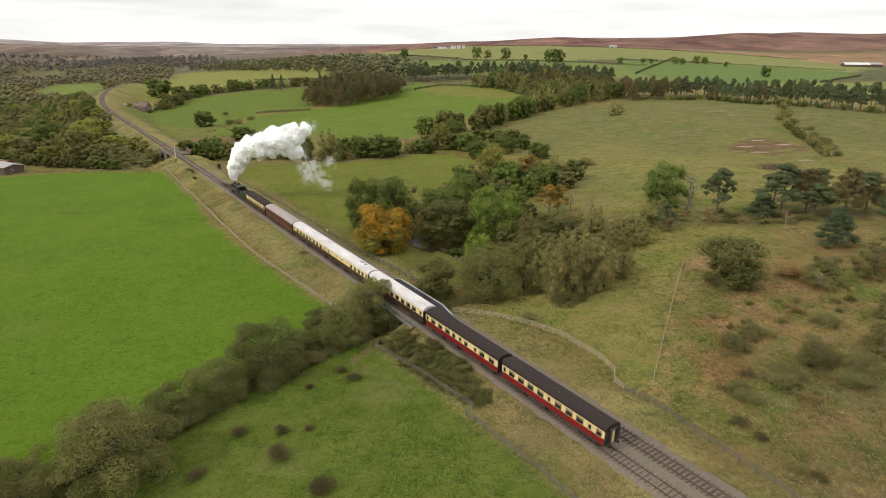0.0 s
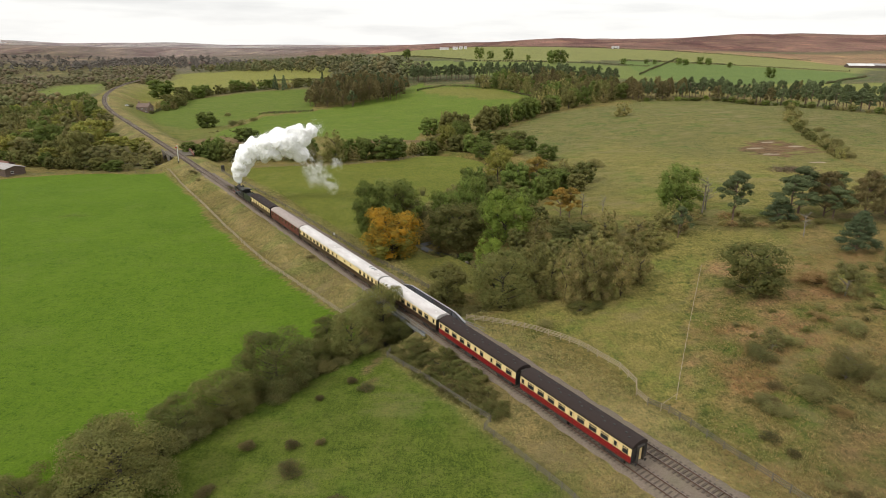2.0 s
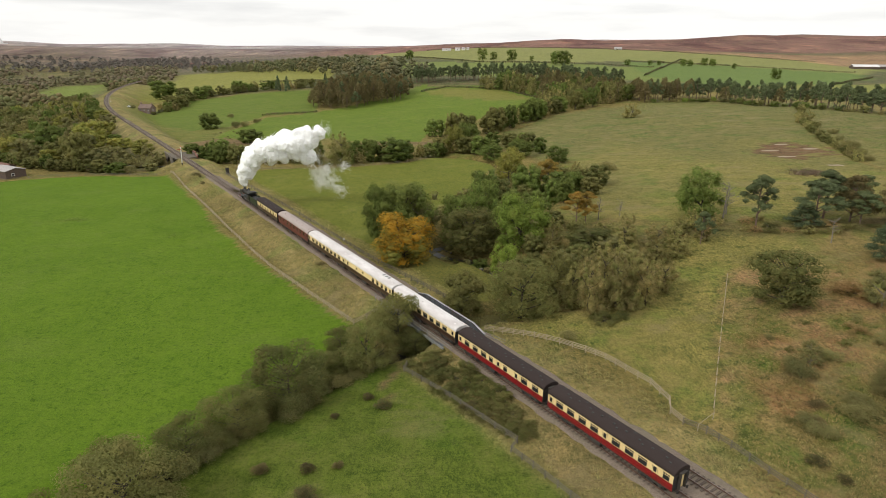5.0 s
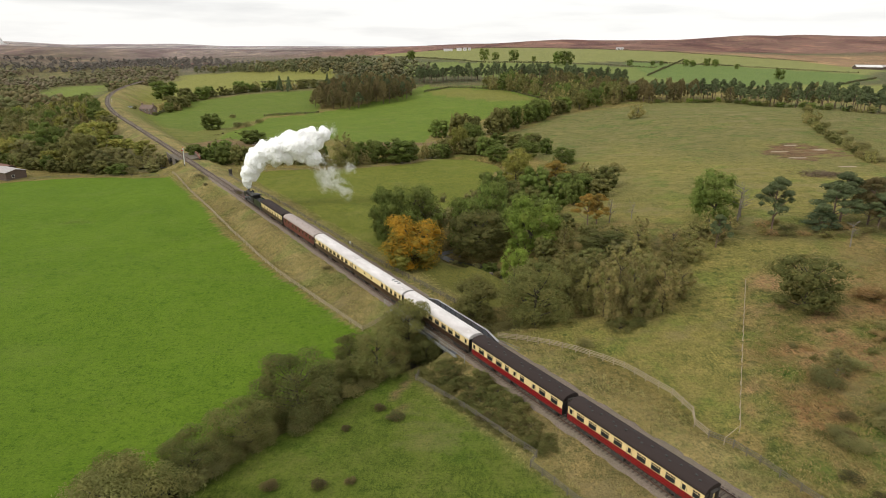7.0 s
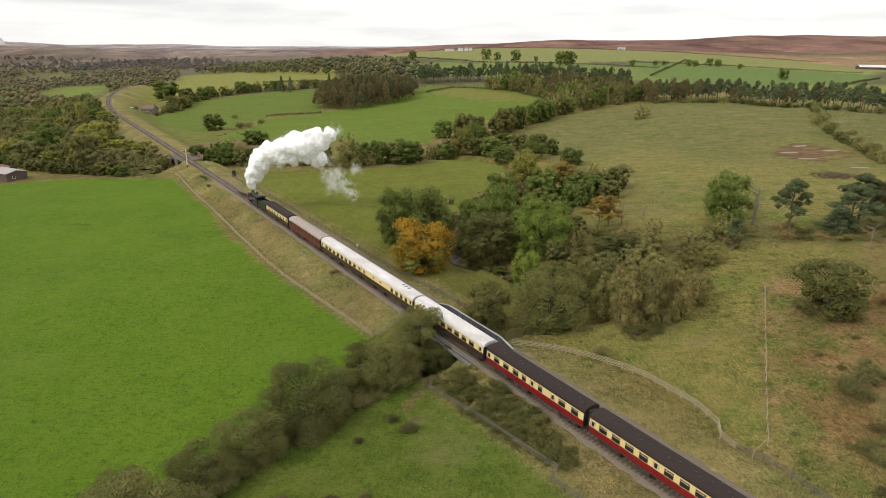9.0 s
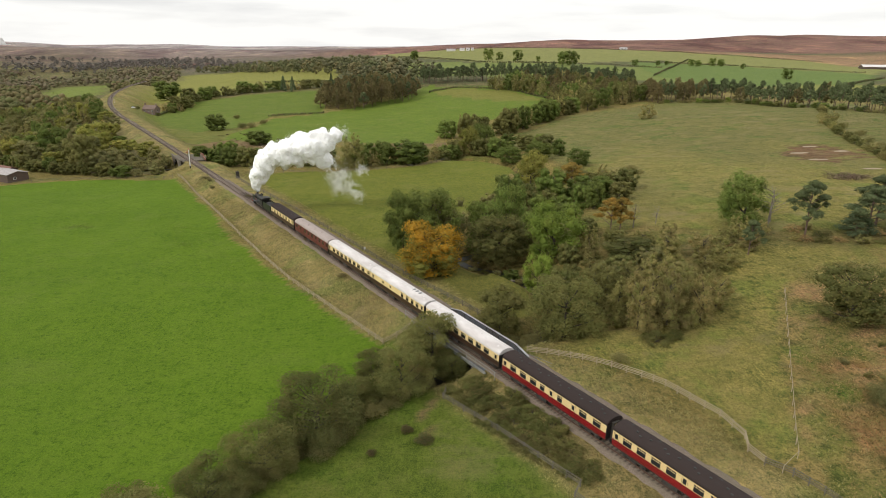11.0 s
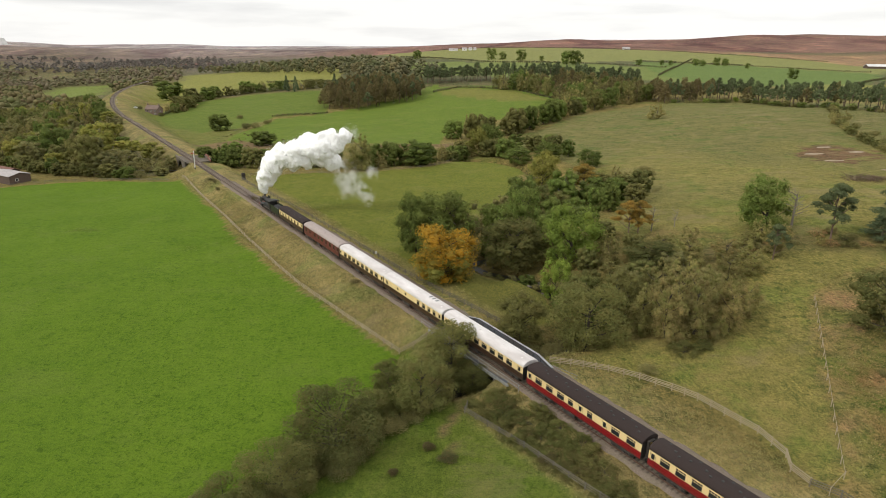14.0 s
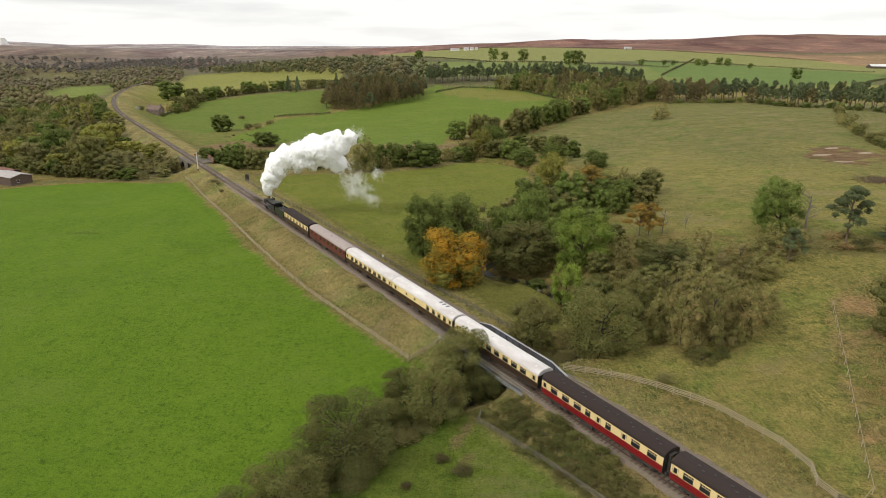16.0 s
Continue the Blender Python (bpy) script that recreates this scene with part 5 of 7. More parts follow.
FAR_GREEN = far_leaf("leaf_far_green", (0.10, 0.105, 0.052), (0.15, 0.148, 0.07), (0.125, 0.122, 0.068), (0.185, 0.155, 0.075), (0.12, 0.13, 0.06))
# the next two are greyed and paled: distance haze put into leaf colour
FAR_HAZED = far_leaf("leaf_far_hazed", (0.125, 0.115, 0.098), (0.15, 0.135, 0.115), (0.165, 0.135, 0.12), (0.14, 0.13, 0.115))
FAR_MIX = far_leaf("leaf_valley_hazed", (0.135, 0.135, 0.072), (0.18, 0.165, 0.09), (0.20, 0.16, 0.10), (0.15, 0.148, 0.082), (0.175, 0.14, 0.095))
FAR_NEAR = far_leaf("leaf_floor_wood", (0.11, 0.118, 0.048), (0.16, 0.155, 0.065), (0.19, 0.155, 0.075), (0.125, 0.135, 0.055), (0.165, 0.13, 0.07))
north = [(-40, 690), (-75, 720), (-130, 760), (-185, 850), (-300, 1010), (-420, 1250), (-560, 1400), (-480, 1480), (-300, 1330), (-180, 1120), (-80, 920), (-20, 780)]
wood_stuff("north_wood", "mixed green wood on the ridge beyond the fields", with_ground(scatter(north, 13.5, 51)), (8, 17), FAR_GREEN, 1, 64, 0.08, 9)
west_pts = [p for p in scatter(VALLEY_WOOD, 12.0, 52) if hum(np.array([p[0]]), np.array([p[1]]), 120, 31)[0] > 0.16 and not inside(np.array([p[0]]), np.array([p[1]]), [(-720, 1175), (-615, 1165), (-480, 890), (-395, 720), (-470, 690), (-575, 880), (-660, 1010)])[0]]
west_pts = [p for p in west_pts if p[1] < 1380 + 0.25 * (-600 - p[0]) + 160 * (hum(np.array([p[0]]), np.array([p[1]]), 90, 33)[0] - 0.5) or (p[0] > -800 and p[1] < 1560)]
near_west = [p for p in west_pts if p[1] < 1050]
wood_stuff("valley_wood", "dull green woodland on the valley floor", with_ground(near_west), (7, 16), FAR_NEAR, 2, 44, 0.08, 7, (0.95, 1.5))
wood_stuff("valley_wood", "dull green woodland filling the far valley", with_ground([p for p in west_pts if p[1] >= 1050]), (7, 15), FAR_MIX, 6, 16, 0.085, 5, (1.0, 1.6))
wood_stuff("distant_wood", "distant dark woodland below the moor", with_ground(scatter([(-1000, 1650), (-760, 1560), (-560, 1500), (-480, 1650), (-700, 1900), (-1000, 1960)], 17, 53)), (8, 15), FAR_HAZED, 3, 20, 0.10, 7)
slope_pts = [p for p in scatter([(-1000, 1500), (-820, 1500), (-760, 1760), (-900, 2060), (-1150, 2300), (-1500, 2400), (-1650, 2150), (-1500, 1750)], 24, 55) if hum(np.array([p[0]]), np.array([p[1]]), 150, 37)[0] * 0.7 + hum(np.array([p[0]]), np.array([p[1]]), 45, 38)[0] * 0.3 > 0.40 + 0.00022 * (p[1] - 1500)]
wood_stuff("distant_wood", "scattered dull woods on the far valley side", with_ground(slope_pts), (7, 15), FAR_HAZED, 7, 16, 0.10, 6, (0.9, 1.6))
wood_stuff("east_copse", "dark copse beside a far barn", with_ground(scatter([(620, 900), (720, 960), (820, 930), (800, 820), (680, 800)], 14, 54)), (9, 13), FAR_HAZED, 4)

# field hedges, each one heap of leaves
HEDGES = [
    [(-243, 512), (-250, 600)], [(-147, 486), (-107, 500)], [(60, 950), (163, 962), (290, 925)], [(-110, 1250), (45, 960), (165, 968)],
    [(345, 1065), (454, 1057), (600, 960)], [(280, 1060), (454, 1057)], [(508, 1551), (720, 1280)], [(540, 830), (400, 680)], [(300, 1700), (540, 1545)], [(-64, 1833), (295, 1715)],
    [(-30, 606), (-6, 644), (47, 616), (74, 552)], [(230, 772), (420, 1184)], [(-230, 770), (-60, 690)],
]
for k, line in enumerate(HEDGES):
    pts = with_ground(row_of(line, 1.6 if line[0][1] < 700 else 2.6, 60 + k, 0.4))
    far = line[0][1] > 700
    wood_stuff("field_hedge", "low clipped dark field hedge", pts, (1.4, 2.3) if not far else (1.8, 3.0), FAR_GREEN, 70 + k, 14, 0.36, 3)


# tussocks of rough grass on the banks and the slope beside the line
def tussocks(name, label, pts, leaf, size, seed, blades=7):
    rng = np.random.default_rng(seed)
    p = np.array(with_ground(pts))
    n = len(p)
    out = []
    for b in range(blades):
        a = rng.uniform(0, 6.28, n)
        s = size * rng.uniform(0.6, 1.4, n)
        d = np.stack([np.cos(a), np.sin(a), np.zeros(n)], 1)
        root = p + rng.normal(0, size * 0.5, (n, 3)) * (1, 1, 0)
        side = np.stack([-np.sin(a), np.cos(a), np.zeros(n)], 1) * (s * 0.055)[:, None]
        rise = (s * rng.uniform(0.15, 0.62, n))[:, None]
        lean = (s * rng.uniform(0.35, 0.95, n))[:, None]
        tip = root + d * lean + np.array([0, 0, 1]) * rise
        mid = root + d * lean * 0.45 + np.array([0, 0, 1]) * rise * 0.58
        out.append(np.stack([root - (0, 0, 0.05), mid - side, tip, mid + side], 1))
    v = np.concatenate(out, 1).reshape(-1, 3)
    tagged(new(name, quads_mesh(name, v, LEAF[leaf])), label, "grass", kind="stuff")


def bank_points(n, s0, s1, l0, l1, seed, gapless=()):
    rng = np.random.default_rng(seed)
    s, l = rng.uniform(s0, s1, n), rng.uniform(l0, l1, n)
    x, y = AX + s * DX + l * SX, AY + s * DY + l * SY
    dens = hum(x, y, 6, 21)
    d, _ = near_line(x, y, STREAM)
    ok = (dens + rng.uniform(-0.35, 0.35, n) > 0.4) & (d > 4) & ~((s > 9) & (s < 32) & (l > -5) & (l < 8))
    return list(zip(x[ok], y[ok]))


tussocks("bank_grass", "tawny tussocks of long grass on the bank", bank_points(12000, -75, 215, -9.6, -3.3, 1) + bank_points(10000, -75, 215, 7.2, 14.5, 2), "tussock", 0.36, 1, 9)
tussocks("bank_grass", "large leaning tussocks of long grass on the bank", bank_points(3600, -75, 215, -9.2, -3.5, 11) + bank_points(4200, -75, 215, 7.4, 14.5, 12), "tussock", 0.46, 11, 12)
rng_slope = np.random.default_rng(8)
sx_, sy_ = rng_slope.uniform(27, 120, 20000), rng_slope.uniform(45, 135, 20000)
slope_ok = (sx_ + 0.42 * (sy_ - 80) * -1 > 33) & (hum(sx_, sy_, 5, 22) + rng_slope.uniform(-0.4, 0.4, 20000) > 0.45)
tussocks("slope_grass", "dry fawn tussocks on the rough slope", list(zip(sx_[slope_ok], sy_[slope_ok])), "tussock", 0.36, 2, 9)
tussocks("slope_grass", "large pale tussocks on the rough slope", list(zip(sx_[slope_ok][::3] + 0.5, sy_[slope_ok][::3] + 0.4)), "tussock", 0.46, 12, 11)
brk_pts = [(cx + rng_slope.normal(0, 2.4), cy + rng_slope.normal(0, 2.4)) for cx, cy in [(43.8, 86.6), (43.7, 83.2), (56.4, 97.4), (68.4, 116.3), (43.7, 98.0), (69.0, 112.1)] for _ in range(170)]
br_ok = (sx_ + 0.42 * (sy_ - 80) * -1 > 35) & (hum(sx_, sy_, 9, 23) + rng_slope.uniform(-0.2, 0.2, 20000) > 0.54) & (sy_ < 128)
tussocks("bracken", "rusty dead bracken on the rough slope", list(zip(sx_[br_ok] + 0.7, sy_[br_ok] - 0.6)) + brk_pts, "bracken", 0.46, 3, 8)
rush_pts = [(cx + rng_slope.normal(0, w), cy + rng_slope.normal(0, d)) for cx, cy, w, d, k in ((-110.5, 176, 3.2, 1.4, 110), (-83, 176, 3.0, 2.0, 60), (-76, 162, 2.6, 1.6, 60), (-70, 171, 2.2, 1.6, 50), (-60, 150, 4, 2, 40), (-90, 130, 7, 3, 40)) for _ in range(k)]
tussocks("field_rushes", "dark green rush tufts in the pasture", rush_pts, "green", 0.34, 6, 8)
px_, py_ = rng_slope.uniform(4, 95, 26000), rng_slope.uniform(84, 190, 26000)
p_ok = inside(px_, py_, FIELDS_COVER[3][0]) & (hum(px_, py_, 3, 26) + rng_slope.uniform(-0.35, 0.35, 26000) > 0.5)
tussocks("hill_grass", "coarse uneven grass of the hill pasture", list(zip(px_[p_ok], py_[p_ok])), "sward", 0.34, 5, 7)
hx_, hy_ = rng_slope.uniform(30, 260, 14000), rng_slope.uniform(95, 480, 14000)
h_ok = inside(hx_, hy_, FIELDS_COVER[3][0]) & (hum(hx_, hy_, 16, 24) > 0.4) & (hum(hx_, hy_, 4, 25) > 0.4)
tussocks("hill_rushes", "scattered dark rush tussocks on the hill pasture", list(zip(hx_[h_ok], hy_[h_ok])), "bramble", 0.5, 4, 6)


# ---- the railway ----
LINE_TURN = math.degrees(TURN)


def second_l(s):
    """The right-hand track runs beside the near one and joins it beyond the bridge."""
    return 4.30 * (1 - float(ramp(np.array([s]), 82, 148)[0]))


def sweep(profile, stations, lat, mats, faces_mat=None):
    """A profile (l, z) carried along the line."""
    verts, faces = [], []
    n = len(profile)
    for i, s in enumerate(stations):
        for l, z in profile:
            verts.append(on_line(s, lat(s) + l, z))
        if i:
            b = (i - 1) * n
            for j in range(n - 1):
                faces.append((b + j, b + j + 1, b + n + j + 1, b + n + j))
    me = mesh_of("strip", verts, faces, *mats)
    if faces_mat:
        me.polygons.foreach_set("material_index", [faces_mat[k % (n - 1)] for k in range(len(faces))])
    return me


def build_ballast():
    rng = random.Random(4)
    verts, faces, prof = [], [], None
    stations = [-140 + 1.6 * i for i in range(250)] + [260 + 8 * i for i in range(66)]
    n = 0
    for i, s in enumerate(stations):
        w = second_l(s)
        prof = [(-2.1, -0.66), (-1.8, -0.46), (-1.5, -0.22), (-0.75, -0.20), (0.75, -0.20), (1.9, -0.24), (w + 0.0, -0.27), (w + 0.8, -0.27), (w + 1.9, -0.27), (w + 2.5, -0.42), (w + 3.2, -0.70)]
        prof[6] = (max(w, 2.0), -0.27)
        if s > 160:
            prof = [(l * 0.68, z) for l, z in prof]
        for k, (l, z) in enumerate(prof):
            j = 0.25 if k in (0, 1, 9, 10) else 0.0
            verts.append(on_line(s, l + rng.uniform(-j, j), z + rng.uniform(-0.02, 0.02)))
        n = len(prof)
        if i:
            b = (i - 1) * n
            for k in range(n - 1):
                faces.append((b + k, b + k + 1, b + n + k + 1, b + n + k))
    me = mesh_of("ballast", verts, faces, BALLAST)
    me.shade_smooth()
    tagged(new("ballast", me), "brown-grey stone ballast under both tracks", "ballast", kind="structure")


build_ballast()


def build_track(label, lat, s0, s1, height):
    t = thing("railway_track", label, "railway track", kind="structure")
    stations = [s0 + 2.5 * i for i in range(int((min(s1, 260) - s0) / 2.5) + 1)] + [260 + 10 * i for i in range(1, int(max(0, s1 - 260) / 10) + 1)]
    prof = [(-0.07, -0.16), (-0.07, -0.13), (-0.02, -0.11), (-0.02, -0.045), (-0.036, -0.035), (-0.036, 0), (0.036, 0), (0.036, -0.035), (0.02, -0.045), (0.02, -0.11), (0.07, -0.13), (0.07, -0.16)]
    for side in (-0.753, 0.753):
        part("rail", sweep([(l + side, z) for l, z in prof], stations, lat, (RUST, RAIL_TOP), [0, 0, 0, 0, 0, 1, 0, 0, 0, 0, 0]), None, t)
    rng = random.Random(int(s0) + 900)
    bm = block(bmesh.new(), 0, 0, 0, 2.6, 0.26, 0.14, None, 0.012)
    one = bpy.data.meshes.new("sleeper")
    bm.to_mesh(one)
    bm.free()
    one.materials.append(SLEEPER)
    s, far_v, far_f, k = -58.0, [], [], 0
    while s < s1:
        if s < 118 and k < 270:
            p = on_line(s + rng.uniform(-0.03, 0.03), lat(s), height + rng.uniform(-0.012, 0.008))
            part("sleeper", one, None, t, m=Matrix.Translation(p) @ pose(0, 0, 0, 0.9, 0, LINE_TURN + rng.uniform(-0.8, 0.8)))
            k += 1
            s += 0.66
        else:
            a, b = on_line(s, lat(s) - 1.3, height + 0.07), on_line(s, lat(s) + 1.3, height + 0.07)
            c, d = on_line(s + 0.27, lat(s) + 1.3, height + 0.07), on_line(s + 0.27, lat(s) - 1.3, height + 0.07)
            drop = Vector((0, 0, -0.14))
            o = len(far_v)
            far_v += [a, b, c, d, a + drop, b + drop, c + drop, d + drop]
            far_f += [(o, o + 1, o + 2, o + 3), (o, o + 4, o + 5, o + 1), (o + 2, o + 6, o + 7, o + 3), (o + 1, o + 5, o + 6, o + 2), (o + 3, o + 7, o + 4, o)]
            s += 0.66
    if far_v:
        tagged(part("far_sleepers", mesh_of("far_sleepers", far_v, far_f, SLEEPER), None, t), kind="stuff")
    return t


build_track("running track with sleepers half buried in ballast", lambda s: 0.0, -140, 780, -0.258)
build_track("second track with dark sleepers proud of ballast", second_l, -140, 138, -0.20)


# ---- the girder bridge over the beck ----
def at_line(s, l, z=0.0):
    """A frame whose y runs along the line at that place."""
    return Matrix.Translation(on_line(s, l, z)) @ pose(0, 0, 0, 0.91, 0, LINE_TURN)


def build_bridge():
    b = thing("railway_bridge", "plate girder railway bridge with stone abutments", "bridge", at_line(20.4, 2.1), kind="structure")
    part("deck", block(bmesh.new(), 0, 0, -0.72, 9.0, 19.0, 0.5, None, 0.04), GIRDER, b, "dark steel deck")
    for y in (-8.4, 8.4):
        bm = bmesh.new()
        block(bm, 0, y, -3.6, 9.6, 1.9, 5.4, None, 0.08)
        block(bm, 0, y, -0.85, 10.0, 2.1, 0.35, None, 0.05)
        part("abutment", bm, STONE, b, "weathered stone abutment")
        for k in range(6):
            for side in (-4.83, 4.83):
                part("stone_course", block(bmesh.new(), side, y, -1.35 - 0.62 * k, 0.10, 1.84, 0.54, None, 0.03), STONE, b)
    # far side: plate girder with stiffeners and a pale flange whose ends slope down
    x, half, top = 3.85, 10.6, 0.85
    bm = bmesh.new()
    outline = [(-half, -0.95), (half, -0.95), (half, 0.05), (half - 3.2, top), (-half + 3.2, top), (-half, 0.05)]
    a = [bm.verts.new((x - 0.02, y, z)) for y, z in outline]
    c = [bm.verts.new((x + 0.02, y, z)) for y, z in outline]
    bm.faces.new(a)
    bm.faces.new(c[::-1])
    for i in range(6):
        bm.faces.new((a[i], c[i], c[(i + 1) % 6], a[(i + 1) % 6]))
    part("girder_web", bm, GIRDER, b)
    for k in range(13):
        y = -9.6 + 1.6 * k
        h = top if abs(y) < half - 3.2 else 0.05 + (half - abs(y)) / 3.2 * (top - 0.05)
        part("stiffener", block(bmesh.new(), x - 0.09, y, (h - 0.9) / 2, 0.14, 0.07, h + 0.85), GIRDER, b)
    for p, q in (((-half, 0.05), (-half + 3.2, top)), ((-half + 3.2, top), (half - 3.2, top)), ((half - 3.2, top), (half, 0.05))):
        d = Vector((0, q[0] - p[0], q[1] - p[1]))
        m = Matrix.Translation((x, (p[0] + q[0]) / 2, (p[1] + q[1]) / 2 + 0.03)) @ Matrix.Rotation(math.atan2(d.z, d.y), 4, "X")
        part("flange", block(bmesh.new(), 0, 0, 0, 0.36, d.length + 0.03, 0.05, m), GIRDER_TOP, b, "pale painted top flange")
    # near side: edge beam and handrail
    part("edge_beam", block(bmesh.new(), -4.62, 0, -0.42, 0.22, 21.0, 0.5, None, 0.02), GALV, b, "pale grey edge beam")
    for k in range(12):
        part("rail_post", tube(bmesh.new(), (-4.62, -12.6 + 2.3 * k, -0.5), (-4.62, -12.6 + 2.3 * k, 0.95), 0.035), GALV, b)
    for z in (0.42, 0.93):
        part("handrail", tube(bmesh.new(), (-4.62, -12.8, z), (-4.62, 12.8, z), 0.03), GALV, b)
    # wing rails on the far side
    for y0, y1, x1 in ((10.6, 13.5, 4.8), (-10.6, -14.2, 5.4)):
        for z in (-0.1, 0.35):
            part("wing_rail", tube(bmesh.new(), (3.85, y0, z + 0.15), (x1, y1, z - 0.3), 0.035), GALV, b)


build_bridge()


def build_arch_bridge():
    b = thing("arch_bridge", "old stone arch bridge with red brick parapet", "bridge", at_line(211, 1.0), kind="structure")
    for x, top in ((-4.4, -0.35), (5.0, 0.2)):
        bm = bmesh.new()
        r, n = 3.6, 14
        arc = [(r * math.cos(math.pi * k / n), -5.2 + r * 1.15 * math.sin(math.pi * k / n)) for k in range(n + 1)]
        for side in (-0.25, 0.25):
            ups = [bm.verts.new((x + side, y, z)) for y, z in arc]
            tops = [bm.verts.new((x + side, 8.5 * (1 - 2 * k / n), top)) for k in range(n + 1)]
            for k in range(n):
                f = (ups[k], ups[k + 1], tops[k + 1], tops[k])
                bm.faces.new(f if side > 0 else f[::-1])
            for s in (-1, 1):
                q = [bm.verts.new((x + side, s * p, z)) for p, z in ((r, -5.2), (8.5, -5.2), (8.5, top))]
                bm.faces.new(q)
        block(bm, x, 0, top + 0.08, 0.7, 17.2, 0.2)
        part("spandrel_wall", bm, STONE, b, "weathered stone spandrel wall")
        for k in range(n):
            a = math.pi * (k + 0.5) / n
            m = Matrix.Translation((x + (-0.28 if x < 0 else 0.28), 3.85 * math.cos(a), -5.2 + 4.4 * math.sin(a))) @ Matrix.Rotation(a, 4, "X")
            part("voussoir", block(bmesh.new(), 0, 0, 0, 0.14, 0.5, 0.82, m, 0.02), STONE, b)
    part("barrel_roof", block(bmesh.new(), 0.3, 0, -0.95, 9.0, 17.0, 0.5), STONE, b)
    part("parapet", block(bmesh.new(), 5.0, -1.0, 0.55, 0.45, 9.0, 0.9, None, 0.04), BRICK, b, "rust red brick parapet")
    part("parapet", block(bmesh.new(), 5.4, -8.8, 0.15, 0.45, 6.5, 0.8, Matrix.Rotation(-0.12, 4, "Z"), 0.04), BRICK, b, "rust red brick parapet")
    for y in (-4.9, 4.9):
        part("pier", block(bmesh.new(), 0.3, y * 1.3, -3.6, 9.0, 3.2, 5.2), STONE, b)


build_arch_bridge()


# ---- signal and lineside things ----
def build_signal():
    s = thing("railway_signal", "white wooden semaphore signal post with a ladder", "railway signal", at_line(187, -3.5, -0.7))
    part("post", block(bmesh.new(), 0, 0, 3.7, 0.30, 0.30, 6.4, None, 0.03), WHITE_PAINT, s)
    part("base", block(bmesh.new(), 0, 0, 0.35, 0.36, 0.36, 0.9, None, 0.03), BLACK_PAINT, s, "black painted base")
    part("finial", tube(bmesh.new(), (0, 0, 6.9), (0, 0, 7.5), 0.14, 0.02), RED_PAINT, s)
    arm = part("arm", block(bmesh.new(), -0.65, -0.22, 6.1, 1.3, 0.05, 0.28, None, 0.01), RED_PAINT, s, "red arm with a white stripe")
    part("stripe", block(bmesh.new(), -1.0, -0.255, 6.1, 0.16, 0.012, 0.28), WHITE_PAINT, arm)
    part("lamp", block(bmesh.new(), 0.22, -0.1, 5.75, 0.2, 0.2, 0.32, None, 0.03), BLACK_PAINT, s)
    for x in (-0.16, 0.16):
        part("ladder_stile", tube(bmesh.new(), (x, 1.1, 0), (x, 0.3, 6.3), 0.025, seg=6), BLACK_PAINT, s)
    for k in range(16):
        part("ladder_rung", tube(bmesh.new(), (-0.16, 1.06 - 0.05 * k, 0.35 + 0.37 * k), (0.16, 1.06 - 0.05 * k, 0.35 + 0.37 * k), 0.018, seg=6), BLACK_PAINT, s)


def build_cabinet():
    p = on_line(161.5, 6.4)
    c = thing("relay_cabinet", "dark steel lineside relay cabinet on a plinth", "cabinet", Matrix.Translation((p.x, p.y, gz(p.x, p.y))) @ pose(0, 0, 0, 0, 0, LINE_TURN))
    part("plinth", one_block(1.3, 0.9, 0.5, 0.03), STONE, c, m=pose(0, 0, 0.1))
    body = part("body", one_block(1.1, 0.75, 1.7, 0.04), SOOT, c, m=pose(0, 0, 1.15))
    part("door", one_block(0.48, 0.03, 1.5, 0.01), SOOT, body, m=pose(-0.26, -0.39, 0))
    part("door", one_block(0.48, 0.03, 1.5, 0.01), SOOT, body, m=pose(0.26, -0.39, 0))
    part("lid", one_block(1.25, 0.9, 0.1, 0.03), SOOT, c, m=pose(0, 0, 2.05))


def build_marker(x, y):
    p = thing("lineside_marker", "small white board on a short post", "sign", Matrix.Translation((x, y, gz(x, y))) @ pose(0, 0, 0, 0, 0, 10))
    part("post", one_block(0.09, 0.09, 1.3, 0.01), FENCE_WOOD, p, m=pose(0, 0, 0.5))
    part("board", one_block(0.42, 0.04, 0.62, 0.02), WHITE_PAINT, p, m=pose(0, -0.07, 1.25))


build_signal()
build_cabinet()
build_marker(-30.6, 155.5)
for far_s in (476, 500):
    far_p = on_line(far_s, 3.4)
    build_marker(far_p.x, far_p.y)


# a low wooden walkway and timber left between the tracks
q = thing("timber_stack", "stack of old sleepers beside the track", "timber", at_line(10.5, 2.15, -0.2))
for k, (dx, dz, turn) in enumerate(((-0.2, 0.08, 3), (0.12, 0.08, -2), (-0.05, 0.24, 5))):
    part("timber", one_block(0.26, 2.6, 0.15, 0.015), SLEEPER, q, m=pose(dx, 0, dz, 0, 0, turn))


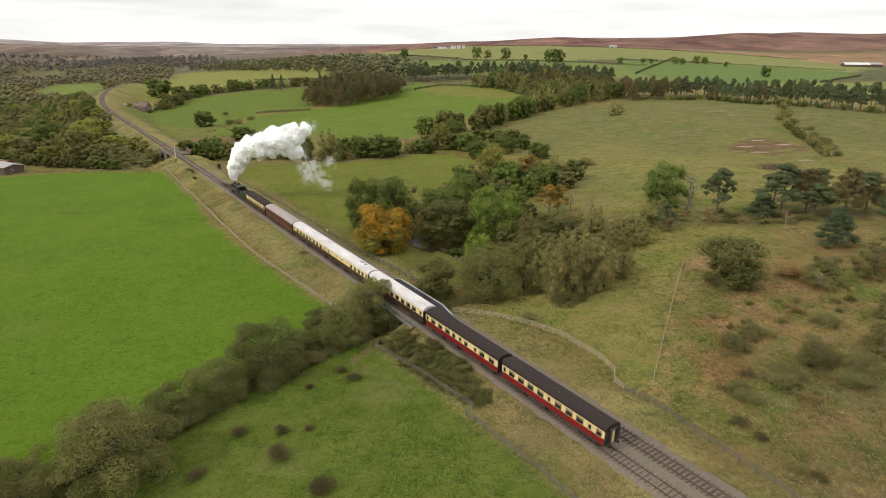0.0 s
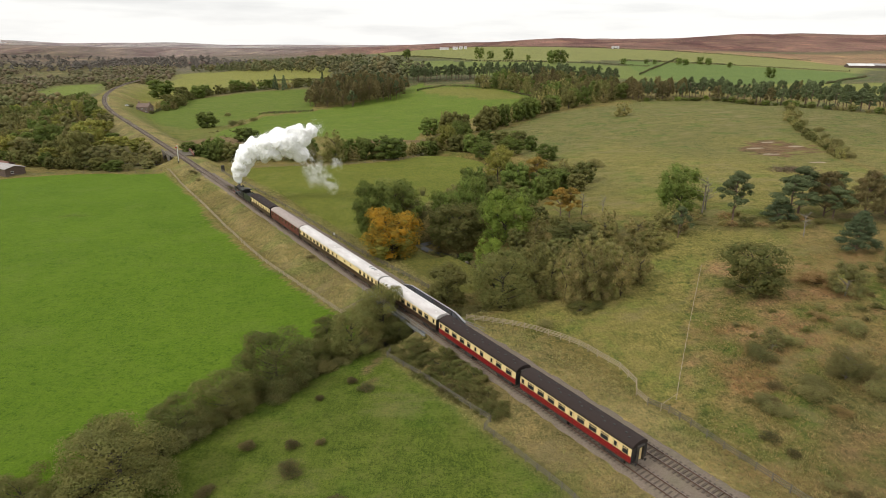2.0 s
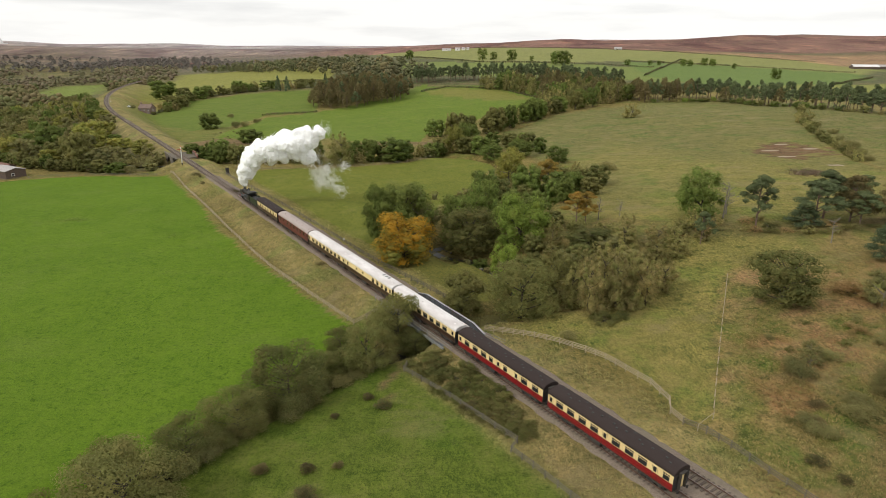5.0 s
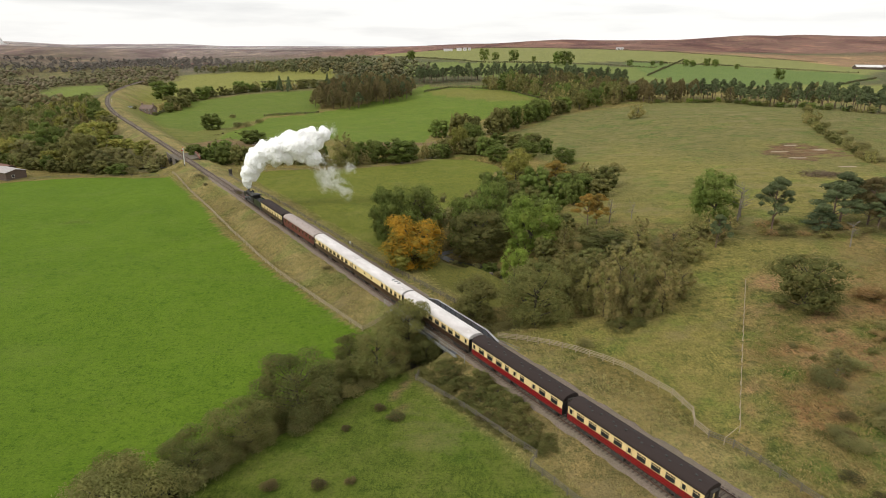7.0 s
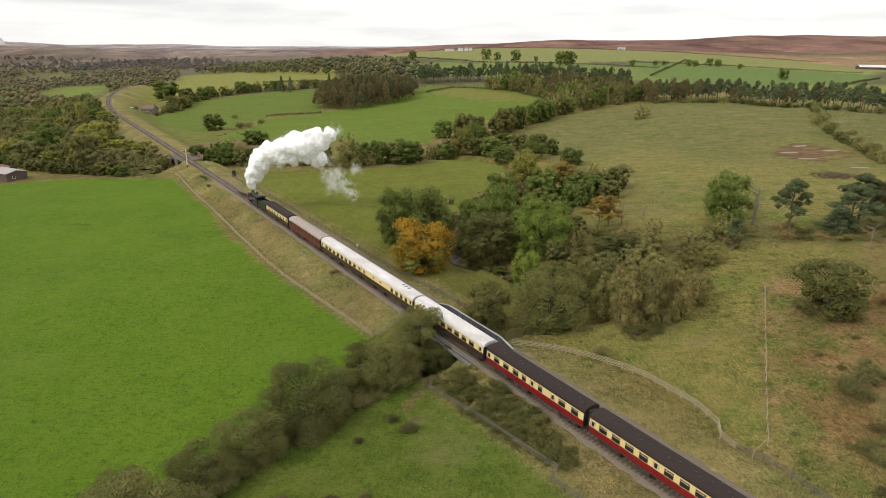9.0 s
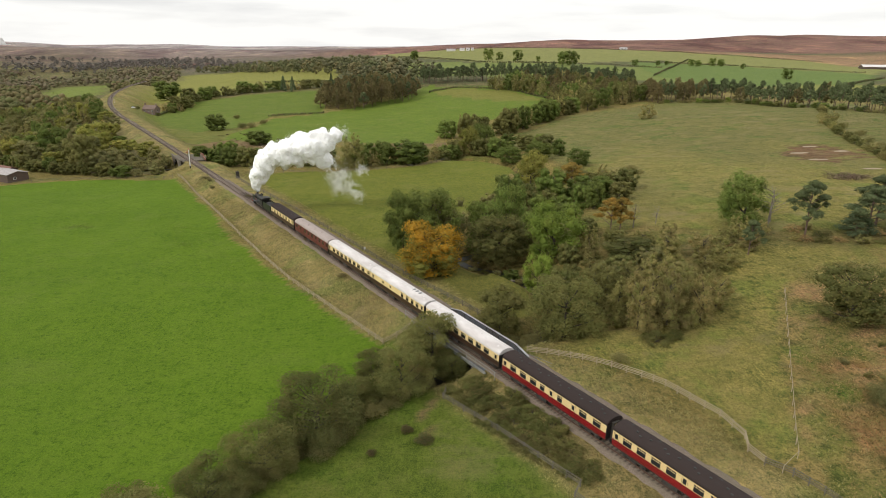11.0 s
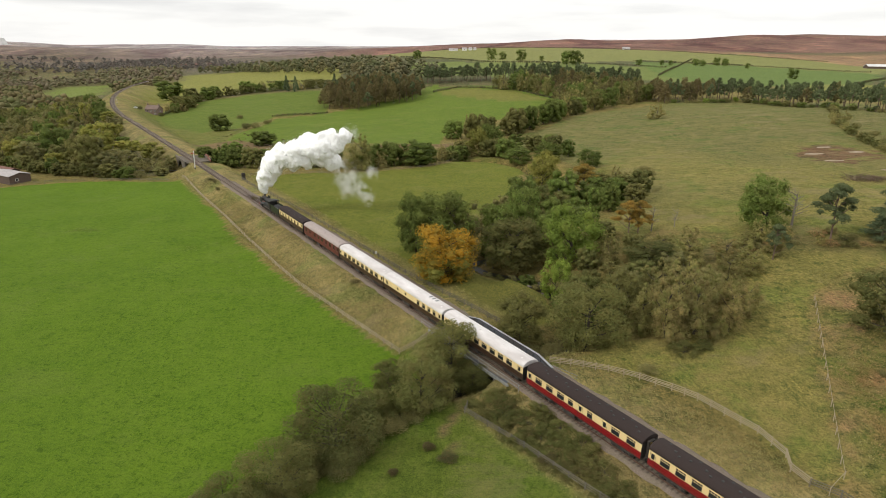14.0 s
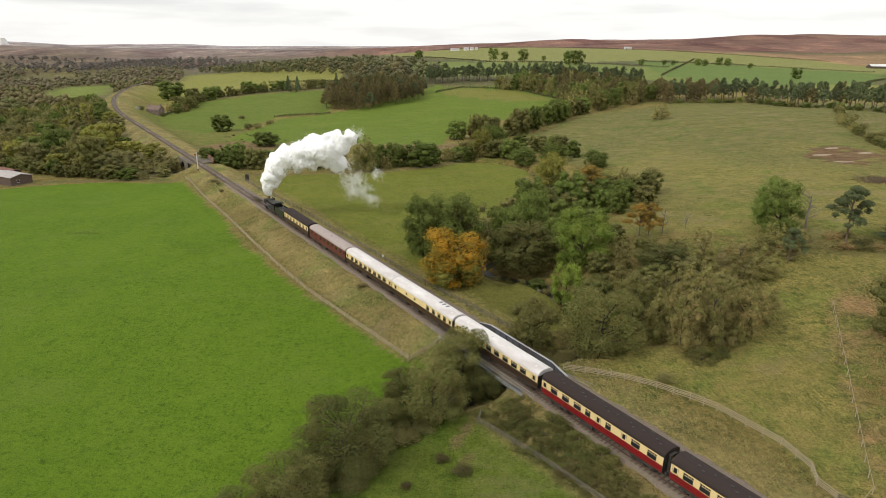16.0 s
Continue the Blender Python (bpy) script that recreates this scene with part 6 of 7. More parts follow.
# ---- fences ----
def fence(label, pts, gap, height, rails, wood, thick=0.1, rail_h=0.09, group=""):
    f = thing("fence", label, "fence", kind="structure")
    post_me = bpy.data.meshes.new("post")
    bm = block(bmesh.new(), 0, 0, height / 2 - 0.2, thick * 1.3, thick, height + 0.5, None, 0.012)
    bm.to_mesh(post_me)
    bm.free()
    post_me.materials.append(wood)
    rail_me = bpy.data.meshes.new("fence_rail")
    bm = block(bmesh.new(), 0, 0, 0, 1, 0.045, rail_h)
    bm.to_mesh(rail_me)
    bm.free()
    rail_me.materials.append(wood)
    places = []
    for (ax, ay), (bx, by) in zip(pts, pts[1:]):
        n = max(1, round(math.hypot(bx - ax, by - ay) / gap))
        places += [(ax + (bx - ax) * i / n, ay + (by - ay) * i / n) for i in range(n)]
    places.append(pts[-1])
    tops = [Vector((x, y, gz(x, y))) for x, y in places]
    rng = random.Random(len(places))
    for i, p in enumerate(tops):
        part("post", post_me, None, f, m=Matrix.Translation(p) @ pose(0, 0, 0, rng.uniform(-2.5, 2.5), rng.uniform(-2.5, 2.5), rng.uniform(0, 40)))
        if i:
            d = p - tops[i - 1]
            turn = d.to_track_quat("X", "Z").to_matrix().to_4x4()
            for k in range(rails):
                z = height * (0.92 - k * 0.78 / max(rails, 1))
                part("fence_rail", rail_me, None, f, m=Matrix.Translation((p + tops[i - 1]) / 2 + Vector((0, 0, z + rng.uniform(-0.03, 0.03)))) @ turn @ Matrix.Diagonal((d.length + 0.08, 1, 1, 1)))


fence("pale timber post and rail fence beside rough grass", [(2.1, 107.6), (5.2, 106.6), (10.4, 104.1), (14.3, 101.5), (17.9, 98.3), (20.5, 95.6), (22.8, 92.3), (25.4, 88.5), (26.7, 84.0), (26.0, 81.6), (26.9, 79.2)], 2.1, 1.25, 4, FENCE_WOOD)
fence("grey weathered post and rail fence on the bank", [(26.9, 79.2), (29.2, 77.2), (31.1, 74.2), (33.5, 69.5), (38, 62), (44, 52)], 2.3, 1.15, 3, DARK_WOOD)
fence("weathered post and rail fence round a pasture", [(-110.5, 240), (-107.9, 236.8), (-92.1, 211.7), (-63.9, 168.3), (-45.1, 140.9), (-32.1, 124.7), (-21.8, 112.0), (-17.4, 113.8), (-14.5, 115.5)], 2.4, 1.15, 3, FENCE_WOOD)
fence("dark post and rail fence along the line", [(-84, 226), (-73.8, 211.4), (-55.0, 190.9), (-37.2, 167.0), (-23.2, 146.1), (-13.6, 132.8), (-2.5, 118.0)], 2.4, 1.15, 3, DARK_WOOD)
fence("dark timber fence below the brambles", [(-11.0, 97.0), (-11.4, 95.5), (-4.1, 87.4), (1.9, 79.6), (4.6, 76.4), (3.6, 74.6), (6, 71.5), (12, 63), (20, 50)], 2.2, 1.1, 3, DARK_WOOD)
fence("pale wire and stake fence up the hillside", [(50.7, 122.5), (42.3, 104.5), (35.7, 90.1), (31.2, 80.1), (28.3, 77.8)], 3.0, 1.15, 1, FENCE_WOOD, 0.08, 0.055)
fence("dark stake fence along the field's edge", [(-88, 247), (-52, 249.5), (-22, 263), (-8, 283)], 3.5, 1.1, 2, DARK_WOOD, 0.09, 0.06)
fence("dark stake fence below the wood", [(-176, 238), (-156, 244), (-113, 241)], 3.5, 1.1, 2, DARK_WOOD, 0.09, 0.06)


# ---- the train ----
SIDE = [(1.30, 1.02), (1.39, 1.35), (1.405, 2.02), (1.40, 2.6), (1.36, 3.14)]


def skin(points, length, both=True):
    """Side panels of a coach between two heights, carried along its length."""
    bm = bmesh.new()
    for sgn in (-1, 1):
        ring = [[bm.verts.new((sgn * x, y, z)) for x, z in points] for y in (-length / 2, length / 2)]
        for j in range(len(points) - 1):
            f = (ring[0][j], ring[0][j + 1], ring[1][j + 1], ring[1][j])
            bm.faces.new(f if sgn < 0 else f[::-1])
    return bm


def roof_mesh(length):
    bm = bmesh.new()
    n = 14
    arc = [(1.41 * math.cos(math.pi * k / n), 3.11 + 0.76 * math.sin(math.pi * k / n) ** 0.85) for k in range(n + 1)]
    rows = []
    for y, shrink in ((-length / 2 - 0.06, 0.985), (-length / 2 + 0.15, 1), (length / 2 - 0.15, 1), (length / 2 + 0.06, 0.985)):
        rows.append([bm.verts.new((x * shrink, y, 3.11 + (z - 3.11) * shrink)) for x, z in arc])
    for a, b in zip(rows, rows[1:]):
        for k in range(n):
            bm.faces.new((a[k], a[k + 1], b[k + 1], b[k]))
    bm.faces.new(rows[0][::-1])
    bm.faces.new(rows[-1])
    return bm


def end_mesh():
    bm = bmesh.new()
    out = [(-x, z) for x, z in SIDE] + [(1.36 * math.cos(math.pi * k / 10), 3.14 + 0.7 * math.sin(math.pi * k / 10)) for k in range(10, -1, -1)] + [(x, z) for x, z in SIDE[::-1]]
    a = [bm.verts.new((x, -0.03, z)) for x, z in out]
    b = [bm.verts.new((x, 0.03, z)) for x, z in out]
    bm.faces.new(a)
    bm.faces.new(b[::-1])
    for i in range(len(out)):
        bm.faces.new((a[i], b[i], b[(i + 1) % len(out)], a[(i + 1) % len(out)]))
    return bm


def wheel_mesh(r, spokes=0):
    bm = bmesh.new()
    m = Matrix.Rotation(math.pi / 2, 4, "Y")
    for x, rr, t in ((0, r, 0.13), (0.06, r + 0.03, 0.03), (0, 0.14, 0.24)):
        bmesh.ops.create_cone(bm, cap_ends=True, segments=24, radius1=rr, radius2=rr, depth=t, matrix=Matrix.Translation((x, 0, 0)) @ m)
    me = bpy.data.meshes.new("wheel")
    bm.to_mesh(me)
    bm.free()
    me.materials.append(SOOT)
    return me


COACH_WHEEL, DRIVE_WHEEL, BOGIE_WHEEL = wheel_mesh(0.46), wheel_mesh(0.86), wheel_mesh(0.48)


def window_meshes(w, h, bars):
    """Frame and dark pane of one coach window, seen from its outer side (normal +x)."""
    f = bmesh.new()
    for y in (-w / 2, w / 2):
        block(f, 0.006, y, 0, 0.024, 0.045, h + 0.045)
    for z in (-h / 2, h / 2):
        block(f, 0.006, 0, z, 0.024, w, 0.045)
    if bars:
        block(f, 0.008, 0, h * 0.2, 0.02, w, 0.05)
        for k in range(1, bars):
            block(f, 0.008, -w / 2 + w * k / bars, h * 0.35, 0.02, 0.045, h * 0.3)
    fm = bpy.data.meshes.new("window")
    f.to_mesh(fm)
    f.free()
    g = block(bmesh.new(), 0, 0, 0, 0.016, w, h)
    gm = bpy.data.meshes.new("pane")
    g.to_mesh(gm)
    g.free()
    gm.materials.append(GLASS)
    return fm, gm


WINDOWS = {"big": window_meshes(1.28, 0.92, 4), "mid": window_meshes(0.9, 0.92, 3), "door": window_meshes(0.5, 0.72, 0), "small": window_meshes(0.55, 0.5, 2)}
FRAMED = {}


def framed(kind, mat):
    if (kind, mat.name) not in FRAMED:
        me = WINDOWS[kind][0].copy()
        me.materials.append(mat)
        FRAMED[kind, mat.name] = me
    return FRAMED[kind, mat.name], WINDOWS[kind][1]


def build_coach(label, s_mid, length, lower, upper, roof, windows, vents, kitchen=False):
    c = thing("railway_coach", label, "railway coach", at_line(s_mid, 0), group="coaches of the train")
    part("lower_side", skin([(x, z) for x, z in SIDE[:2]] + [(1.405, 2.0)], length), lower, c)
    part("upper_side", skin([(1.407, 2.0), (1.402, 2.6), (1.365, 3.14)], length), upper, c)
    part("waist_line", block(block(bmesh.new(), -1.412, 0, 2.0, 0.02, length - 0.05, 0.035), 1.412, 0, 2.0, 0.02, length - 0.05, 0.035), lower, c)
    part("roof", roof_mesh(length), roof, c, smooth=False)
    part("gutter", block(block(bmesh.new(), -1.40, 0, 3.12, 0.05, length, 0.05), 1.40, 0, 3.12, 0.05, length, 0.05), roof, c)
    part("floor_frame", block(bmesh.new(), 0, 0, 1.0, 2.5, length - 0.2, 0.2), SOOT, c)
    for y, turn in ((-length / 2, 0), (length / 2, 0)):
        part("end_wall", end_mesh(), BLACK_PAINT, c, m=pose(0, y, 0))
        d = -1 if y < 0 else 1
        bm = bmesh.new()
        block(bm, -0.5, 0, 2.15, 0.14, 0.34, 2.1, None, 0.03)
        block(bm, 0.5, 0, 2.15, 0.14, 0.34, 2.1, None, 0.03)
        block(bm, 0, 0, 3.2, 1.14, 0.34, 0.16, None, 0.03)
        g = part("gangway", bm, SOOT, c, "black concertina gangway", m=pose(0, y + d * 0.2, 0))
        part("gangway_door", one_block(0.8, 0.06, 1.95, 0.01), CREAM if upper == CREAM else upper, g, m=pose(0, -d * 0.12, 2.15))
        for x in (-0.86, 0.86):
            part("buffer", tube(tube(bmesh.new(), (x, y, 1.06), (x, y + d * 0.38, 1.06), 0.09), (x, y + d * 0.38, 1.06), (x, y + d * 0.43, 1.06), 0.22, seg=14), SOOT, c)
    for y in (-length / 2 + 3.0, length / 2 - 3.0):
        bm = bmesh.new()
        for x in (-1.02, 1.02):
            block(bm, x, 0, 0.62, 0.1, 3.5, 0.28, None, 0.03)
            for yy in (-1.3, 1.3):
                block(bm, x, yy, 0.48, 0.2, 0.34, 0.34, None, 0.03)
            block(bm, x, 0, 0.42, 0.22, 1.0, 0.2)
        block(bm, 0, 0, 0.6, 2.0, 0.4, 0.25)
        b = part("bogie", bm, SOOT, c, m=pose(0, y, 0))
        for yy in (-1.3, 1.3):
            for x, turn in ((-0.75, 0), (0.75, 180)):
                part("wheel", COACH_WHEEL, None, b, m=pose(x, yy, 0.46, 0, 0, turn))
    part("battery_box", block(bmesh.new(), -0.95, 1.6, 0.66, 0.7, 2.0, 0.55, None, 0.03), SOOT, c)
    part("battery_box", block(bmesh.new(), 0.95, -1.6, 0.66, 0.7, 2.0, 0.55, None, 0.03), SOOT, c)
    for sgn in (-1, 1):
        for y, kind in windows:
            z = 2.62 if kind in ("small",) else 2.5
            fm, gm = framed(kind, upper)
            turn = 180 if sgn < 0 else 0
            w = part("window", fm, None, c, m=pose(sgn * 1.407, y * (-sgn), z, 0, 0, turn))
            part("pane", gm, None, w)
            if kind == "door":
                part("door_line", block(block(bmesh.new(), sgn * 1.412, y * (-sgn) - 0.36, 2.05, 0.012, 0.025, 1.95), sgn * 1.412, y * (-sgn) + 0.36, 2.05, 0.012, 0.025, 1.95), SOOT, c)
                part("door_handle", one_block(0.05, 0.12, 0.035), GALV, c, m=pose(sgn * 1.43, y * (-sgn) + 0.26, 1.95))
    for y, x in vents:
        part("roof_vent", one_block(0.3, 0.3, 0.2, 0.05), BLACK_PAINT if roof is ROOF_GREY else roof, c, m=pose(x, y, 3.9 - 0.22 * abs(x)))
    if kitchen:
        for y in (-6.2, -5.2, -4.2):
            part("kitchen_vent", one_block(0.7, 0.35, 0.16, 0.05), GALV, c, m=pose(0.15, y, 3.9))
    return c


def spaced(n, length, kind="big", ends=1.6):
    return [(-length / 2 + ends + (length - 2 * ends) * (k + 0.5) / n, kind) for k in range(n)]


REAR = -32.8
vents_a = [(-8.6 + 1.9 * k, 0.55 if k % 2 else -0.55) for k in range(10)] + [(-7.9 + 1.9 * k, -0.2) for k in range(9)]
tso = [(-9.2, "door"), (-7.6, "big"), (-5.6, "big"), (-3.6, "big"), (-1.6, "big"), (0.1, "door"), (1.8, "big"), (3.8, "big"), (5.7, "big"), (7.4, "door"), (8.9, "mid")]
bso = [(-9.2, "door"), (-7.4, "big"), (-5.3, "big"), (-3.2, "big"), (-1.4, "mid"), (0.3, "door"), (1.9, "mid"), (4.3, "door"), (6.0, "big"), (8.3, "big")]
pull = [(-9.1, "door")] + spaced(8, 19.7, "big", 2.0) + [(9.1, "door")]
kitch = [(-9.2, "door"), (-7.6, "mid"), (-6.0, "mid"), (-4.3, "mid"), (-2.5, "mid"), (1.8, "small"), (4.6, "small"), (8.6, "door")]
comp = [(-9.2, "door"), (-7.3, "mid"), (-5.3, "mid"), (-3.2, "door"), (-1.0, "mid"), (1.1, "mid"), (3.2, "mid"), (6.0, "door"), (8.4, "mid")]
short = [(-7.2, "door")] + spaced(6, 15.6, "mid", 1.7) + [(7.2, "door")]
flip = lambda rows: [(-y, k) for y, k in rows]
build_coach("crimson and cream coach with a dark grey roof at the rear", REAR + 9.9, 19.6, CRIMSON, CREAM, ROOF_GREY, flip(tso), vents_a)
build_coach("crimson and cream coach with a guard's compartment", REAR + 30.5, 19.6, CRIMSON, CREAM, ROOF_GREY, flip(bso), vents_a)
build_coach("umber and cream dining coach with a white roof", REAR + 51.0, 19.7, UMBER, CREAM, ROOF_WHITE, pull, vents_a[::3])
build_coach("umber and cream kitchen coach with a white roof", REAR + 71.4, 19.7, UMBER, CREAM, ROOF_WHITE, kitch, vents_a[::2], True)
build_coach("umber and cream dining coach with a white roof", REAR + 91.2, 19.4, UMBER, CREAM, ROOF_WHITE, pull, vents_a[::3])
build_coach("maroon coach with a dusty silver roof", REAR + 111.2, 19.4, MAROON, MAROON, ROOF_DUSTY, comp, vents_a[::2])
build_coach("short umber and cream coach with a dark roof", REAR + 129.9, 16.0, UMBER, CREAM, ROOF_GREY, short, vents_a[2:8:2])


def build_tender():
    t = thing("locomotive_tender", "dark green tender heaped with coal", "tender", at_line(REAR + 142.0, 0))
    bm = bmesh.new()
    block(bm, -1.22, 0, 2.05, 0.06, 6.0, 1.6, None, 0.02)
    block(bm, 1.22, 0, 2.05, 0.06, 6.0, 1.6, None, 0.02)
    block(bm, 0, -3.0, 2.05, 2.5, 0.06, 1.6, None, 0.02)
    block(bm, 0, 2.9, 1.9, 2.5, 0.06, 1.2, None, 0.02)
    block(bm, 0, 0, 1.3, 2.5, 6.0, 0.12)
    part("tank", bm, LOCO_GREEN, t)
    part("rear_deck", block(bmesh.new(), 0, -2.0, 2.55, 2.4, 1.9, 0.1), BLACK_PAINT, t)
    part("filler_cap", tube(bmesh.new(), (0, -2.3, 2.6), (0, -2.3, 2.8), 0.28, seg=14), BLACK_PAINT, t)
    coal = bmesh.new()
    bmesh.ops.create_grid(coal, x_segments=14, y_segments=22, size=0.5, matrix=pose(0, 0.9, 2.2) @ Matrix.Diagonal((2.35, 4.0, 1, 1)))
    for v in coal.verts:
        v.co.z += 0.75 * max(0, 1 - (v.co.x / 1.3) ** 2) * max(0, 1 - ((v.co.y - 0.7) / 2.3) ** 2) + noise.noise(v.co * 2.3) * 0.22
    part("coal", coal, COAL, t, "heap of black coal")
    part("frame", block(bmesh.new(), 0, 0, 1.05, 2.2, 6.3, 0.35, None, 0.02), BLACK_PAINT, t)
    for y in (-2.1, 0, 2.1):
        for x, turn in ((-0.75, 0), (0.75, 180)):
            part("wheel", BOGIE_WHEEL, None, t, m=pose(x, y, 0.48, 0, 0, turn))
    part("buffer_beam", block(bmesh.new(), 0, -3.2, 1.1, 2.4, 0.08, 0.4), BLACK_PAINT, t)


def build_loco():
    e = thing("steam_locomotive", "black steam locomotive with smoke deflectors", "locomotive", at_line(REAR + 149.6, 0))
    part("frame", block(bmesh.new(), 0, 0, 1.0, 1.2, 9.3, 0.5, None, 0.02), BLACK_PAINT, e)
    part("running_plate", block(block(bmesh.new(), -1.0, 0.6, 1.42, 0.65, 7.8, 0.06), 1.0, 0.6, 1.42, 0.65, 7.8, 0.06), BLACK_PAINT, e)
    part("boiler", tube(tube(bmesh.new(), (0, -2.0, 2.55), (0, 2.4, 2.5), 0.80, 0.72, 24), (0, -2.4, 2.45), (0, -1.2, 2.45), 0.9, seg=24), BLACK_PAINT, e)
    for y in (-0.6, 0.5, 1.6):
        part("boiler_band", tube(bmesh.new(), (0, y - 0.03, 2.525), (0, y + 0.03, 2.525), 0.80 - 0.018 * y, seg=24), BLACK_PAINT, e)
    box = part("smokebox", tube(bmesh.new(), (0, 2.4, 2.5), (0, 4.2, 2.5), 0.78, seg=24), SOOT, e, "sooty black smokebox")
    part("smokebox_door", tube(bmesh.new(), (0, 4.2, 2.5), (0, 4.34, 2.5), 0.66, 0.5, 24), SOOT, box)
    ch = part("chimney", tube(tube(bmesh.new(), (0, 3.3, 3.2), (0, 3.3, 3.72), 0.26, 0.22, 16), (0, 3.3, 3.72), (0, 3.3, 3.86), 0.24, 0.3, 16), SOOT, e)
    dm = bmesh.new()
    bmesh.ops.create_uvsphere(dm, u_segments=16, v_segments=10, radius=0.36, matrix=pose(0, 0.9, 3.22) @ Matrix.Diagonal((1, 1, 1.1, 1)))
    part("dome", dm, BLACK_PAINT, e, smooth=True)
    part("safety_valve", tube(bmesh.new(), (0, -1.5, 3.3), (0, -1.5, 3.6), 0.1), RAIL_TOP, e)
    cab = bmesh.new()
    for x in (-1.28, 1.28):
        block(cab, x, -3.2, 2.1, 0.05, 1.5, 1.3)
        block(cab, x, -2.55, 3.0, 0.05, 0.2, 0.6)
        block(cab, x, -3.85, 3.0, 0.05, 0.2, 0.6)
    block(cab, 0, -2.45, 2.4, 2.55, 0.05, 1.9)
    c = part("cab", cab, BLACK_PAINT, e)
    rf = bmesh.new()
    n = 10
    lo = [(1.4 * math.cos(math.pi * k / n), 3.28 + 0.42 * math.sin(math.pi * k / n)) for k in range(n + 1)]
    a = [rf.verts.new((x, -4.4, z)) for x, z in lo]
    b = [rf.verts.new((x, -2.3, z)) for x, z in lo]
    for k in range(n):
        rf.faces.new((a[k], a[k + 1], b[k + 1], b[k]))
    rf.faces.new(a[::-1])
    rf.faces.new(b)
    part("cab_roof", rf, BLACK_PAINT, c)
    for x in (-1.22, 1.22):
        part("smoke_deflector", block(bmesh.new(), x, 3.4, 2.45, 0.04, 1.9, 1.5, None, 0.01), BLACK_PAINT, e)
        part("cylinder", tube(bmesh.new(), (x * 0.9, 2.6, 0.95), (x * 0.9, 3.7, 0.95), 0.38, seg=16), BLACK_PAINT, e)
        part("coupling_rod", block(bmesh.new(), x * 0.76, -0.6, 0.86, 0.05, 4.3, 0.14), RAIL_TOP, e)
        part("connecting_rod", block(bmesh.new(), x * 0.8, 1.4, 0.9, 0.05, 2.6, 0.12), RAIL_TOP, e)
        part("splasher", block(bmesh.new(), x * 0.72, -0.6, 1.62, 0.25, 4.6, 0.35, None, 0.05), BLACK_PAINT, e)
    for y in (-2.5, -0.6, 1.3):
        for x, turn in ((-0.75, 0), (0.75, 180)):
            part("driving_wheel", DRIVE_WHEEL, None, e, m=pose(x, y, 0.86, 0, 0, turn))
    for y in (2.6, 3.9):
        for x, turn in ((-0.75, 0), (0.75, 180)):
            part("bogie_wheel", BOGIE_WHEEL, None, e, m=pose(x, y, 0.48, 0, 0, turn))
    beam = part("buffer_beam", block(bmesh.new(), 0, 4.65, 1.1, 2.5, 0.08, 0.42), RED_PAINT, e, "red buffer beam")
    for x in (-0.86, 0.86):
        part("buffer", tube(tube(bmesh.new(), (x, 4.7, 1.1), (x, 5.1, 1.1), 0.1), (x, 5.1, 1.1), (x, 5.16, 1.1), 0.23, seg=14), BLACK_PAINT, beam)


build_tender()
build_loco()


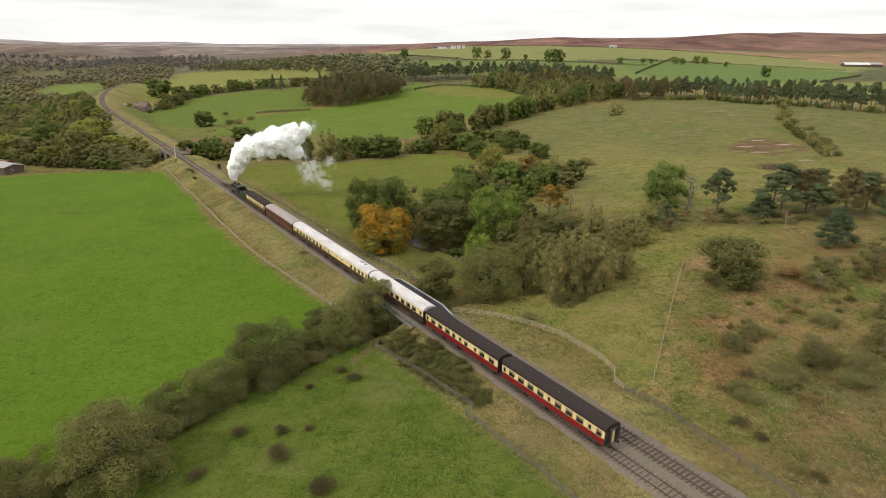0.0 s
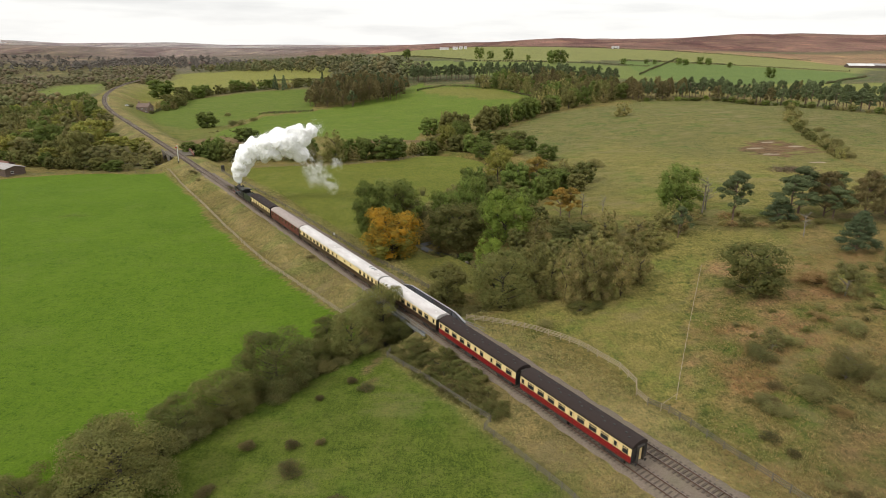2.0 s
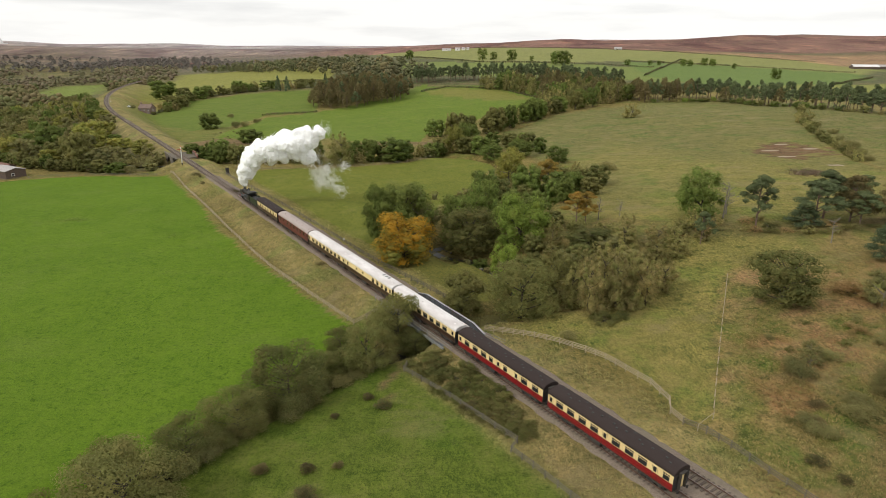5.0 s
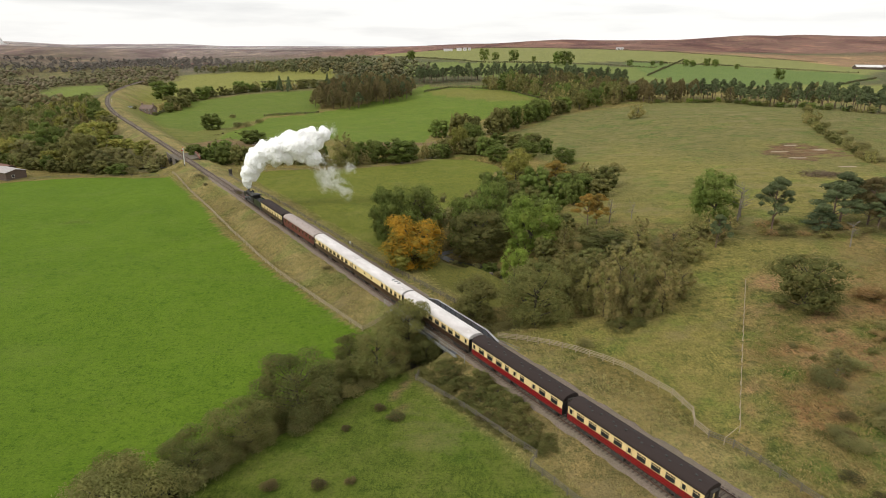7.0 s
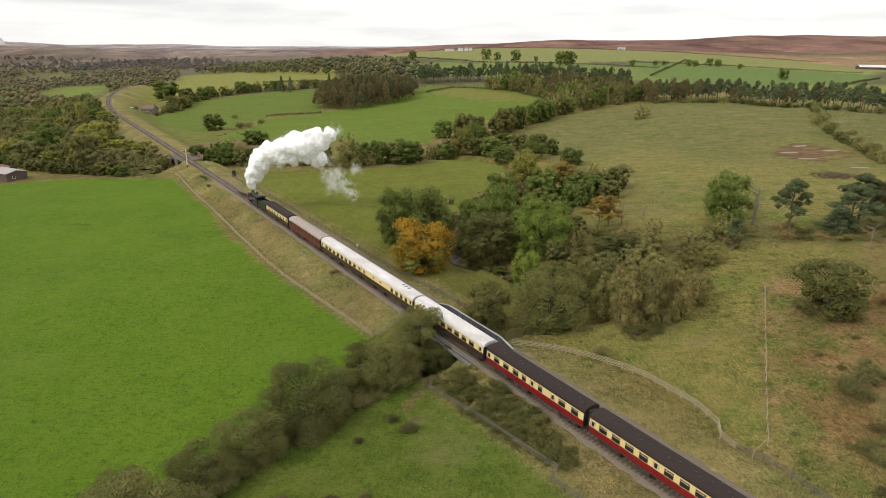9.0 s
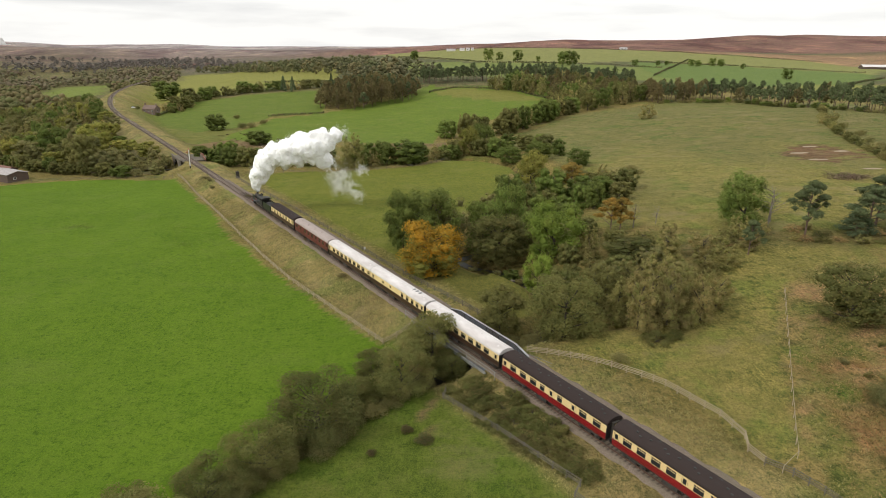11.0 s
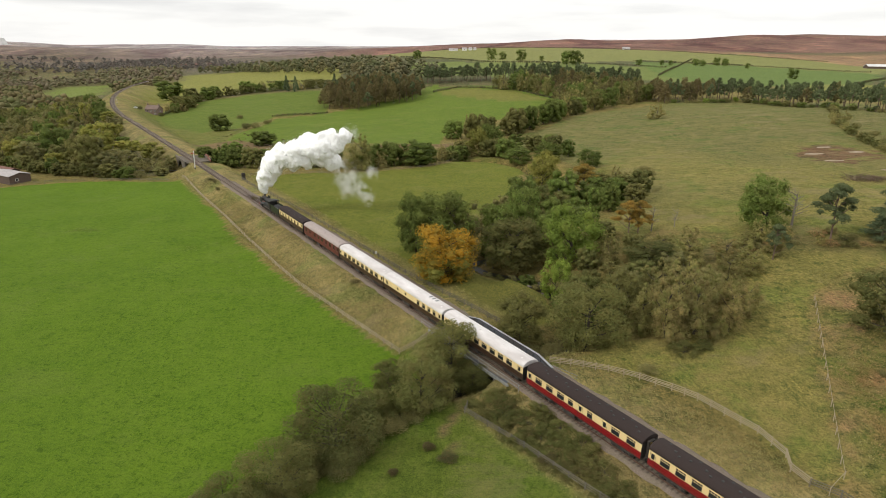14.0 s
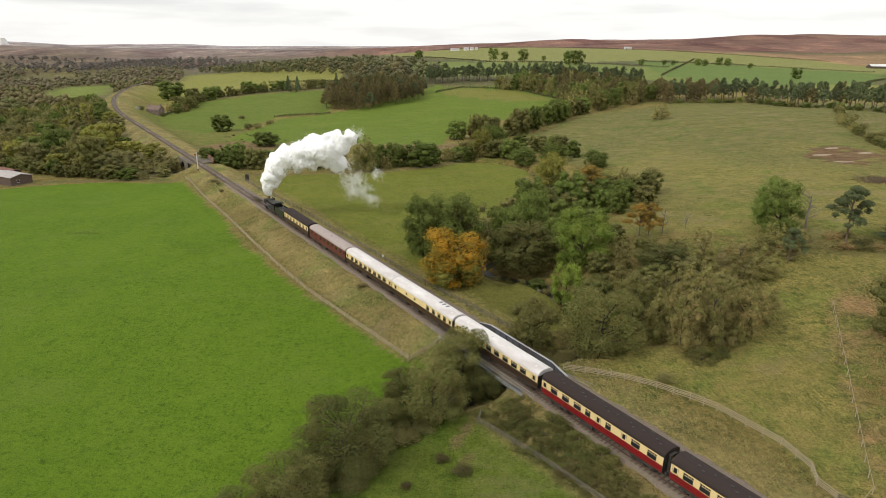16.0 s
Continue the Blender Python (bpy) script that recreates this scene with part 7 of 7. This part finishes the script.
# ---- steam from the chimney ----
def build_steam():
    foot = on_line(REAR + 152.9, 0, 3.9)
    st = thing("steam_plume", "billowing white steam trailing from the locomotive chimney", "steam", Matrix.Translation(foot))
    dense = [(0, 0.6, 0.7), (-0.1, 1.9, 1.2), (0.3, 3.6, 1.8), (1.2, 5.6, 2.3), (2.6, 7.8, 2.6), (4.4, 9.8, 2.9), (7.0, 11.0, 3.0), (9.8, 12.0, 3.1), (12.6, 12.8, 3.3), (15.2, 13.0, 3.2), (17.8, 13.8, 3.0), (20.4, 15.0, 2.5), (22.8, 16.2, 1.8), (16.6, 10.6, 2.4), (19.2, 9.6, 2.1), (8.4, 9.4, 2.3), (12.0, 10.2, 2.4)]
    thin = [(20.4, 9.2, 1.6), (21.6, 8.0, 2.0), (24.0, 6.0, 2.0), (25.6, 3.6, 1.9), (23.4, 1.4, 1.7), (27.6, 1.2, 1.7), (29.2, -1.0, 1.3), (30.4, 6.4, 1.4), (25.0, 17.2, 1.4), (22.0, 4.4, 1.6)]

    def heap(name, rows, mat, seed, label, levels):
        rng = random.Random(seed)
        bm = bmesh.new()
        for dx, dz, r in rows:
            c = Vector((dx, rng.uniform(-0.3, 0.3) * r, dz))
            puffs = [(c, r, levels[0])] if levels[0] else []
            for _ in range(levels[1]):
                d = Vector((rng.gauss(0, 1), rng.gauss(0, 1), rng.gauss(0.15, 1))).normalized()
                puffs.append((c + d * r * rng.uniform(0.7, levels[3]), r * rng.uniform(0.16, 0.5), levels[2]))
            for p, rr, level in puffs:
                made = bmesh.ops.create_icosphere(bm, subdivisions=level, radius=rr, matrix=Matrix.Translation(p))
                for v in made["verts"]:
                    d = (v.co - p).normalized()
                    k = 0.45 * noise.noise(v.co * 0.5) + 0.45 * abs(noise.noise(v.co * 1.1)) + 0.2 * noise.noise(v.co * 2.4) * min(1, rr) + 0.08 * noise.noise(v.co * 5.0) * min(1, rr)
                    v.co += d * rr * k
        ob = part(name, bm, mat, st, label, smooth=True)
        if levels[0]:
            rm = ob.modifiers.new("one_skin", "REMESH")
            rm.mode, rm.voxel_size, rm.use_smooth_shade = "VOXEL", 0.2, True
    heap("dense_cloud", dense, STEAM, 3, "dense white steam", (4, 14, 3, 0.95))
    # torn droplets round the cloud and in the tongue that hangs from it
    rng = np.random.default_rng(5)
    at, out = [], []
    for dx, dz, r in thin:
        n = int(2300 * r * r)
        at.append(np.array((dx, 0, dz)) + rng.normal(0, 1, (n, 3)) * (r * 0.62, r * 0.5, r * 0.72))
    for dx, dz, r in dense[2:]:
        n = int(520 * r * r)
        d = rng.normal(0, 1, (n, 3))
        d /= np.linalg.norm(d, axis=1)[:, None]
        at.append(np.array((dx, 0, dz)) + d * r * (1.0 + np.abs(rng.normal(0, 0.22, (n, 1)))))
    at = np.concatenate(at)
    torn = hum(at[:, 0] + 0.4 * at[:, 1], at[:, 2], 1.5, 61) * 0.6 + hum(at[:, 0], at[:, 2] + 0.5 * at[:, 1], 0.6, 62) * 0.4
    at = at[torn + rng.uniform(-0.12, 0.12, len(at)) > 0.40]
    way = rng.normal(0, 1, at.shape)
    wisp = part("thin_steam", quads_mesh("thin_steam", cards(rng, at, way, 0.085), WISP), None, st, "thin torn steam drifting from the plume")
    tagged(wisp, kind="stuff")


build_steam()


# ---- buildings ----
def gable(w, d, h, rise, over=0.3):
    """Walls with gables, and a pitched roof of two slabs."""
    bm = bmesh.new()
    pts = [(-w / 2, -1.5), (w / 2, -1.5), (w / 2, h), (0, h + rise), (-w / 2, h)]
    a = [bm.verts.new((x, -d / 2, z)) for x, z in pts]
    b = [bm.verts.new((x, d / 2, z)) for x, z in pts]
    bm.faces.new(a)
    bm.faces.new(b[::-1])
    for i in range(5):
        bm.faces.new((a[i], b[i], b[(i + 1) % 5], a[(i + 1) % 5]))
    rf = bmesh.new()
    ang = math.atan2(rise, w / 2)
    run = math.hypot(rise, w / 2) + over
    for s in (-1, 1):
        m = Matrix.Translation((s * (w / 4 + over / 2 * math.cos(ang)), 0, h + rise / 2 - over / 2 * math.sin(ang) + 0.12)) @ Matrix.Rotation(s * ang, 4, "Y")
        block(rf, 0, 0, 0, run, d + 2 * over, 0.16, m)
    return bm, rf


def house(name, label, cat, x, y, turn, w, d, h, rise, walls, roof, windows=(), chimneys=(), doors=()):
    t = thing(name, label, cat, Matrix.Translation((x, y, gz(x, y) - 0.2)) @ pose(0, 0, 0, 0, 0, turn))
    wall, rf = gable(w, d, h, rise)
    part("wall", wall, walls, t)
    r = part("roof", rf, roof, t)
    for cy in chimneys:
        part("chimney", block(bmesh.new(), 0, cy, h + rise + 0.5, 0.7, 0.9, 1.8, None, 0.03), walls, r)
    for face, u, z, ww, hh in windows:
        m = pose(u, -d / 2 - 0.02, z) if face == "end" else pose(w / 2 + 0.02, u, z, 0, 0, 90) if face == "right" else pose(-w / 2 - 0.02, u, z, 0, 0, -90)
        f = part("window", block(block(block(block(bmesh.new(), -ww / 2, 0, 0, 0.1, 0.08, hh), ww / 2, 0, 0, 0.1, 0.08, hh), 0, 0, hh / 2, ww, 0.08, 0.1), 0, 0, -hh / 2, ww + 0.2, 0.14, 0.1), WHITE_PAINT, t, m=m)
        part("pane", one_block(ww, 0.04, hh), GLASS, f)
    for face, u, ww, hh in doors:
        m = pose(u, -d / 2 - 0.03, hh / 2) if face == "end" else pose(w / 2 + 0.03, u, hh / 2, 0, 0, 90)
        part("door", one_block(ww, 0.06, hh), SHED_WALL, t, m=m)
    return t


house("shed", "brown boarded shed with a pale sheet roof", "shed", -179.5, 248, 62, 7.5, 14, 3.2, 0.9, SHED_WALL, SHED_ROOF, windows=(("end", -1.2, 1.7, 1.0, 0.9),), doors=(("right", -3, 2.6, 2.4), ("right", 3, 2.6, 2.4)))
house("shed", "low dark lean-to beside the shed", "shed", -190, 262, 62, 4, 10, 2.4, 0.8, SHED_WALL, TILE)
house("farmhouse", "old brown stone house by the railway", "house", -251, 521, 78, 7, 11.0, 5.4, 2.8, HOUSE_STONE, HOUSE_STONE, windows=(("left", -3.4, 4.1, 1.0, 1.3), ("left", 0, 4.1, 1.0, 1.3), ("left", 3.4, 4.1, 1.0, 1.3), ("left", -3.4, 1.6, 1.0, 1.3), ("left", 3.4, 1.6, 1.0, 1.3), ("end", 0, 4.1, 1.0, 1.3)), chimneys=(-4.9, 4.9))
for x, y, turn, w, d, h in ((-690, 1640, 80, 9, 16, 6), (-660, 1650, 60, 9, 13, 6), (-628, 1660, 75, 10, 18, 7)):
    house("hill_house", "distant stone house on the valley side", "house", x, y, turn, w, d, h, 4, HOUSE_STONE, TILE, windows=(("left", -4, 4, 1.4, 1.6), ("left", 4, 4, 1.4, 1.6)), chimneys=(-d / 2 + 1, d / 2 - 1))
for x, y, turn, w, d, h in ((17, 1460, 85, 7, 11, 3.5), (30, 1463, 70, 7, 7, 3.5), (-8, 1470, 90, 7, 20, 2.2), (40, 1466, 90, 7, 6, 3)):
    house("farm_building", "white farm building below the moor", "farmhouse", x, y, turn, w, d, h, 3, FARM_WHITE, SHED_ROOF, windows=(("left", 0, 2.5, 1.4, 1.4),))
house("farm_building", "long white farmhouse at the moor's edge", "farmhouse", 421, 1630, 88, 8, 18, 3.5, 3, FARM_WHITE, SHED_ROOF, windows=(("left", -4, 4, 1.5, 1.5), ("left", 4, 4, 1.5, 1.5)))
house("barn", "large pale sheet-roofed barn beside a copse", "barn", 700, 1098, 80, 18, 40, 3.5, 3.5, SHED_WALL, FARM_WHITE, doors=(("right", 0, 5, 4.5),))
house("barn", "low pale barn beside a larger one", "barn", 738, 1112, 80, 16, 26, 4, 3, SHED_WALL, SHED_ROOF)


def build_car(x, y, turn):
    c = thing("parked_car", "small white car parked beside the old house", "car", Matrix.Translation((x, y, gz(x, y))) @ pose(0, 0, 0, 0, 0, turn))
    bm = bmesh.new()
    block(bm, 0, 0, 0.62, 1.7, 4.1, 0.6, None, 0.12)
    part("body", bm, WHITE_PAINT, c)
    cb = bmesh.new()
    made = bmesh.ops.create_cube(cb, size=1, matrix=pose(0, -0.2, 1.16) @ Matrix.Diagonal((1.5, 2.3, 0.55, 1)))
    for v in made["verts"]:
        if v.co.z > 1.2:
            v.co.x *= 0.82
            v.co.y = -0.2 + (v.co.y + 0.2) * 0.7
    cabin = part("cabin", cb, GLASS, c, "dark glazed cabin")
    part("roof", one_block(1.25, 1.6, 0.06, 0.02), WHITE_PAINT, cabin, m=pose(0, -0.2, 1.46))
    for wx in (-0.78, 0.78):
        for wy in (-1.3, 1.3):
            w = part("wheel", tube(bmesh.new(), (wx - 0.1, wy, 0.31), (wx + 0.1, wy, 0.31), 0.31, seg=16), BLACK_PAINT, c)
            part("hub", tube(bmesh.new(), (wx - 0.11, wy, 0.31), (wx + 0.11, wy, 0.31), 0.17, seg=12), GALV, w)


build_car(-257.5, 505, 60)


def build_pyramid():
    """The pale cut-off pyramid on the far skyline."""
    x, y = -2305, 3300
    p = thing("radar_pyramid", "pale truncated pyramid building on the skyline", "building", Matrix.Translation((x, y, gz(x, y) - 4)))
    bm = bmesh.new()
    bmesh.ops.create_cone(bm, cap_ends=True, segments=4, radius1=30, radius2=15, depth=36, matrix=pose(0, 0, 18, 0, 0, 25))
    part("body", bm, FARM_WHITE, p)
    part("plinth", block(bmesh.new(), 6, 0, 3, 74, 34, 10), FARM_WHITE, p)


build_pyramid()


# pale stones showing in the bare scrapes, and a heap of cut heather on the hill
def soil_patch(x, y, r, seed):
    rng = random.Random(seed)
    n = 18
    verts = [(x, y, gz(x, y) + 0.22)]
    for k in range(n):
        a = 2 * math.pi * k / n
        rr = r * rng.uniform(0.75, 1.15)
        px, py = x + rr * 1.3 * math.cos(a), y + rr * 0.8 * math.sin(a)
        verts.append((px, py, gz(px, py) + 0.05))
    faces = [(0, 1 + k, 1 + (k + 1) % n) for k in range(n)]
    tagged(new("soil_patch", mesh_of("soil_patch", verts, faces, SOIL)), "low mound of bare pale soil on the pasture", "soil", group="bare soil mounds")


for k, (x, y, r) in enumerate(((127.5, 262, 2.7), (140, 277, 2.4), (125.5, 245, 2.6), (144.4, 262.4, 2.4), (131, 223, 2.2))):
    soil_patch(x, y, r, k)
LEAF["heather"] = HEATHER
hp = [(113.5 + random.gauss(0, 3.4), 207 + random.gauss(0, 3.0)) for _ in range(260)]
tussocks("cut_heather", "heap of purple-brown cut heather", hp, "heather", 1.2, 9, 7)


# boulders in the beck below the wood
rock_rng = random.Random(12)
for k in range(26):
    x, y = rock_rng.uniform(-6, 9), rock_rng.uniform(141, 158)
    d = near_line(np.array([x]), np.array([y]), STREAM)[0][0]
    if d > 3.2:
        continue
    bm = bmesh.new()
    r = rock_rng.uniform(0.3, 0.75)
    bmesh.ops.create_icosphere(bm, subdivisions=2, radius=r)
    off = Vector((k * 3.1, 0, 0))
    for v in bm.verts:
        v.co *= 1 + 0.35 * noise.noise(v.co * 1.7 / r * 0.6 + off)
        v.co.z *= 0.65
    me = bpy.data.meshes.new("boulder")
    bm.to_mesh(me)
    bm.free()
    me.materials.append(STONE)
    ob = tagged(new("boulder", me), "rounded grey boulder in the beck", "boulder", "boulders in the beck")
    ob.location = (x, y, gz(x, y) + r * 0.2)
